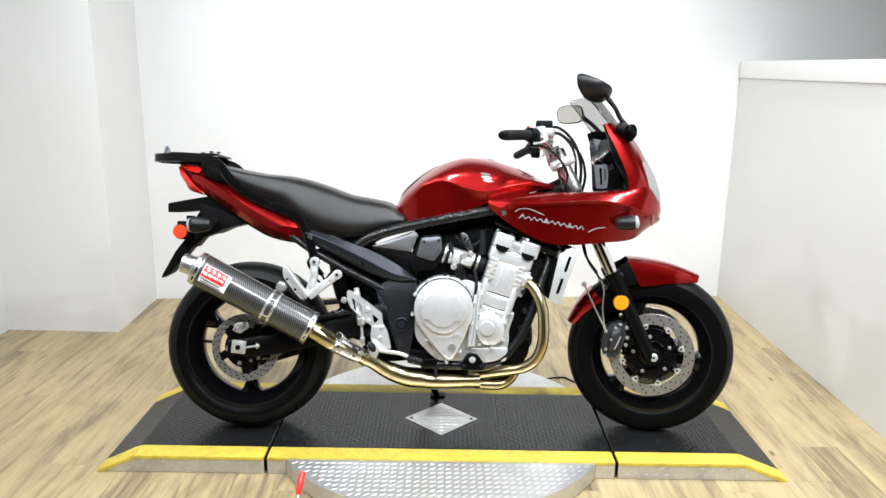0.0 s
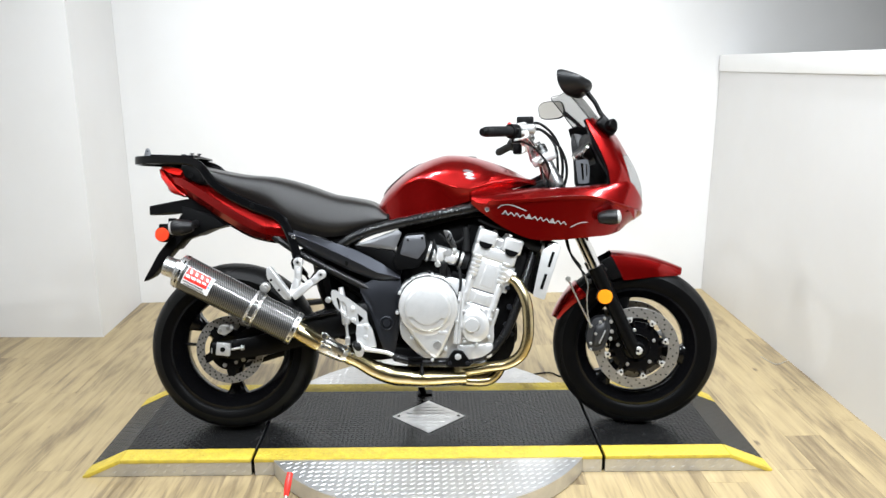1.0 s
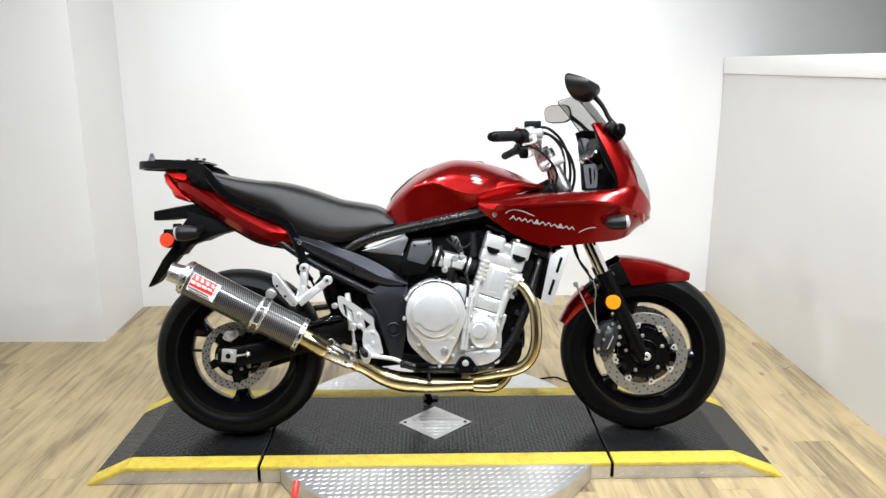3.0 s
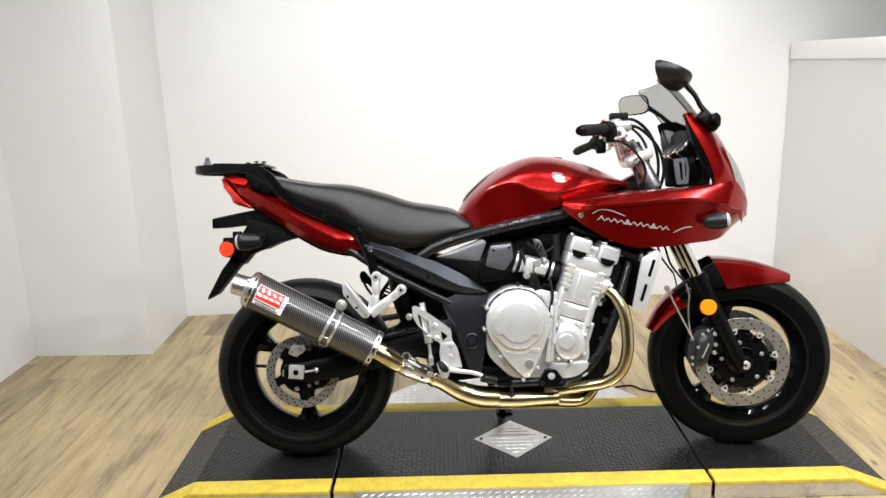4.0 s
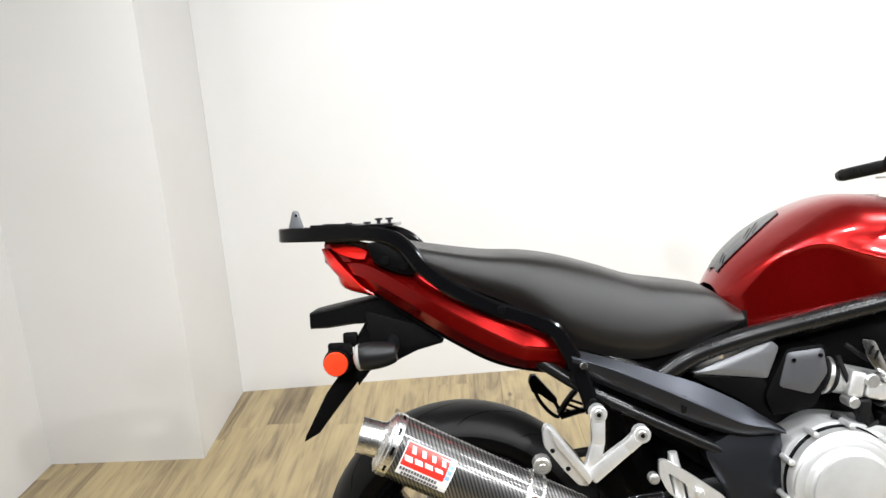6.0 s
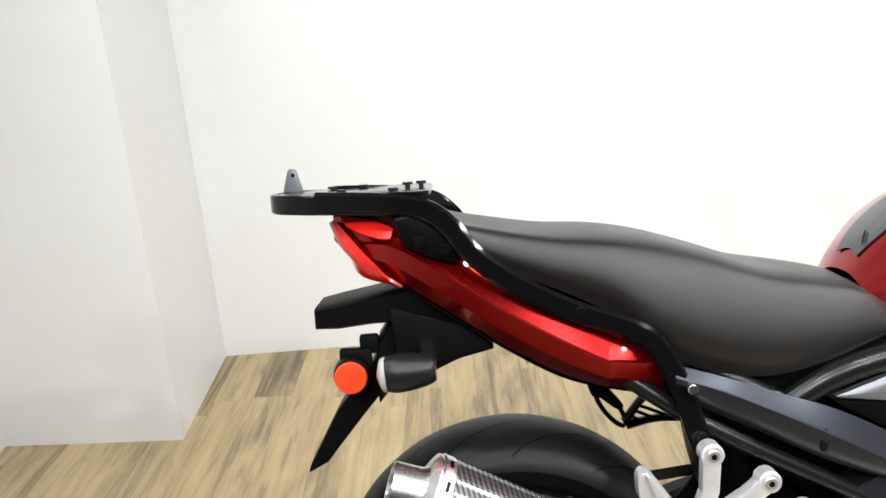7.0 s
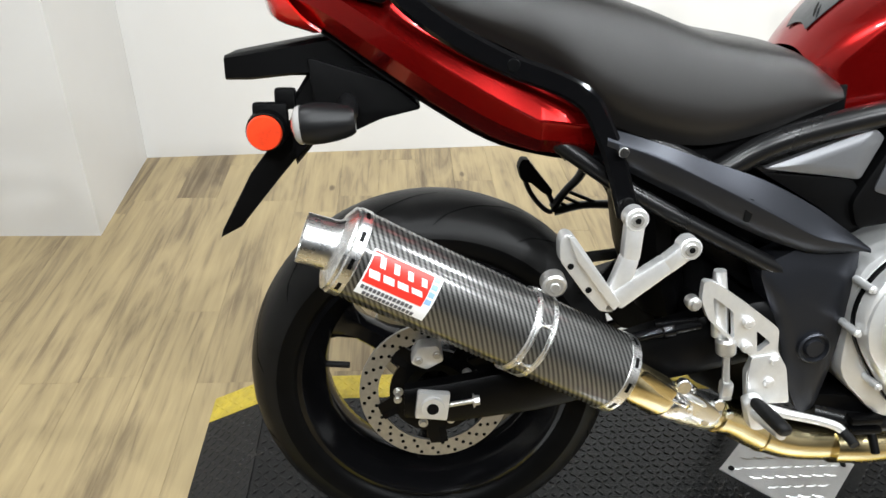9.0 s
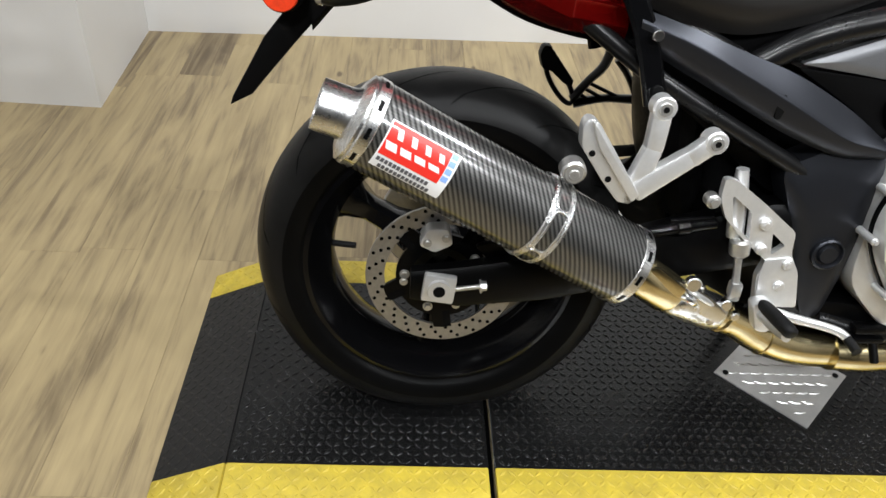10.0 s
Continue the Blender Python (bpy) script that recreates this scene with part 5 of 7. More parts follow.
for k in range(10):
    a = 2 * math.pi * (k + 0.3) / 10
    low = max(0, -math.sin(a)) ** 3
    x, z = CC[0] + 0.110 * math.cos(a), CC[1] + 0.111 * math.sin(a)
    x, z = x * (1 - low * 0.55) + (0.765 + 0.055 * math.cos(a)) * low * 0.55, z - 0.078 * low
    bm = B()
    rod(bm, (x, -0.165, z), (x, -0.212, z), 0.006, seg=14, bev=0.002)
    bolt(bm, (x, -0.212, z), (0, -1, 0), 0.0036, 0.002)
    fixed("cover_lug", bm, SILVER, "", clutch)
bm = B()
lathe(bm, [(0.001, -0.2265), (0.007, -0.2265), (0.0075, -0.2235), (0.0105, -0.2235), (0.011, -0.227), (0.0135, -0.227), (0.0145, -0.22)], pose(0.752, 0, 0.338), 20, False)
fixed("cover_plug", bm, STEEL, "grey filler plug", clutch)
bm = B()
block(bm, (0.034, 0.003, 0.014), pose(0.772, -0.2225, 0.38, 0, 4, 0), 0.001)
fixed("cast_label", bm, CAST, "", clutch)

# starter/ignition cover
bm = B()
out = rounded([(0.855, 0.462), (0.90, 0.462), (0.935, 0.42), (0.932, 0.37), (0.905, 0.345), (0.862, 0.345), (0.838, 0.375), (0.838, 0.42)], 0.02)
domed(bm, out, -0.203, -0.213, -0.165, 4, 0.5)
ign = fixed("ignition_cover", bm, SILVER, "silver-painted ignition cover")
bm = B()
lathe(bm, [(0.026, -0.205), (0.026, -0.219), (0.023, -0.222), (0.001, -0.223)], pose(0.872, 0, 0.405), 28, False)
fixed("ignition_cap", bm, SILVER, "", ign)
for p in ((0.845, 0.452), (0.905, 0.458), (0.938, 0.42), (0.932, 0.36), (0.89, 0.336), (0.848, 0.345), (0.835, 0.40)):
    bm = B()
    rod(bm, (p[0], -0.165, p[1]), (p[0], -0.205, p[1]), 0.0062, seg=12, bev=0.002)
    bolt(bm, (p[0], -0.205, p[1]), (0, -1, 0), 0.004, 0.003)
    fixed("cover_lug", bm, SILVER, "", ign)
for dx, r in ((0.813, 0.007), (0.826, 0.006)):
    bm = B()
    tube(bm, [(dx + 0.022, -0.195, 0.52), (dx + 0.012, -0.2, 0.45), (dx, -0.2, 0.34)], r, 10, 4)
    fixed("coolant_pipe", bm, SILVER, "silver-painted coolant pipe")
# sump and lower mount
bm = B()
plate(bm, rounded([(0.82, 0.33), (0.95, 0.335), (0.945, 0.285), (0.83, 0.275)], 0.012), -0.185, 0.16, 0.006)
fixed("sump", bm, CAST, "cast alloy sump")
bm = B()
plate(bm, rounded([(0.78, 0.268), (0.808, 0.314), (0.84, 0.314), (0.872, 0.268), (0.862, 0.256), (0.79, 0.256)], 0.01), -0.205, -0.178, 0.003)
mount = fixed("engine_mount", bm, BLACK, "black engine mounting bracket")
bm = B()
bolt(bm, (0.824, -0.205, 0.293), (0, -1, 0), 0.0085, 0.006)
fixed("mount_bolt", bm, SILVER, "", mount)
for x in (0.795, 0.857):
    bm = B()
    bolt(bm, (x, -0.205, 0.271), (0, -1, 0), 0.006, 0.005)
    fixed("mount_bolt", bm, GUNMETAL, "", mount)
bm = B()
plate(bm, rounded([(0.60, 0.32), (0.80, 0.30), (0.82, 0.262), (0.66, 0.258), (0.60, 0.28)], 0.01), -0.16, 0.16, 0.004)
fixed("lower_case", bm, BLACK, "dark lower engine case")
bm = B()
rod(bm, (0.695, -0.17, 0.262), (0.70, -0.19, 0.225), 0.007, seg=12, bev=0.002)
block(bm, (0.05, 0.02, 0.012), pose(0.675, -0.18, 0.284), 0.003)
block(bm, (0.05, 0.015, 0.01), pose(0.675, -0.185, 0.268), 0.003)
fixed("stand_bumper", bm, BLACK)

# throttle bodies, airbox, hoses
throttle = None
for y in (-0.125, -0.04, 0.125):
    bm = B()
    rod(bm, (0.735, y, 0.655), (0.83, y, 0.632), 0.03, 0.028, 20, 0.004)
    throttle = fixed("throttle_body", bm, CAST, "bright alloy throttle body")
for sz, c in (((0.03, 0.05, 0.05), (0.765, -0.15, 0.648)), ((0.04, 0.03, 0.035), (0.80, -0.165, 0.636))):
    bm = B()
    block(bm, sz, pose(*c, 0, 14, 0), 0.008, 3)
    fixed("throttle_linkage", bm, CAST)
for p, r in (((0.79, -0.14, 0.655), 0.014), ((0.755, -0.14, 0.615), 0.011), ((0.815, -0.15, 0.66), 0.009)):
    bm = B()
    rod(bm, p, (p[0], p[1] - 0.042, p[2]), r, seg=16, bev=0.003)
    fixed("throttle_cap", bm, STEEL)
for p, q, r0, r1 in (((0.825, -0.125, 0.632), (0.865, -0.125, 0.618), 0.033, 0.03), ((0.705, -0.125, 0.664), (0.74, -0.125, 0.654), 0.037, 0.034), ((0.855, -0.14, 0.655), (0.855, -0.14, 0.745), 0.014, 0.012), ((0.78, -0.15, 0.60), (0.80, -0.15, 0.54), 0.016, 0.013), ((0.775, -0.165, 0.62), (0.775, -0.168, 0.575), 0.017, 0.012)):
    bm = B()
    rod(bm, p, q, r0, r1, 20, 0.004)
    fixed("intake_rubber", bm, RUBBER, "black intake rubber")
for p in ((0.834, -0.125, 0.629), (0.72, -0.125, 0.66)):
    bm = B()
    rod(bm, p, (p[0] + 0.008, p[1], p[2] - 0.0025), 0.0375, seg=24, bev=0.001)
    fixed("hose_clip", bm, STEEL)
for sz, c in (((0.03, 0.04, 0.03), (0.85, -0.15, 0.52)), ((0.05, 0.05, 0.03), (0.845, -0.1, 0.56)), ((0.035, 0.03, 0.022), (0.82, -0.16, 0.575))):
    bm = B()
    block(bm, sz, pose(*c, 0, 20, 0), 0.006)
    fixed("sensor_plug", bm, PLASTIC)
for pts in ([(0.74, -0.15, 0.70), (0.77, -0.17, 0.60), (0.80, -0.165, 0.53), (0.85, -0.16, 0.50)], [(0.76, -0.14, 0.72), (0.80, -0.155, 0.69), (0.84, -0.15, 0.70), (0.87, -0.12, 0.75)], [(0.72, -0.16, 0.59), (0.77, -0.17, 0.565), (0.82, -0.165, 0.58)], [(0.83, -0.17, 0.60), (0.835, -0.185, 0.55), (0.825, -0.18, 0.49)], [(0.90, -0.15, 0.77), (0.96, -0.16, 0.745), (1.02, -0.15, 0.73)]):
    bm = B()
    tube(bm, pts, 0.005, 8, 5)
    fixed("hose", bm, RUBBER, "thin black hose")
bm = B()
plate(bm, rounded([(0.775, 0.735), (0.80, 0.73), (0.825, 0.67), (0.805, 0.668), (0.785, 0.70)], 0.006), -0.172, -0.168, 0.001)
clip = fixed("heat_shield", bm, POLISHED, "bright slotted metal tab")
for a, b in ((0.792, 0.713), (0.802, 0.703)):
    bm = B()
    block(bm, (0.004, 0.002, 0.018), pose(a, -0.1725, b, 0, 24, 0), 0)
    fixed("slot", bm, DARK_HOLE, "", clip)

bm = B()
plate(bm, rounded([(0.595, 0.632), (0.64, 0.722), (0.712, 0.728), (0.722, 0.67), (0.69, 0.605), (0.61, 0.592)], 0.012), -0.162, -0.06, 0.006)
box = fixed("airbox", bm, PLASTIC, "black plastic air box")
bm = B()
domed(bm, rounded([(0.64, 0.714), (0.708, 0.72), (0.714, 0.672), (0.685, 0.632), (0.622, 0.65)], 0.008), -0.164, -0.168, -0.155, 3, 0.5)
fixed("airbox_cover", bm, DARK_PANEL, "dark grey air box panel", box)
for p in ((0.65, 0.70), (0.70, 0.707)):
    bm = B()
    rod(bm, (p[0], -0.165, p[1]), (p[0], -0.17, p[1]), 0.004, seg=10)
    fixed("rivet", bm, BLACK, "", box)
bm = B()
domed(bm, rounded([(0.462, 0.682), (0.612, 0.738), (0.628, 0.725), (0.604, 0.665), (0.55, 0.672)], 0.006), -0.156, -0.162, -0.145, 3, 0.6)
fixed("frame_panel", bm, GREY_PANEL, "grey triangular frame panel")
bm = B()
plate(bm, rounded([(0.46, 0.676), (0.60, 0.664), (0.628, 0.60), (0.60, 0.585), (0.56, 0.62)], 0.01), -0.152, -0.10, 0.004)
fixed("inner_panel", bm, PLASTIC, "black inner panel")
bm = B()
plate(bm, rounded([(0.24, 0.66), (0.36, 0.70), (0.6, 0.66), (0.63, 0.6), (0.6, 0.48), (0.5, 0.47), (0.36, 0.58)], 0.02), -0.10, 0.10, 0.006)
fixed("battery_box", bm, BLACK, "dark battery box behind the side cover")

bm = B()
plate(bm, rounded([(0.60, 0.56), (0.61, 0.745), (0.76, 0.80), (0.99, 0.85), (1.02, 0.70), (0.90, 0.60), (0.84, 0.52)], 0.02), -0.085, 0.1, 0.006)
fixed("intake_housing", bm, BLACK, "dark intake housing between tank and engine")
bm = B()
plate(bm, rounded([(0.93, 0.70), (1.10, 0.66), (1.055, 0.46), (1.036, 0.40), (1.03, 0.30), (0.99, 0.245), (0.93, 0.23)], 0.02), -0.125, 0.1, 0.006)
fixed("front_engine_cover", bm, BLACK, "dark front of the engine behind the header pipes")
bm = B()
plate(bm, rounded([(0.40, 0.40), (0.50, 0.50), (0.62, 0.48), (0.66, 0.27), (0.52, 0.255), (0.43, 0.30)], 0.02), -0.075, 0.08, 0.006)
fixed("suspension_linkage", bm, BLACK, "dark rear suspension linkage")
bm = B()
plate(bm, rounded([(0.34, 0.70), (0.40, 0.672), (0.57, 0.738), (0.68, 0.772), (0.62, 0.80), (0.48, 0.775)], 0.012), -0.118, 0.118, 0.004)
fixed("under_seat_cover", bm, PLASTIC, "black cover between seat and frame")

# side covers
for s in (-1, 1):
    rows = []
    for x, zt, zc, zb in ((0.232, 0.742, 0.728, 0.698), (0.30, 0.722, 0.705, 0.664), (0.38, 0.695, 0.670, 0.626), (0.46, 0.668, 0.632, 0.588), (0.54, 0.628, 0.592, 0.56), (0.595, 0.592, 0.578, 0.558), (0.624, 0.572, 0.568, 0.564)):
        w = 0.166 + 0.012 * math.sin(min(1, (x - 0.23) / 0.25) * math.pi / 2)
        rows.append([(x, s * (w - 0.012), zb), (x, s * w, zb * 0.7 + zc * 0.3), (x, s * (w + 0.006), zc - 0.004), (x, s * (w + 0.004), zc + 0.002), (x, s * (w - 0.012), zt)])
    bm = B()
    skin(bm, rows, 5, 3, False, 0.003)
    side = fixed("side_cover", bm, GUNMETAL, "dark gunmetal side cover", angle=80)
    bm = B()
    t = rounded([(0.432, 0.612), (0.440, 0.612), (0.444, 0.63), (0.441, 0.646), (0.433, 0.646), (0.431, 0.63)], 0.003)
    plate(bm, t, s * 0.1815, s * 0.165, 0)
    fixed("slot", bm, DARK_HOLE, "", side)
bm = B()
rod(bm, (0.252, -0.16, 0.713), (0.252, -0.186, 0.713), 0.0075, seg=14, bev=0.001)
fixed("cover_screw", bm, POLISHED)

# ---- exhaust ----
bm = B()
link = [(0.262, -0.2, 0.392), (0.33, -0.19, 0.345), (0.40, -0.172, 0.308), (0.47, -0.15, 0.272), (0.53, -0.13, 0.235), (0.60, -0.12, 0.212), (0.68, -0.115, 0.206)]
tube(bm, link, [0.025, 0.025, 0.025, 0.026, 0.031, 0.036, 0.037], 20, 6)
mid_pipe = fixed("link_pipe", bm, GOLD_PIPE, "gold-tinted steel link pipe")
bm = B()
tube(bm, [(0.255, -0.2, 0.397), (0.262, -0.2, 0.392), (0.335, -0.19, 0.343), (0.342, -0.189, 0.338)], [0.0285, 0.0315, 0.0315, 0.0285], 24, 1)
sleeve = fixed("pipe_sleeve", bm, GOLD_PIPE, "", mid_pipe)
bm = B()
plate(bm, rounded([(0.288, 0.393), (0.304, 0.400), (0.352, 0.366), (0.344, 0.350)], 0.004), -0.222, -0.214, 0.0015)
fixed("sleeve_tab", bm, GOLD_PIPE, "", sleeve)
for a, b in (((0.345, -0.212, 0.352), (0.385, -0.20, 0.326)), ((0.36, -0.20, 0.375), (0.395, -0.186, 0.345))):
    bm = B()
    tube(bm, [a, ((a[0] + b[0]) / 2, a[1] - 0.008, (a[2] + b[2]) / 2 + 0.006), b], 0.005, 8, 5)
    fixed("spring", bm, CHROME, "chrome exhaust spring", mid_pipe)
for p, r in (((0.362, -0.208, 0.372), 0.012), ((0.43, -0.185, 0.325), 0.010), ((0.41, -0.19, 0.30), 0.007), ((0.33, -0.2, 0.33), 0.008), ((0.455, -0.175, 0.30), 0.007)):
    bm = B()
    rod(bm, p, (p[0], p[1] - 0.012, p[2]), r, seg=16, bev=0.002)
    fixed("clamp_bolt", bm, POLISHED, "", mid_pipe)
for p, q in (((0.36, -0.183, 0.33), (0.37, -0.18, 0.324)), ((0.44, -0.16, 0.289), (0.452, -0.156, 0.282)), ((0.535, -0.129, 0.233), (0.545, -0.128, 0.23))):
    bm = B()
    rod(bm, p, q, 0.0285 if p[0] < 0.5 else 0.0335, seg=24, bev=0.001)
    fixed("pipe_band", bm, GOLD_PIPE, "", mid_pipe)
bm = B()
tube(bm, [(0.346, -0.187, 0.337), (0.352, -0.186, 0.333), (0.39, -0.175, 0.313), (0.425, -0.164, 0.296), (0.430, -0.163, 0.293)], [0.0265, 0.0295, 0.0295, 0.0295, 0.0265], 24, 3)
fixed("joint_collar", bm, SATIN, "bright steel joint collar", mid_pipe)
bm = B()
plate(bm, rounded([(0.335, 0.375), (0.39, 0.352), (0.43, 0.318), (0.42, 0.298), (0.36, 0.33)], 0.008), -0.207, -0.2, 0.002)
fixed("pipe_clamp", bm, POLISHED, "polished pipe clamp", mid_pipe)
bm = B()
tube(bm, [(0.352, -0.196, 0.362), (0.372, -0.21, 0.352), (0.40, -0.205, 0.335), (0.43, -0.185, 0.312), (0.455, -0.165, 0.292)], 0.0045, 8, 5)
tube(bm, [(0.345, -0.2, 0.335), (0.375, -0.205, 0.315), (0.42, -0.185, 0.288), (0.45, -0.16, 0.275)], 0.0045, 8, 5)
fixed("pipe_hanger", bm, STEEL, "bent steel exhaust hanger", mid_pipe)
bm = B()
tube(bm, [(0.66, -0.115, 0.206), (0.72, -0.115, 0.204), (0.80, -0.11, 0.205), (0.855, -0.11, 0.206)], [0.037, 0.037, 0.034, 0.033], 20, 5, True, 1.3)
fixed("collector", bm, GOLD_PIPE, "gold-tinted collector")
for y, pts in ((-0.17, [(1.0, -0.165, 0.575), (1.035, -0.18, 0.545), (1.062, -0.195, 0.49), (1.070, -0.2, 0.43), (1.069, -0.2, 0.36), (1.05, -0.19, 0.30), (1.005, -0.172, 0.262), (0.93, -0.145, 0.243), (0.85, -0.12, 0.225)]),
               (-0.06, [(0.995, -0.06, 0.575), (1.005, -0.065, 0.54), (1.012, -0.07, 0.46), (1.012, -0.075, 0.36), (1.005, -0.08, 0.29), (0.985, -0.088, 0.235), (0.96, -0.095, 0.2), (0.92, -0.105, 0.185), (0.84, -0.10, 0.187)]),
               (0.06, [(1.0, 0.06, 0.575), (1.005, 0.06, 0.54), (1.01, 0.04, 0.46), (1.008, 0.0, 0.36), (1.0, -0.02, 0.29), (0.99, -0.04, 0.24), (0.95, -0.06, 0.215), (0.9, -0.07, 0.205), (0.84, -0.08, 0.2)]),
               (0.17, [(0.99, 0.165, 0.575), (1.0, 0.16, 0.54), (1.005, 0.13, 0.46), (1.005, 0.09, 0.36), (0.995, 0.05, 0.29), (0.97, 0.01, 0.245), (0.94, -0.03, 0.225), (0.9, -0.05, 0.215), (0.85, -0.09, 0.21)])):
    bm = B()
    tube(bm, pts, 0.0195, 18, 7)
    fixed("header_pipe", bm, GOLD_PIPE, "gold-tinted exhaust header pipe")
for y in (-0.165, -0.06, 0.06, 0.165):
    bm = B()
    rod(bm, (0.985, y, 0.587), (1.012, y, 0.57), 0.03, seg=20, bev=0.003)
    bolt(bm, (1.013, y - 0.028, 0.585), (0.8, 0, -0.5), 0.007, 0.012)
    fixed("exhaust_flange", bm, CAST)

# silencer
MA, MB = Vector((-0.120, -0.235, 0.600)), Vector((0.258, -0.205, 0.395))
max_ = (MB - MA).normalized()
mup = (Vector((0, 0, 1)) - max_ * max_.z).normalized()
mout = max_.cross(mup)
SM = Matrix((( *[0] * 4,), ( *[0] * 4,), ( *[0] * 4,), (0, 0, 0, 1)))
for i in range(3):
    SM[i][0], SM[i][1], SM[i][2], SM[i][3] = mup[i], max_[i], mout[i], MA[i]
ML = (MB - MA).length
CARBON = carbon_material(max_[:], mup[:])
MR = 0.0585


def can_ring(bm, y0, y1, r, inner=None):
    c = 0.002
    prof = [(r - c, y0), (r, y0 + c), (r, y1 - c), (r - c, y1), (inner or r - 0.01, y1), (inner or r - 0.01, y0)]
    lathe(bm, prof, SM, 56)


bm = B()
lathe(bm, [(0.03, 0.0), (MR - 0.004, 0.0), (MR, 0.004), (MR, ML - 0.004), (MR - 0.004, ML), (0.03, ML)], SM, 64)
can = fixed("silencer_can", bm, CARBON, "round carbon-fibre silencer can")
bm = B()
can_ring(bm, -0.003, 0.0145, MR + 0.0012, 0.02)
lathe(bm, [(0.02, -0.003), (MR - 0.0035, -0.003), (MR - 0.0035, -0.0042), (MR - 0.001, -0.005), (MR - 0.001, -0.0075), (MR - 0.013, -0.0135), (0.034, -0.016), (0.02, -0.016)], SM, 56)
cap_ob = fixed("end_cap", bm, SATIN, "polished alloy end cap", can)
out_d = Vector((-0.93, -0.06, 0.33)).normalized()
out_s = out_d.cross(Vector((0, 0, 1))).normalized()
out_u = out_s.cross(out_d)
out_c = MA - max_ * 0.006
OM = Matrix(((out_s.x, out_d.x, out_u.x, out_c.x), (out_s.y, out_d.y, out_u.y, out_c.y), (out_s.z, out_d.z, out_u.z, out_c.z), (0, 0, 0, 1)))
bm = B()
lathe(bm, [(0.041, -0.004), (0.0365, 0.006), (0.0345, 0.010), (0.0336, 0.016), (0.0330, 0.049), (0.0324, 0.0505), (0.0308, 0.0495), (0.0300, -0.004)], OM, 56)
fixed("outlet", bm, SATIN, "polished alloy outlet tube", can)
bm = B()
lathe(bm, [(0.001, 0.012), (0.0312, 0.012), (0.0312, 0.010), (0.001, 0.010)], OM, 32)
fixed("outlet_bore", bm, DARK_HOLE, "", can)
bm = B()
can_ring(bm, ML - 0.012, ML + 0.006, MR + 0.0012, 0.02)
fixed("front_cap", bm, SATIN, "", can)
bm = B()
for y in (0.0055, ML - 0.003):
    for k in range(10):
        a = 2 * math.pi * (k + 0.35) / 10
        p = SM @ Vector(((MR + 0.001) * math.cos(a), y, (MR + 0.001) * math.sin(a)))
        o = (SM.to_3x3() @ Vector((math.cos(a), 0, math.sin(a))))
        t_ = o.cross(max_).normalized()
        block(bm, (0.0145, 0.0052, 0.0008), Matrix(((t_.x, max_.x, o.x, p.x), (t_.y, max_.y, o.y, p.y), (t_.z, max_.z, o.z, p.z), (0, 0, 0, 1))), 0)
tagged(fixed("cap_slot", bm, BLACK, "", can), kind="stuff")
# strap round the can
SY = ML * 0.643


def skin_point(a, y, lift):
    return SM @ Vector(((MR + lift) * math.cos(a), y, (MR + lift) * math.sin(a)))


bm = B()
can_ring(bm, SY - 0.0165, SY + 0.0165, MR + 0.0018)
can_ring(bm, SY - 0.0175, SY - 0.0125, MR + 0.0034)
can_ring(bm, SY + 0.0125, SY + 0.0175, MR + 0.0034)
SLOTS, rims = 6, []
for k in range(SLOTS):
    loop = []
    for q in range(33):
        w = 2 * math.pi * q / 32
        ca, sa = math.cos(w), math.sin(w)
        da = (0.38 if ca > 0 else -0.38) + 0.135 * ca if abs(ca) > 0.02 else 0.0
        loop.append(skin_point(2 * math.pi * (k + 0.42) / SLOTS + da, SY + 0.0102 * (abs(sa) ** 0.8) * (1 if sa > 0 else -1), 0.0026))
    rims.append(loop)
strap_ob = fixed("silencer_strap", bm, SATIN, "polished alloy silencer strap with oval slots", can)
for loop in rims:
    bm = B()
    tube(bm, loop, 0.0019, 8, 1)
    fixed("slot_rim", bm, SATIN, "", strap_ob)
for k in range(SLOTS):
    bm = B()
    mid = 2 * math.pi * (k + 0.42) / SLOTS
    rows = []
    for q in range(15):
        da = -0.5 + q / 14
        e = max(0.0, (abs(da) - 0.38) / 0.122)
        h = 0.0096 * math.sqrt(max(0.02, 1 - e * e))
        rows.append([skin_point(mid + da, SY - h, 0.0023), skin_point(mid + da, SY + h, 0.0023)])
    link_rings(bm, rows, False, False)
    fixed("strap_slot", bm, CARBON, "dark carbon weave showing in the slot", can)
bm = B()
rod(bm, (0.16, -0.205, 0.542), (0.16, -0.228, 0.538), 0.0175, seg=24, bev=0.003)
lathe(bm, [(0.001, -0.232), (0.006, -0.232), (0.0075, -0.23), (0.012, -0.23), (0.0135, -0.227)], pose(0.16, 0, 0.538), 20, False)
fixed("strap_bush", bm, STEEL, "", can)
# badge plate: a white plate with a red field and plain marks


def on_can(u, a, lift):
    """u along the can in metres, a round it in metres from the side that faces outwards."""
    t = a / MR
    o = math.cos(t) * mo + math.sin(t) * mu
    return MA + max_ * u + o * (MR + lift)


mo = Vector((0, -1, 0))
mo = (mo - max_ * mo.dot(max_)).normalized()
mu = mo.cross(max_)
mu = mu if mu.z > 0 else -mu


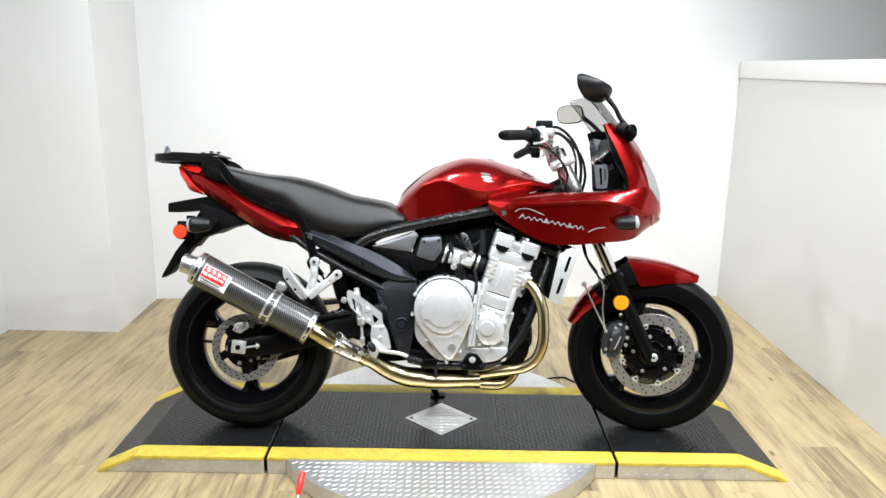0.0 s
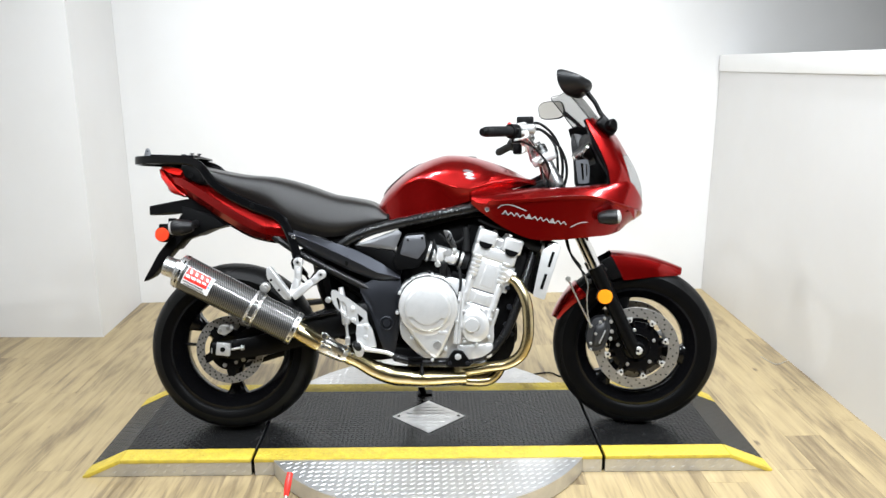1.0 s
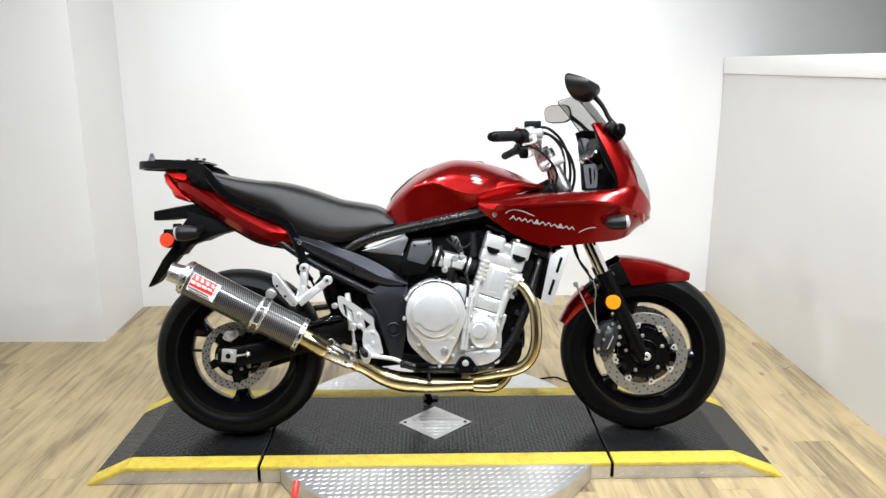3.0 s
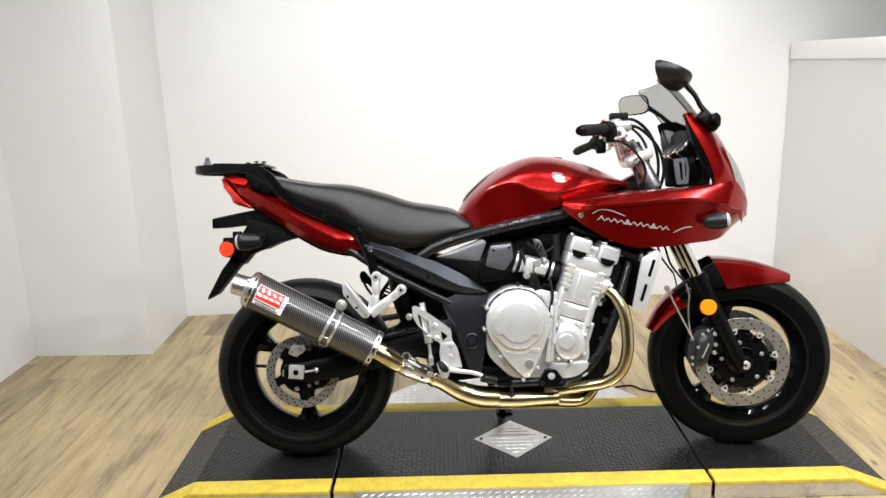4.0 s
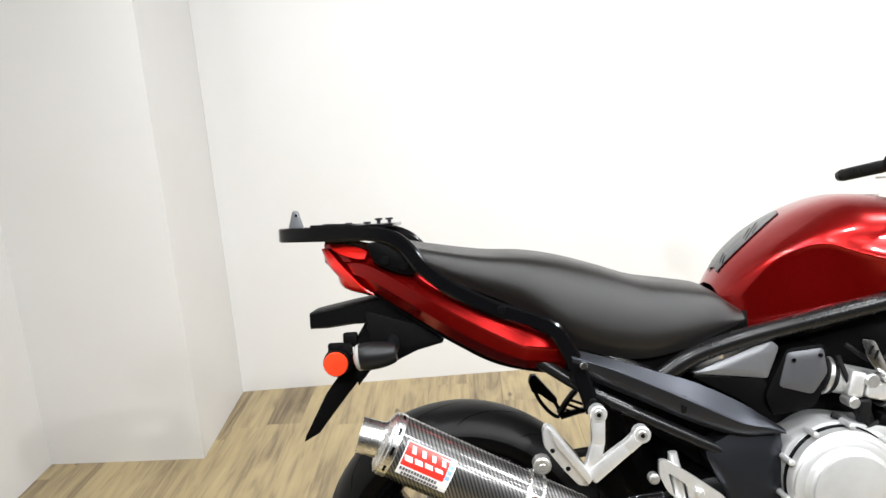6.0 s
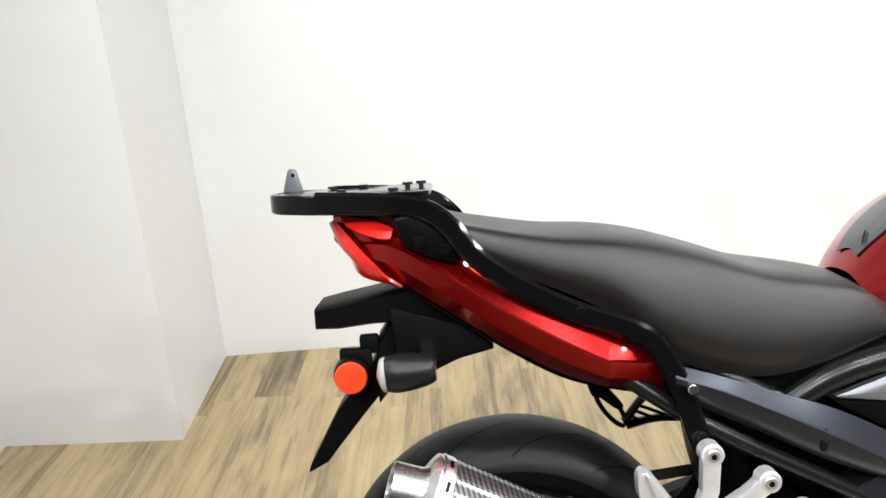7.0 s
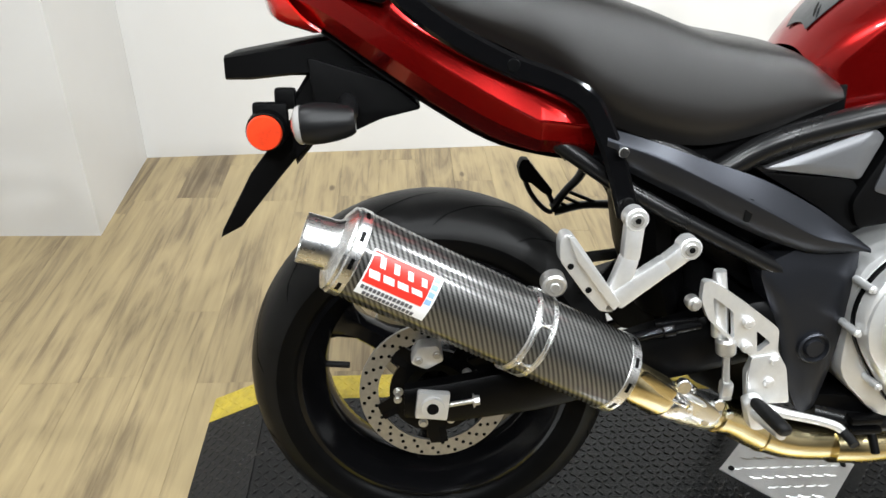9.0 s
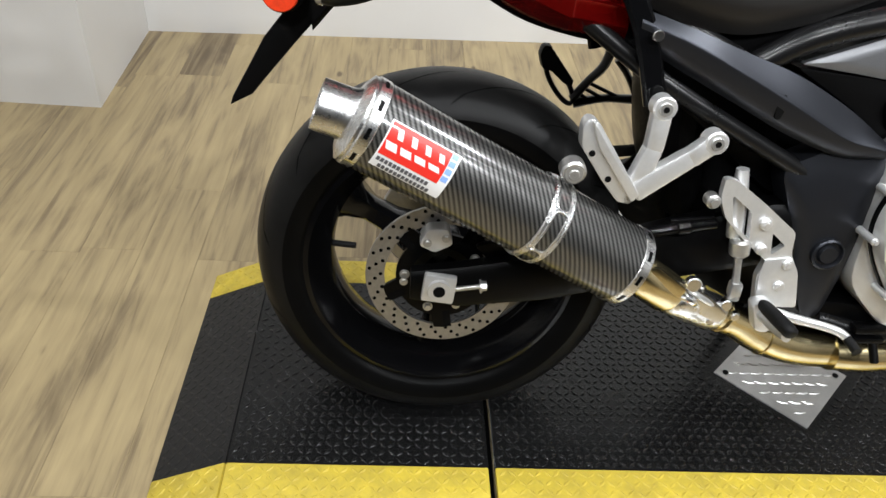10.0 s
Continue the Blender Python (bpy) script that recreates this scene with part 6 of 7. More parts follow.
def can_patch(bm, u0, u1, a0, a1, lift, n=8, slant=0.0):
    rows = [[on_can(u0 + (u1 - u0) * i + slant * (k / n - 0.5), a0 + (a1 - a0) * k / n, lift) for k in range(n + 1)] for i in (0, 1)]
    t = B()
    link_rings(t, rows, False, False)
    bmesh.ops.recalc_face_normals(t, faces=t.faces)
    bmesh.ops.solidify(t, geom=t.faces[:], thickness=0.0006)
    merge(bm, t)


U0, U1, A0, A1 = 0.025, 0.122, -0.026, 0.038
bm = B()
can_patch(bm, U0, U1, A0, A1, 0.0009)
badge = fixed("badge_plate", bm, WHITE_DECAL, "white plate with a red field, blue bars and unreadable marks", can)
bm = B()
can_patch(bm, U0 + 0.002, U1 - 0.0125, A0 + 0.020, A1 - 0.002, 0.0015)
fixed("red_field", bm, RED_DECAL, "", can)
bm = B()
for k in range(4):
    u = U0 + 0.0050 + k * 0.0195
    can_patch(bm, u, u + 0.0150, 0.0030 + 0.001 * k, 0.0125, 0.0021, 4, -0.004)
    can_patch(bm, u + 0.0075, u + 0.0150, 0.0185, 0.0310 - 0.001 * k, 0.0021, 4, -0.004)
tagged(fixed("white_mark", bm, WHITE_DECAL, "", can), kind="stuff")
bm = B()
for a, du in ((-0.0125, 0.0), (-0.0215, 0.006)):
    for k in range(13):
        u = U0 + 0.004 + du + k * 0.0056
        can_patch(bm, u, u + 0.0042, a - 0.0028, a + 0.0028, 0.0015, 2)
tagged(fixed("grey_bar", bm, GREY_MARK, "", can), kind="stuff")
bm = B()
for a in (0.033, 0.023, 0.013, 0.003):
    can_patch(bm, U1 - 0.0115, U1 - 0.003, a - 0.0036, a + 0.0036, 0.0015, 3)
tagged(fixed("blue_bar", bm, BLUE_DECAL, "", can), kind="stuff")

# ---- pillion hangers and pegs ----
bm = B()
y = -0.198
ha, hb = (0.271, y, 0.626), (0.350, y, 0.583)
knee = (0.250, 0.506)
plate(bm, rounded(limb((ha[0], ha[2]), (0.2685, 0.565), 0.0135, 0.0125), 0.006), y - 0.010, y + 0.010, 0.005)
plate(bm, rounded(limb((0.269, 0.572), knee, 0.0125, 0.0155), 0.006), y - 0.010, y + 0.010, 0.005)
plate(bm, rounded(limb((hb[0], hb[2]), (0.318, 0.556), 0.0135, 0.0130), 0.006), y - 0.011, y + 0.009, 0.005)
plate(bm, rounded(limb((0.323, 0.561), knee, 0.0130, 0.0160), 0.006), y - 0.011, y + 0.009, 0.005)
hang = fixed("footrest_hanger", bm, CAST, "cast alloy pillion footrest hanger")
for p in (ha, hb):
    bm = B()
    rod(bm, (p[0], p[1] + 0.014, p[2]), (p[0], p[1] - 0.0125, p[2]), 0.0162, seg=28, bev=0.0025)
    eye = fixed("hanger_eye", bm, CAST, "", hang)
    bm = B()
    rod(bm, (p[0], -0.205, p[1 + 1]), (p[0], -0.2135, p[2]), 0.009, seg=18, bev=0.001)
    fixed("socket_bolt", bm, STEEL, "", hang)
    bm = B()
    rod(bm, (p[0], -0.2132, p[2]), (p[0], -0.2142, p[2]), 0.0045, seg=6)
    fixed("bolt_socket", bm, DARK_HOLE, "", hang)
bm = B()
plate(bm, rounded([(0.164, 0.602), (0.170, 0.613), (0.182, 0.611), (0.253, 0.512), (0.244, 0.496), (0.226, 0.498), (0.200, 0.528), (0.166, 0.574)], 0.006), -0.222, -0.196, 0.003)
plate(bm, rounded([(0.174, 0.611), (0.183, 0.610), (0.253, 0.512), (0.244, 0.501), (0.196, 0.566), (0.190, 0.572)], 0.004), -0.228, -0.221, 0.003)
peg = fixed("pillion_peg", bm, CAST, "cast alloy pillion footpeg, folded up")
for p in ((0.181, 0.566), (0.208, 0.531)):
    bm = B()
    rod(bm, (p[0], -0.2215, p[1]), (p[0], -0.2226, p[1]), 0.0045, seg=12)
    fixed("peg_hole", bm, DARK_HOLE, "", peg)
bm = B()
rod(bm, (0.240, -0.213, 0.503), (0.240, -0.222, 0.503), 0.0065, seg=14, bev=0.001)
fixed("peg_pin", bm, STEEL, "", peg)
bm = B()
for pts, r in (([(0.243, 0.2, 0.520), (0.268, 0.197, 0.556), (0.292, 0.19, 0.590), (0.30, 0.172, 0.655)], 0.0085), ([(0.246, 0.2, 0.512), (0.30, 0.194, 0.526), (0.36, 0.184, 0.530), (0.41, 0.172, 0.540)], 0.0085), ([(0.312, 0.186, 0.600), (0.335, 0.184, 0.572), (0.358, 0.184, 0.534)], 0.007)):
    tube(bm, pts, [r, r * 0.85, r, r * 1.15][:len(pts)], 10, 4, True, 1.5)
for f in (0.3, 0.55, 0.8):
    a_, b_ = Vector((0.246, 0.2, 0.512)).lerp(Vector((0.36, 0.184, 0.530)), f), Vector((0.243, 0.2, 0.520)).lerp(Vector((0.292, 0.19, 0.590)), f * 0.6)
    tube(bm, [a_, b_], 0.0035, 8, 1)
fixed("footrest_hanger", bm, HOUSING, "black pillion footrest hanger on the far side")
bm = B()
pa, pb = Vector((0.190, 0.2, 0.585)), Vector((0.243, 0.2, 0.512))
pd = (pb - pa).normalized()
pn = Vector((-pd.z, 0, pd.x))
pc, hl = (pa + pb) / 2, (pb - pa).length / 2
oval = []
for k in range(20):
    a = 2 * math.pi * k / 20
    oval.append(pc + pd * hl * math.cos(a) + pn * 0.0135 * math.sin(a))
tube(bm, oval + [oval[0]], 0.0048, 10, 2)
far_peg = fixed("pillion_peg", bm, GUNMETAL, "black folded pillion footpeg on the far side")
bm = B()
plate(bm, rounded([(0.172, 0.600), (0.178, 0.617), (0.190, 0.616), (0.240, 0.556), (0.238, 0.545), (0.222, 0.550), (0.196, 0.572), (0.180, 0.574)], 0.006), 0.188, 0.216, 0.004)
rub = fixed("peg_rubber", bm, RUBBER, "ribbed black rubber pad", far_peg)
for f in range(7):
    c = Vector((0.190, 0.188, 0.613)).lerp(Vector((0.236, 0.188, 0.556)), f / 6)
    bm = B()
    rod(bm, c, c + Vector((0, 0.028, 0)), 0.0028, seg=8)
    fixed("pad_rib", bm, RUBBER, "", rub)

# ---- rider footrest plate, brake pedal, peg ----
bm = B()
t = rounded([(0.383, 0.528), (0.399, 0.526), (0.453, 0.489), (0.506, 0.449), (0.509, 0.414), (0.526, 0.386), (0.540, 0.325), (0.474, 0.325), (0.466, 0.377), (0.474, 0.401), (0.429, 0.436), (0.396, 0.468), (0.383, 0.497)], 0.007)
pierced(bm, t, [rounded([(0.399, 0.503), (0.433, 0.478), (0.440, 0.434), (0.409, 0.459)], 0.006), rounded([(0.472, 0.447), (0.496, 0.427), (0.478, 0.411)], 0.004)], -0.190, -0.178)
heel = fixed("heel_plate", bm, CAST, "cast alloy footrest plate with cut-outs", angle=30)
bm = B()
plate(bm, rounded([(0.470, 0.404), (0.510, 0.410), (0.526, 0.386), (0.540, 0.325), (0.474, 0.325), (0.468, 0.375)], 0.006), -0.193, -0.1895, 0.0015)
fixed("lower_boss", bm, CAST, "", heel)
bm = B()
rod(bm, (0.372, -0.176, 0.493), (0.372, -0.196, 0.493), 0.0105, seg=18, bev=0.002)
rod(bm, (0.372, -0.196, 0.493), (0.372, -0.201, 0.493), 0.0065, seg=6)
fixed("union_bolt", bm, STEEL, "", heel)
bm = B()
tube(bm, [(0.414, -0.168, 0.535), (0.419, -0.168, 0.49), (0.428, -0.168, 0.43)], [0.009, 0.0125, 0.0125], 14, 3)
fixed("cylinder_body", bm, CAST, "", heel)
for p in ((0.456, 0.462), (0.459, 0.422), (0.506, 0.399), (0.502, 0.362)):
    bm = B()
    rod(bm, (p[0], -0.187, p[1]), (p[0], -0.198, p[1]), 0.0085, seg=18, bev=0.002)
    rod(bm, (p[0], -0.198, p[1]), (p[0], -0.1995, p[1]), 0.0045, seg=6)
    fixed("plate_bolt", bm, CAST, "", heel)
bm = B()
rod(bm, (0.431, -0.182, 0.432), (0.434, -0.184, 0.405), 0.0155, 0.0145, 18, 0.004)
tube(bm, [(0.434, -0.184, 0.405), (0.437, -0.187, 0.375), (0.440, -0.19, 0.335)], [0.006, 0.0055, 0.009], 12, 4)
block(bm, (0.017, 0.018, 0.024), pose(0.439, -0.189, 0.352), 0.004)
fixed("brake_cylinder", bm, STEEL, "small alloy rear brake master cylinder", heel)
bm = B()
tube(bm, [(0.48, -0.2, 0.326), (0.52, -0.212, 0.32), (0.56, -0.226, 0.317), (0.588, -0.235, 0.312), (0.602, -0.24, 0.304)], [0.010, 0.008, 0.007, 0.007, 0.0065], 12, 5, True, 0.8)
pedal = fixed("brake_pedal", bm, CAST, "cast alloy rear brake pedal")
bm = B()
tube(bm, [(0.6, -0.232, 0.306), (0.605, -0.25, 0.3), (0.607, -0.264, 0.296)], 0.007, 12, 3)
fixed("pedal_tip", bm, RUBBER, "", pedal)
bm = B()
plate(bm, rounded([(0.456, 0.345), (0.482, 0.352), (0.502, 0.33), (0.492, 0.296), (0.47, 0.298)], 0.008), -0.222, -0.198, 0.005)
tube(bm, [(0.474, -0.212, 0.325), (0.478, -0.25, 0.328), (0.482, -0.282, 0.33)], [0.013, 0.012, 0.01], 14, 3, True, 0.7)
foot = fixed("footpeg", bm, CAST, "cast alloy rider footpeg")
bm = B()
tube(bm, [(0.472, -0.222, 0.343), (0.4735, -0.228, 0.344), (0.4795, -0.272, 0.343), (0.482, -0.288, 0.342), (0.483, -0.293, 0.340)], [0.011, 0.015, 0.0165, 0.0155, 0.010], 16, 3, True, 0.65)
pad = fixed("peg_rubber", bm, RUBBER, "ribbed rubber footpeg pad", foot)

# side stand and its foot on the deck
bm = B()
tube(bm, [(0.62, 0.13, 0.27), (0.66, 0.2, 0.16), (0.70, 0.262, 0.054)], 0.013, 12, 3)
block(bm, (0.06, 0.04, 0.008), pose(0.705, 0.268, 0.056, -LEAN * -1, 0, 0), 0.002)
fixed("side_stand", bm, BLACK, "black side stand, down")

# ---- fork, front mudguard, brakes ----
def along_fork(t, y, off=0.0):
    """A point on a fork leg: t metres up the leg from the axle."""
    return Vector((FRONT.x - 0.012, y, FRONT.z)) + axis_dir * t + Vector((math.cos(RAKE), 0, math.sin(RAKE))) * off


for s in (-1, 1):
    y = s * 0.098
    bm = B()
    tube(bm, [along_fork(-0.025, y), along_fork(0.03, y), along_fork(0.12, y), along_fork(0.22, y), along_fork(0.335, y)], [0.02, 0.026, 0.025, 0.027, 0.029], 20, 4)
    rod(bm, FRONT + Vector((0, s * 0.07, 0)), FRONT + Vector((0, s * 0.112, 0)), 0.027, seg=24, bev=0.003)
    block(bm, (0.05, 0.022, 0.05), Matrix.Translation(along_fork(0.25, y)), 0.008)
    leg = steered("fork_slider", bm, BLACK, "black fork lower leg")
    bm = B()
    rod(bm, along_fork(0.33, y), along_fork(0.80, y), 0.0215, seg=24)
    steered("fork_tube", bm, CHROME, "chrome fork tube", leg)
    bm = B()
    rod(bm, FRONT + Vector((0, s * 0.110, 0)), FRONT + Vector((0, s * 0.120, 0)), 0.0155, seg=24, bev=0.003)
    steered("axle_end", bm, CAST, "", leg)
    bm = B()
    rod(bm, FRONT + Vector((0, s * 0.1195, 0)), FRONT + Vector((0, s * 0.1206, 0)), 0.0048, seg=6)
    steered("axle_socket", bm, DARK_HOLE, "", leg)
    bm = B()
    c = along_fork(0.225, y, -0.014) + Vector((0, s * 0.022, 0))
    rod(bm, c + Vector((0, -s * 0.016, 0)), c, 0.031, seg=28, bev=0.002)
    hold = steered("reflector_bracket", bm, BLACK, "", leg)
    bm = B()
    rod(bm, c + Vector((0, -s * 0.002, 0)), c + Vector((0, s * 0.007, 0)), 0.0275, 0.0265, 32, 0.002)
    steered("side_reflector", bm, ORANGE, "round amber reflector", leg)
    # caliper behind the leg
    bm = B()
    rows = rounded([(1.318, 0.392), (1.341, 0.418), (1.386, 0.424), (1.398, 0.385), (1.389, 0.345), (1.375, 0.305), (1.342, 0.292), (1.318, 0.300), (1.309, 0.345)], 0.010)
    plate(bm, rows, s * 0.108, s * 0.052, 0.005)
    cal = steered("brake_caliper", bm, CALIPER, "dark grey cast brake caliper with bright bolts")
    bm = B()
    domed(bm, rounded([(1.338, 0.388), (1.352, 0.408), (1.378, 0.410), (1.388, 0.384), (1.371, 0.318), (1.345, 0.308), (1.330, 0.318), (1.332, 0.35)], 0.012), s * 0.107, s * 0.123, s * 0.10, 5, 0.7)
    steered("caliper_face", bm, CALIPER, "", cal)
    bm = B()
    plate(bm, rounded([(1.386, 0.42), (1.41, 0.40), (1.428, 0.345), (1.41, 0.335), (1.388, 0.35)], 0.006), s * 0.104, s * 0.088, 0.003)
    steered("caliper_mount", bm, BLACK, "", cal)
    for x_, z_, r in ((1.359, 0.405, 0.0055), (1.374, 0.419, 0.005), (1.398, 0.406, 0.0065), (1.401, 0.37, 0.0065), (1.397, 0.343, 0.0065), (1.343, 0.363, 0.005), (1.326, 0.325, 0.0055), (1.326, 0.302, 0.005), (1.325, 0.39, 0.007)):
        bm = B()
        rod(bm, (x_, s * 0.104, z_), (x_, s * (0.114 if x_ < 1.34 or x_ > 1.39 else 0.124), z_), r, seg=14, bev=0.001)
        steered("caliper_bolt", bm, STEEL, "", cal)
    bm = B()
    plate(bm, [(1.354, 0.329), (1.358, 0.327), (1.379, 0.375), (1.375, 0.378)], s * 0.1235, s * 0.121, 0.0003)
    steered("caliper_mark", bm, SILVER_DECAL, "", cal)
    bm = B()
    tube(bm, [(1.302, s * 0.12, 0.579), (1.275, s * 0.114, 0.613), (1.252, s * 0.105, 0.65), (1.235, s * 0.085, 0.72), (1.22, s * 0.07, 0.80)], 0.0036, 10, 6)
    steered("brake_hose", bm, RUBBER, "thin black brake hose", cal)
    bm = B()
    tube(bm, [(1.325, s * 0.117, 0.391), (1.313, s * 0.122, 0.437), (1.309, s * 0.122, 0.497), (1.312, s * 0.122, 0.538), (1.302, s * 0.12, 0.579)], 0.0031, 10, 6)
    steered("brake_line", bm, POLISHED, "thin bright steel brake line", cal)

bm = B()
tube(bm, [(1.325, -0.119, 0.392), (1.308, -0.124, 0.426), (1.274, -0.124, 0.493), (1.242, -0.122, 0.562)], 0.0034, 10, 5)
feed = steered("brake_line", bm, POLISHED, "thin bright steel brake line")
bm = B()
rod(bm, (1.242, -0.112, 0.562), (1.242, -0.128, 0.562), 0.0095, seg=16, bev=0.002)
steered("line_banjo", bm, STEEL, "", feed)


def guard_arc(a0, a1, r, w, n=14, drop=0.05, taper=0.0):
    """Rows over the front tyre from angle a0 to a1, in degrees from straight ahead."""
    rows = []
    for k in range(n + 1):
        f = k / n
        a = radians(a0 + (a1 - a0) * f)
        ww = w * (1 - taper * f ** 2)
        d = drop * (1 - 0.65 * f if taper else 1)

        def at(rr, y):
            return (FRONT.x + rr * math.cos(a), y, FRONT.z + rr * math.sin(a))
        rows.append([at(r - d, -ww), at(r - d * 0.5, -ww * 1.02), at(r - 0.008, -ww * 0.9), at(r + 0.004, -ww * 0.5), at(r + 0.008, 0), at(r + 0.004, ww * 0.5), at(r - 0.008, ww * 0.9), at(r - d * 0.5, ww * 1.02), at(r - d, ww)])
    return rows


GUARD = [(1.397, 0.640, 1.444, 0.553), (1.440, 0.638, 1.472, 0.555), (1.480, 0.633, 1.505, 0.559), (1.531, 0.624, 1.546, 0.564), (1.575, 0.611, 1.583, 0.566), (1.618, 0.595, 1.620, 0.567), (1.655, 0.579, 1.650, 0.568)]
rows = []
for k, (xc, zc, xl, zl) in enumerate(GUARD):
    w = 0.077 - 0.0045 * k * (1 if k < 5 else 1.35)
    side = [(xl, -w, zl), ((xl + xc) / 2, -w - 0.001, (zl + zc) / 2), (xc, -w + 0.004, zc)]
    top = [(xc + 0.001, -w + 0.008, zc + 0.003), (xc + 0.004, -w * 0.55, zc + 0.012), (xc + 0.005, 0, zc + 0.015)]
    near = side + top
    rows.append(near + [(x, -y, z) for x, y, z in reversed(near[:-1])])
bm = B()
skin(bm, rows, 3, 3, False, 0.003)
guard = steered("front_mudguard", bm, RED, "glossy candy-red front mudguard with creased flat sides", angle=28)
bm = B()
skin(bm, guard_arc(133, 161, 0.318, 0.074, 8, 0.055, 0.35), 2, 3, False, 0.003)
steered("mudguard_rear", bm, RED, "", guard, 50)
bm = B()
skin(bm, guard_arc(150, 108, 0.311, 0.056, 12, 0.02), 2, 3, False, 0.003)
steered("mudguard_liner", bm, PLASTIC, "black inner mudguard", guard, 50)
for q in (-1, 1):
    bm = B()
    plate(bm, rounded([(1.352, 0.585), (1.362, 0.622), (1.40, 0.642), (1.44, 0.565), (1.40, 0.552)], 0.008), q * 0.079, q * 0.07, 0.002)
    steered("guard_bracket", bm, PLASTIC, "", guard)
for p in ((1.372, -0.088, 0.595), (1.352, -0.09, 0.555), (1.318, -0.09, 0.55)):
    bm = B()
    bolt(bm, p, (0, -1, 0), 0.008, 0.005)
    steered("guard_bolt", bm, POLISHED, "", guard)

# ---- yokes, handlebar, controls ----
top_c = axis_at + axis_dir * 1.09
low_c = axis_at + axis_dir * 0.86
for c, h, nm in ((top_c, 0.036, "top_yoke"), (low_c, 0.045, "lower_yoke")):
    bm = B()
    m = Matrix.Translation(c + Vector((0.03, 0, 0.01))) @ Matrix.Rotation(-RAKE, 4, "Y")
    block(bm, (0.09, 0.26, h), m, 0.014, 3)
    yoke = steered(nm, bm, SILVER, "silver cast alloy fork yoke")
for s in (-1, 1):
    bm = B()
    tube(bm, [along_fork(0.655, s * 0.102), along_fork(0.67, s * 0.102), along_fork(0.73, s * 0.102), along_fork(0.785, s * 0.102), along_fork(0.80, s * 0.102)], [0.0235, 0.0265, 0.0222, 0.0222, 0.0225], 22, 3)
    steered("fork_shroud", bm, SATIN, "bright alloy upper fork clamp")
    bm = B()
    rod(bm, along_fork(0.755, s * 0.125, -0.012), along_fork(0.765, s * 0.145, -0.02), 0.011, seg=14, bev=0.002)
    steered("pinch_bolt", bm, POLISHED)
    bm = B()
    rod(bm, top_c + Vector((0.0, s * 0.06, 0.0)), top_c + Vector((-0.028, s * 0.06, 0.085)), 0.0195, 0.0175, 18, 0.005)
    block(bm, (0.056, 0.044, 0.046), Matrix.Translation(top_c + Vector((-0.035, s * 0.06, 0.09))) @ Matrix.Rotation(-RAKE, 4, "Y"), 0.01, 3)
    steered("bar_riser", bm, SATIN, "cast alloy bar riser")
    for q in (-0.016, 0.016):
        bm = B()
        rod(bm, top_c + Vector((-0.035 + q, s * 0.06, 0.108)), top_c + Vector((-0.04 + q, s * 0.06, 0.12)), 0.006, seg=12, bev=0.001)
        steered("clamp_bolt", bm, STEEL)
bc = top_c + Vector((-0.04, 0, 0.095))
bm = B()
ends = [(0.957, -0.36, 1.080), (1.033, -0.225, 1.088), (bc.x - 0.016, -0.14, bc.z + 0.014), (bc.x, -0.075, bc.z), (bc.x, 0.075, bc.z), (bc.x - 0.016, 0.14, bc.z + 0.004), (1.033, 0.225, 1.056), (0.975, 0.36, 1.032)]
tube(bm, ends, 0.011, 14, 6)
bar = steered("handlebar", bm, CHROME, "chrome handlebar")
for s in (-1, 1):
    bm = B()
    p, q = Vector((0.975 + 0.009 * (s - 1), s * 0.36, 1.056 - s * 0.024)), Vector((1.033, s * 0.225, 1.072 - s * 0.016))
    d = (q - p).normalized()
    tube(bm, [p, p + d * 0.01, p + d * 0.06, q], [0.0165, 0.0175, 0.0165, 0.0175] if s < 0 else [0.0145, 0.0155, 0.0145, 0.0155], 20, 5)
    steered("grip", bm, RUBBER, "ribbed black rubber grip", bar)
    for k in range(9):
        c = p + d * (0.018 + k * 0.012)
        bm = B()
        rod(bm, c, c + d * 0.006, 0.0178 if s < 0 else 0.0158, seg=20)
        steered("grip_rib", bm, RUBBER, "", bar)
    bm = B()
    rod(bm, p - d * 0.02, p + d * 0.001, 0.013, 0.016, 20, 0.003)
    steered("bar_end", bm, BLACK, "", bar)
    bm = B()
    rod(bm, q, q + d * 0.045, 0.026, 0.024, 20, 0.005)
    block(bm, (0.036, 0.045, 0.05), Matrix.Translation(q + d * 0.03 + Vector((0.008, 0, -0.018))), 0.008)
    pod = steered("switch_pod", bm, PLASTIC, "black switch housing", bar)
    bm = B()
    block(bm, (0.012, 0.02, 0.012), Matrix.Translation(q + d * 0.02 + Vector((-0.012, 0, 0.024))), 0.003)
    steered("kill_switch" if s < 0 else "horn_button", bm, RED_DECAL if s < 0 else BLACK, "", bar)
    bm = B()
    tube(bm, [q + d * 0.05 + Vector((0.03, 0, 0.0)), q + Vector((0.058, s * 0.02, -0.018)), q + Vector((0.042, s * 0.085, -0.03)), q + Vector((0.024, s * 0.14, -0.034))], [0.008, 0.008, 0.006, 0.007], 12, 5, True, 0.6)
    steered("lever", bm, CAST, "grey alloy hand lever", bar)
    bm = B()
    block(bm, (0.055, 0.06, 0.035), Matrix.Translation(q + d * 0.075 + Vector((0.025, 0, 0.006))), 0.012, 3)
    steered("master_cylinder", bm, STEEL, "alloy master cylinder", bar)
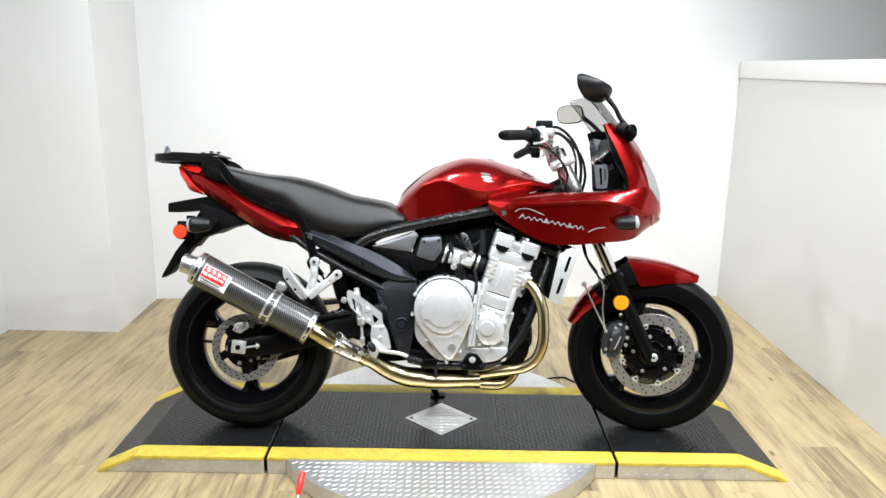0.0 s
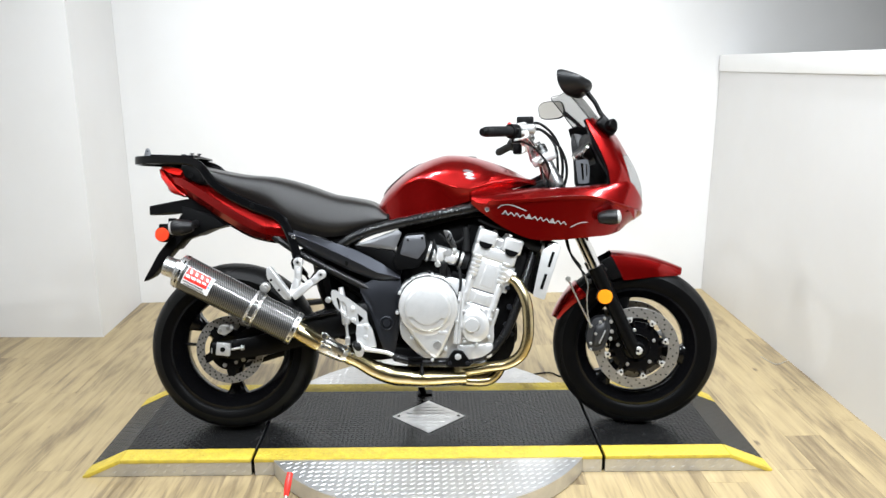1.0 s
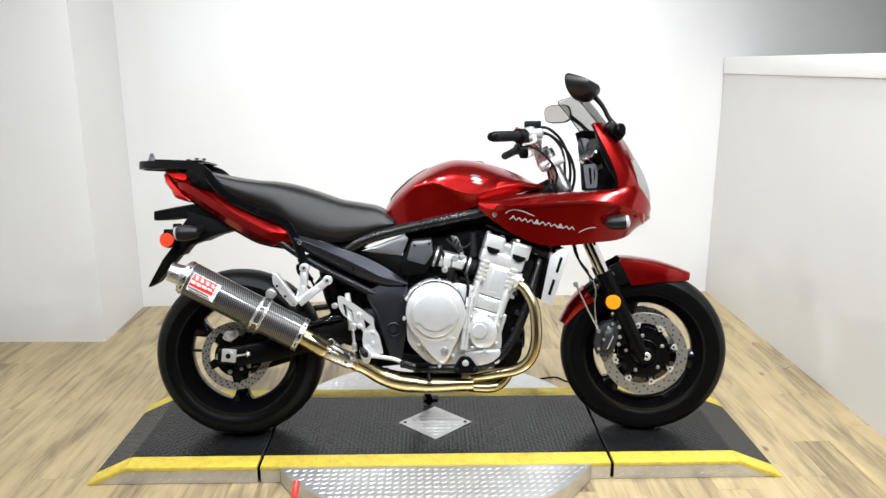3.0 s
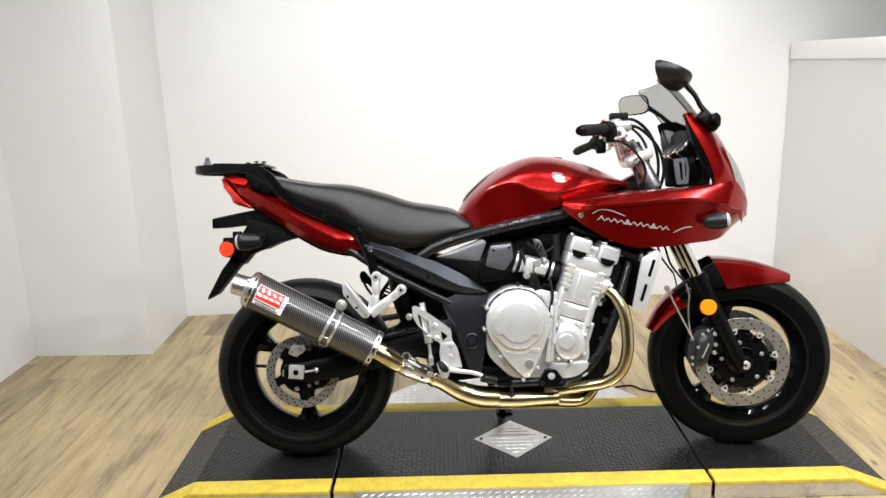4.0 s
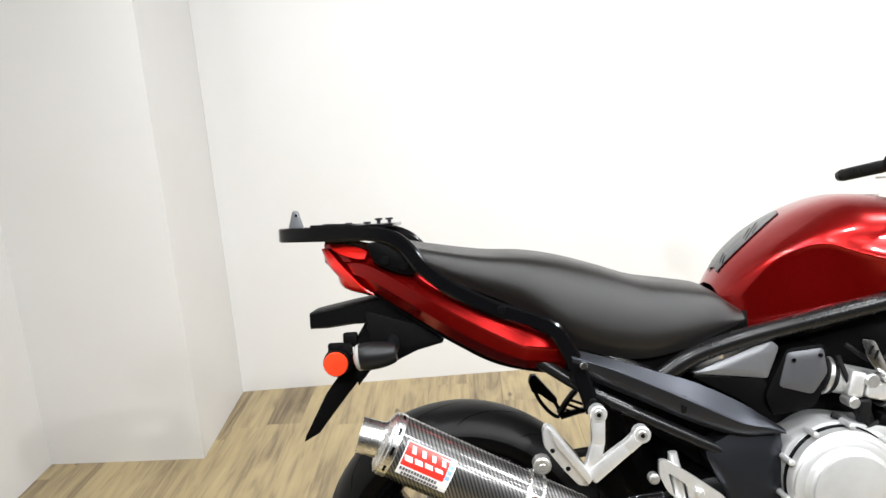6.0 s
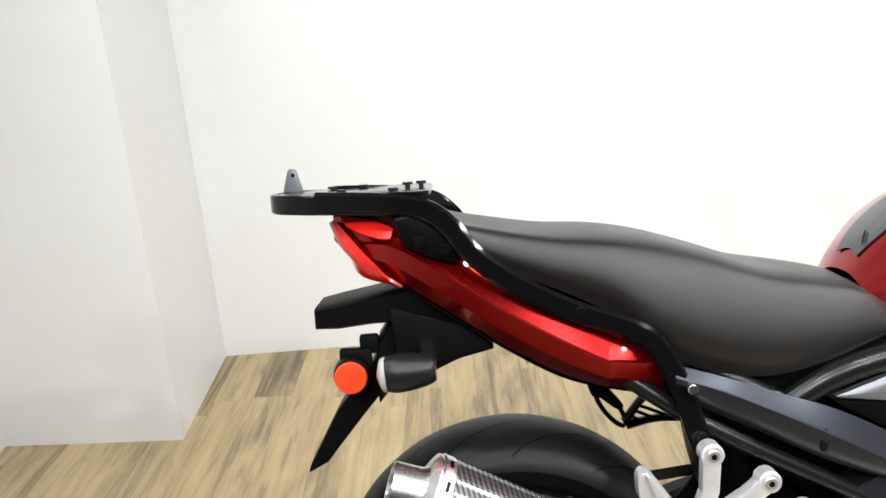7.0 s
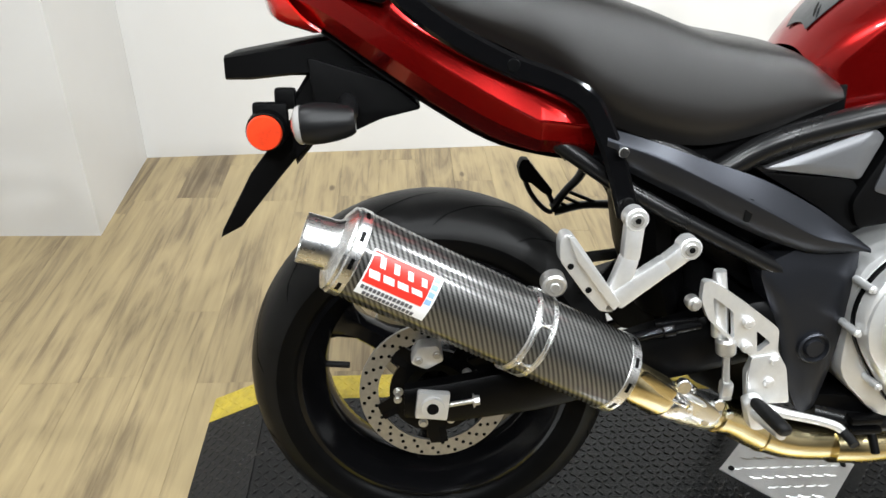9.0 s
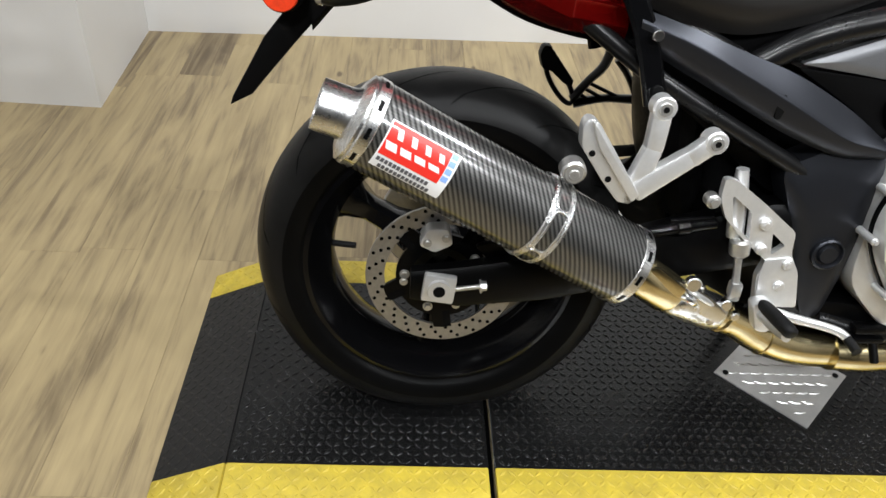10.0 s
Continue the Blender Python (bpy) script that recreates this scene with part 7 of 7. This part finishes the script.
for a, b, r in (((1.045, -0.2, 1.10), (1.09, -0.14, 1.115), 0.014), ((1.06, -0.215, 1.085), (1.10, -0.17, 1.075), 0.011), ((1.075, 0.19, 1.07), (1.1, 0.14, 1.085), 0.013)):
    bm = B()
    rod(bm, a, b, r, r * 0.9, 16, 0.003)
    steered("lever_perch", bm, STEEL, "", bar)
bm = B()
block(bm, (0.06, 0.045, 0.035), Matrix.Translation(Vector((1.085, -0.135, 1.125))), 0.006)
steered("fluid_reservoir", bm, BLACK, "black brake fluid reservoir", bar)
bm = B()
block(bm, (0.06, 0.045, 0.032), Matrix.Translation(Vector((1.085, 0.135, 1.115))), 0.006)
steered("clutch_reservoir", bm, BLACK, "black clutch fluid reservoir", bar)
for k, pts in enumerate(([(1.08, -0.14, 1.10), (1.13, -0.13, 1.12), (1.19, -0.1, 1.07), (1.22, -0.07, 0.98), (1.215, -0.05, 0.88)],
                         [(1.075, -0.15, 1.085), (1.14, -0.15, 1.095), (1.21, -0.12, 1.03), (1.235, -0.09, 0.95), (1.22, -0.06, 0.87)],
                         [(1.08, 0.13, 1.10), (1.14, 0.11, 1.11), (1.2, 0.09, 1.04), (1.21, 0.06, 0.9)],
                         [(1.06, -0.17, 1.06), (1.12, -0.16, 1.03), (1.17, -0.13, 0.96), (1.16, -0.1, 0.88)],
                         [(1.07, 0.16, 1.06), (1.13, 0.14, 1.02), (1.17, 0.1, 0.95), (1.15, 0.07, 0.87)])):
    bm = B()
    tube(bm, pts, 0.0052 if k < 3 else 0.0042, 10, 6)
    steered("control_cable", bm, RUBBER, "black control cable")
for s in (-1, 1):
    bm = B()
    rod(bm, along_fork(0.785, s * 0.098), along_fork(0.82, s * 0.098), 0.0235, seg=24, bev=0.004)
    rod(bm, along_fork(0.82, s * 0.098), along_fork(0.832, s * 0.098), 0.012, seg=6, bev=0.002)
    steered("fork_cap", bm, POLISHED, "bright fork top cap", yoke)
bm = B()
tube(bm, [(1.04, -0.165, 1.075), (1.085, -0.15, 1.07), (1.12, -0.11, 1.03), (1.14, -0.08, 0.97), (1.155, -0.06, 0.9)], 0.006, 10, 6)
steered("braided_hose", bm, CHROME, "bright braided brake hose")

# ---- half fairing ----
def half(rows, s):
    return [[(x, y * s, z) for x, y, z in r] for r in rows]


LOW = [
    [(0.872, -0.19, 0.826), (0.872, -0.195, 0.836), (0.872, -0.196, 0.842), (0.874, -0.19, 0.853), (0.878, -0.17, 0.857)],
    [(0.915, -0.204, 0.790), (0.912, -0.214, 0.822), (0.911, -0.214, 0.828), (0.911, -0.2, 0.851), (0.915, -0.15, 0.864)],
    [(0.985, -0.219, 0.742), (0.98, -0.234, 0.824), (0.978, -0.234, 0.831), (0.975, -0.206, 0.859), (0.975, -0.145, 0.874)],
    [(1.075, -0.226, 0.704), (1.075, -0.247, 0.829), (1.075, -0.246, 0.836), (1.07, -0.210, 0.868), (1.07, -0.16, 0.88)],
    [(1.165, -0.226, 0.699), (1.175, -0.256, 0.836), (1.175, -0.255, 0.843), (1.17, -0.216, 0.876), (1.17, -0.184, 0.882)],
    [(1.27, -0.219, 0.7085), (1.285, -0.252, 0.836), (1.287, -0.251, 0.843), (1.28, -0.214, 0.879), (1.27, -0.188, 0.887)],
    [(1.35, -0.192, 0.7155), (1.385, -0.226, 0.812), (1.388, -0.225, 0.819), (1.385, -0.2, 0.876), (1.37, -0.188, 0.894)],
    [(1.405, -0.14, 0.730), (1.45, -0.169, 0.797), (1.46, -0.17, 0.804), (1.457, -0.16, 0.864), (1.435, -0.165, 0.902)],
    [(1.44, -0.05, 0.745), (1.495, -0.085, 0.785), (1.495, -0.095, 0.803), (1.495, -0.11, 0.83), (1.482, -0.12, 0.85)],
    [(1.44, 0.0, 0.748), (1.492, 0.0, 0.782), (1.51, 0.0, 0.80), (1.514, 0.0, 0.81), (1.512, 0.0, 0.82)]]
UP = [
    [(1.36, -0.192, 0.882), (1.405, -0.18, 0.884), (1.438, -0.162, 0.88), (1.447, -0.155, 0.868)],
    [(1.352, -0.188, 0.94), (1.395, -0.178, 0.942), (1.42, -0.158, 0.94), (1.43, -0.155, 0.937)],
    [(1.332, -0.182, 0.995), (1.37, -0.172, 0.998), (1.395, -0.152, 0.998), (1.413, -0.138, 1.0)],
    [(1.308, -0.172, 1.05), (1.342, -0.162, 1.055), (1.372, -0.135, 1.06), (1.405, -0.07, 1.068)],
    [(1.288, -0.16, 1.095), (1.308, -0.152, 1.10), (1.33, -0.128, 1.108), (1.352, -0.09, 1.115)],
    [(1.278, -0.15, 1.122), (1.286, -0.146, 1.126), (1.298, -0.136, 1.13), (1.31, -0.125, 1.132)]]
for s in (1, -1):
    bm = B()
    skin(bm, half(LOW, s), 6, 4, False, 0.0035)
    fair = fixed("fairing_side", bm, RED, "glossy candy-red fairing side panel", angle=26)
    bm = B()
    skin(bm, half(UP, s), 5, 4, False, 0.0035)
    fixed("fairing_upper", bm, RED, "", fair, 45)
    bm = B()
    skin(bm, [[(x - 0.006, y * 0.955, z) for x, y, z in r] for r in half(UP, s)], 4, 3, False, 0.002)
    skin(bm, [[(x - 0.006, y * 0.965, z) for x, y, z in r] for r in half(LOW[2:8], s)], 3, 3, False)
    fixed("fairing_liner", bm, PLASTIC, "black inside of the fairing", fair, 45)
    if s == 1:
        near_fair = fair
bm = B()
skin(bm, [[(1.413, -0.138, 1.0), (1.452, -0.06, 1.005), (1.46, 0, 1.006)], [(1.405, -0.07, 1.068), (1.42, -0.04, 1.07), (1.425, 0, 1.071)], [(1.375, -0.07, 1.10), (1.39, -0.03, 1.105), (1.395, 0, 1.106)]], 3, 3, True, 0.003)
fixed("fairing_nose", bm, RED, "glossy candy-red fairing nose", angle=45)
# headlamp
bm = B()
skin(bm, [[(1.46, -0.148, 0.856), (1.503, -0.075, 0.83), (1.514, 0, 0.818)], [(1.44, -0.158, 0.90), (1.496, -0.085, 0.888), (1.508, 0, 0.88)], [(1.426, -0.154, 0.95), (1.477, -0.078, 0.95), (1.488, 0, 0.95)], [(1.414, -0.139, 1.0), (1.453, -0.062, 1.005), (1.462, 0, 1.006)]], 5, 5, True)
lamp_ob = fixed("headlamp", bm, CLEAR, "clear headlamp lens")
bm = B()
skin(bm, [[(1.455, -0.143, 0.858), (1.43, -0.06, 0.845), (1.43, 0, 0.84)], [(1.434, -0.152, 0.90), (1.395, -0.07, 0.89), (1.395, 0, 0.89)], [(1.408, -0.132, 0.995), (1.41, -0.05, 0.997), (1.415, 0, 0.998)]], 4, 4, True, 0.002)
fixed("headlamp_reflector", bm, CHROME, "", lamp_ob)
# screen
bm = B()
skin(bm, [
    [(1.30, -0.148, 1.118), (1.345, -0.10, 1.108), (1.385, -0.05, 1.10), (1.395, 0.0, 1.098)],
    [(1.27, -0.145, 1.155), (1.315, -0.10, 1.15), (1.345, -0.05, 1.146), (1.355, 0.0, 1.145)],
    [(1.235, -0.135, 1.2), (1.275, -0.10, 1.203), (1.298, -0.05, 1.205), (1.305, 0.0, 1.205)],
    [(1.20, -0.115, 1.238), (1.235, -0.09, 1.247), (1.252, -0.045, 1.252), (1.256, 0.0, 1.254)]], 5, 4, True, 0.003)
screen = fixed("windscreen", bm, SCREEN, "smoked transparent windscreen", angle=60)
screen.visible_shadow = False
bm = B()
for s in (-1, 1):
    tube(bm, [(1.30, s * 0.148, 1.118), (1.27, s * 0.146, 1.156), (1.235, s * 0.136, 1.2), (1.20, s * 0.116, 1.239), (1.232, s * 0.09, 1.248), (1.256, 0, 1.255)], 0.0016, 8, 6)
fixed("screen_edge", bm, BLACK_GLOSS, "", screen)
# inner fairing and instruments
for s in (-1, 1):
    bm = B()
    skin(bm, [[(1.392, s * 0.183, 0.895), (1.388, s * 0.165, 0.896), (1.384, s * 0.15, 0.897), (1.386, s * 0.12, 0.897)],
              [(1.362, s * 0.176, 0.95), (1.356, s * 0.16, 0.95), (1.351, s * 0.148, 0.95), (1.352, s * 0.12, 0.95)],
              [(1.326, s * 0.169, 1.02), (1.317, s * 0.156, 1.022), (1.311, s * 0.145, 1.024), (1.312, s * 0.12, 1.024)],
              [(1.300, s * 0.156, 1.095), (1.295, s * 0.148, 1.10), (1.290, s * 0.14, 1.103), (1.290, s * 0.12, 1.102)]], 4, 4, False, 0.003)
    fixed("inner_fairing", bm, PLASTIC, "black inner fairing panel")
    bm = B()
    skin(bm, [[(1.37, s * 0.187, 0.893), (1.36, s * 0.15, 0.895), (1.36, s * 0.11, 0.9)], [(1.27, s * 0.187, 0.885), (1.265, s * 0.14, 0.888), (1.265, s * 0.10, 0.89)], [(1.16, s * 0.18, 0.879), (1.16, s * 0.13, 0.876), (1.16, s * 0.09, 0.872)], [(1.05, s * 0.172, 0.872), (1.05, s * 0.14, 0.868), (1.05, s * 0.11, 0.86)]], 4, 4, False, 0.003)
    fixed("dash_ledge", bm, PLASTIC, "black fairing ledge")
bm = B()
domed(bm, rounded([(1.286, 1.104), (1.280, 1.070), (1.290, 1.005), (1.296, 0.898), (1.44, 0.898), (1.395, 1.0), (1.33, 1.098)], 0.012), 0.128, 0.120, 0.136, 4, 0.6)
fixed("dash_panel", bm, HOUSING, "dark moulded panel beside the instruments")
bm = B()
pierced(bm, rounded([(1.252, 0.982), (1.296, 0.987), (1.304, 0.950), (1.300, 0.900), (1.262, 0.898)], 0.005), [rounded([(1.270, 0.972), (1.280, 0.972), (1.284, 0.912), (1.276, 0.912)], 0.003), rounded([(1.288, 0.970), (1.294, 0.968), (1.296, 0.93), (1.291, 0.92)], 0.002)], -0.110, -0.104)
stay = fixed("fairing_stay", bm, DARK_PANEL, "grey slotted fairing stay")
bm = B()
rows = [[(1.335, -0.085, 0.975), (1.33, 0, 0.97), (1.335, 0.085, 0.975)], [(1.315, -0.1, 1.03), (1.31, 0, 1.035), (1.315, 0.1, 1.03)], [(1.31, -0.085, 1.075), (1.31, 0, 1.085), (1.31, 0.085, 1.075)]]
skin(bm, rows, 4, 4, False, 0.006)
dash = fixed("instrument_panel", bm, PLASTIC, "black instrument panel")
gd = Vector((-0.78, 0, 0.62)).normalized()
for y, r in ((-0.07, 0.034), (0.005, 0.042), (0.078, 0.034)):
    c = Vector((1.302, y, 1.026))
    bm = B()
    rod(bm, c - gd * 0.035, c, r * 0.92, r, 28, 0.004)
    gauge = fixed("gauge", bm, BLACK, "round black gauge with a chrome rim", dash)
    bm = B()
    rod(bm, c, c + gd * 0.012, r * 1.04, r, 28, 0.003)
    fixed("gauge_rim", bm, CHROME, "", dash)
    bm = B()
    rod(bm, c + gd * 0.0122, c + gd * 0.0134, r * 0.86, seg=28)
    fixed("gauge_face", bm, BLACK, "", dash)
# mirrors
for s in (-1, 1):
    base = Vector((1.352, s * 0.148, 1.098))
    head_c = Vector((1.239, -0.158, 1.240)) if s < 0 else Vector((1.243, 0.335, 1.226))
    bm = B()
    block(bm, (0.075, 0.045, 0.04), Matrix.Translation(base) @ Matrix.Rotation(radians(38), 4, "Y"), 0.012, 3)
    rod(bm, base + Vector((0.0, s * 0.0, 0.0)), base + Vector((0.02, s * 0.035, 0.005)), 0.02, seg=16, bev=0.004)
    tube(bm, [base + Vector((0.012, s * 0.02, 0.0)), base * 0.68 + head_c * 0.32 + Vector((0.016, 0, 0)), base * 0.38 + head_c * 0.62 + Vector((0.030, -s * 0.006, -0.004)), head_c + Vector((0.040, -s * 0.02, -0.014))], [0.011, 0.0085, 0.008, 0.010], 14, 5)
    mirror_ob = fixed("mirror", bm, BLACK, "black rear-view mirror on a slim stalk")
    rot = Matrix.Translation(head_c) @ Matrix.Rotation(s * radians(47), 4, "Z")
    out = rounded([(-0.096, -0.012), (-0.072, 0.024), (0.058, 0.049), (0.100, 0.045), (0.094, -0.002), (0.047, -0.040), (-0.035, -0.043)] if s < 0 else [(-0.064, -0.027), (-0.054, 0.031), (0.036, 0.038), (0.071, 0.026), (0.066, -0.027), (0.036, -0.04), (-0.04, -0.042)], 0.026, 4)
    bm = B()
    t = B()
    domed(t, [(a, b) for a, b in out], 0.0, 0.058, -0.006, 7, 0.8, 1.7)
    # outline x runs outwards, y of the tool points ahead
    turn_m = Matrix(((0, 1, 0, 0), (s, 0, 0, 0), (0, 0, 1, 0), (0, 0, 0, 1)))
    bmesh.ops.transform(t, matrix=rot @ turn_m, verts=t.verts)
    merge(bm, t)
    fixed("housing", bm, HOUSING, "black mirror housing", mirror_ob)
    bm = B()
    t = B()
    plate(t, [(a * 0.93, b * 0.9) for a, b in out], -0.007, -0.009, 0)
    bmesh.ops.transform(t, matrix=rot @ turn_m, verts=t.verts)
    merge(bm, t)
    fixed("mirror_glass", bm, MIRROR, "", mirror_ob)
for s in (-1, 1):
    indicator((1.342, s * 0.262, 0.778), (0.95, s * 0.25, 0.05), "front_indicator", PALE_LENS, 0.78)
# fairing screws and script marks
bm = B()
rod(bm, (0.925, -0.205, 0.806), (0.925, -0.2225, 0.806), 0.008, seg=16, bev=0.001)
fixed("fairing_screw", bm, POLISHED, "", near_fair)


near_fair.data.update()
fair_tree = BVHTree.FromPolygons([v.co for v in near_fair.data.vertices], [tuple(p.vertices) for p in near_fair.data.polygons])


def fair_side(x, z):
    """The outward y of the fairing's near side."""
    hit = fair_tree.ray_cast(Vector((x, -1, z)), Vector((0, 1, 0)))[0]
    if hit:
        return hit.y
    e = (x - 0.97) / 0.2
    w = 0.233 + 0.022 * min(1, max(0, e)) ** 0.8
    return -w - 0.003 + 0.35 * max(0, 0.785 - z)


def stroke(pts, w):
    """A slanted pen stroke as an outline."""
    line = [Vector((p[0], p[1])) for p in pts]
    L, R = [], []
    for i, p in enumerate(line):
        d = (line[min(i + 1, len(line) - 1)] - line[max(i - 1, 0)]).normalized()
        n = Vector((-d.y, d.x))
        ww = w * (0.45 if i in (0, len(line) - 1) else 1)
        L.append(p + n * ww)
        R.append(p - n * ww)
    return [q[:] for q in L + list(reversed(R))]


def script(bm):
    """A row of slanted strokes like brush script, not letters."""
    marks = [[(0.960, 0.818), (0.978, 0.830), (1.01, 0.831), (1.06, 0.814)], [(1.270, 0.788), (1.240, 0.783), (1.210, 0.767)]]
    for k in range(11):
        a, b = 0.978 + k * 0.0200, 0.803 - k * 0.0024
        rise = (0.014, 0.008, 0.010, 0.007)[k % 4]
        marks.append([(a - 0.004, b - 0.005), (a + 0.003, b + 0.001), (a + 0.009, b + rise * 0.65), (a + 0.013, b + 0.001), (a + 0.018, b - 0.005)])
    for m_ in marks:
        pts = [(p[0], p[1] - 0.009 - 0.06 * (p[0] - 0.968)) for p in curve_through([(p[0], p[1], 0) for p in m_], 4)]
        decal(bm, [stroke(pts, 0.0017)], fair_side, 0.002)


bm = B()
script(bm)
fixed("script_decal", bm, SILVER_DECAL, "silver brush-script mark, unreadable", near_fair)

# ---- radiator, bracket, horn ----
bm = B()
m = Matrix.Translation((1.128, 0, 0.60)) @ Matrix.Rotation(radians(16.5), 4, "Y")
block(bm, (0.035, 0.34, 0.2), m, 0.006)
radiator = fixed("radiator", bm, BLACK, "black radiator behind the front wheel")
bm = B()
for k in range(16):
    block(bm, (0.04, 0.30, 0.003), m @ pose(0, 0, -0.085 + k * 0.0113), 0)
tagged(fixed("cooling_fin", bm, BLACK, "", radiator), kind="stuff")
bm = B()
t = rounded([(1.118, 0.665), (1.162, 0.69), (1.185, 0.678), (1.125, 0.49), (1.085, 0.505)], 0.006)
plate(bm, t, -0.21, -0.2, 0.002)
plate(bm, rounded([(1.14, 0.685), (1.175, 0.69), (1.17, 0.64), (1.14, 0.64)], 0.004), -0.2, -0.15, 0.002)
guard_ob = fixed("radiator_bracket", bm, SILVER, "bright slotted alloy radiator side bracket", radiator)
for c, h in (((1.148, 0.632), 0.055), ((1.122, 0.555), 0.055)):
    bm = B()
    block(bm, (0.010, 0.003, h), pose(c[0], -0.211, c[1], 0, 18, 0), 0.001)
    fixed("bracket_slot", bm, DARK_HOLE, "", radiator)
bm = B()
tube(bm, [(1.02, -0.15, 0.70), (1.06, -0.16, 0.695), (1.1, -0.165, 0.675), (1.14, -0.165, 0.668)], 0.018, 14, 5)
hose_ob = fixed("radiator_hose", bm, RUBBER, "thick black radiator hose")
bm = B()
rod(bm, (1.118, -0.165, 0.672), (1.128, -0.165, 0.67), 0.0195, seg=18)
fixed("hose_clip", bm, STEEL, "", hose_ob)
for p, r in (((1.01, -0.14, 0.46), 0.010), ((0.995, -0.15, 0.40), 0.008), ((1.02, -0.12, 0.36), 0.008), ((1.0, -0.16, 0.53), 0.009)):
    bm = B()
    rod(bm, p, (p[0], p[1] - 0.02, p[2]), r, seg=14, bev=0.002)
    fixed("front_fitting", bm, GUNMETAL)
bm = B()
rod(bm, (0.985, -0.05, 0.36), (1.045, -0.05, 0.36), 0.045, seg=24, bev=0.006)
fixed("oil_filter", bm, BLACK, "black oil filter")
bm = B()
plate(bm, rounded([(1.11, 0.87), (1.19, 0.86), (1.2, 0.72), (1.1, 0.70), (1.02, 0.76), (0.98, 0.83)], 0.02), -0.11, 0.11, 0.008)
plate(bm, rounded([(0.60, 0.775), (0.80, 0.83), (1.05, 0.88), (1.10, 0.80), (0.98, 0.79), (0.84, 0.775), (0.66, 0.73)], 0.02), -0.125, 0.125, 0.006)
fixed("frame_cover", bm, BLACK, "dark inner cover behind the fairing")

# ---- a thin cable on the floor ----
bm = B()
tube(bm, [(2.446, 0.745, 0.002), (2.37, 0.705, 0.002), (2.34, 0.8, 0.002)], 0.0018, 8, 8)
tagged(part("floor_cable", bm, STEEL), "short thin grey cable lying by the partition", "cable")
bm = B()
tube(bm, [(1.43, 0.57, 0.004), (1.394, 0.546, 0.004), (1.32, 0.575, 0.004), (1.28, 0.62, 0.004), (1.2, 0.6, 0.004), (1.14, 0.55, 0.004)], 0.0035, 8, 8)
tagged(part("floor_cable", bm, RUBBER), "thin dark cable lying loose on the floor", "cable")

# ---- floor boards ----
bm = B()
block(bm, (7.2, 10.8, 0.1), pose(1.8, -3.0, -0.0565), 0)
floor = tagged(part("floor", bm, GAP), "light tan oak vinyl plank floor with grey streaks and knots", "floor", kind="structure")

PW, PL = 0.138, 0.92
bm = B()
block(bm, (PW - 0.0006, PL - 0.0006, 0.005), None, 0)
board = part("plank", bm, OAK, floor)
rng = random.Random(7)
first = True
for i in range(34):
    x = -1.638 + (i + 0.5) * PW
    shift = rng.random() * PL
    for k in range(-1, 8):
        y = -3.4 + k * PL + shift
        if y - PL / 2 > back_y(x) + 0.05 or y + PL / 2 < -2.9:
            continue
        m = pose(x, y, -0.0025, 0, 0, 0 if rng.random() < 0.5 else 180)
        if first:
            board.matrix_basis = m
            first = False
        else:
            again(board, "plank", floor, m)

# boards that lie behind the camera and beyond the partition
bm = B()
for i in range(49):
    x = -1.638 + (i + 0.5) * PW
    for k in range(12):
        y = -7.9 + k * PL + (i * 0.37 % 1) * PL
        if (x < 3.0 and y - PL / 2 > -2.9) or y - PL / 2 > back_y(x):
            continue
        block(bm, (PW - 0.0006, PL - 0.0006, 0.004), pose(x, y, -0.0042), 0)
tagged(part("far_plank", bm, OAK, floor), kind="stuff")
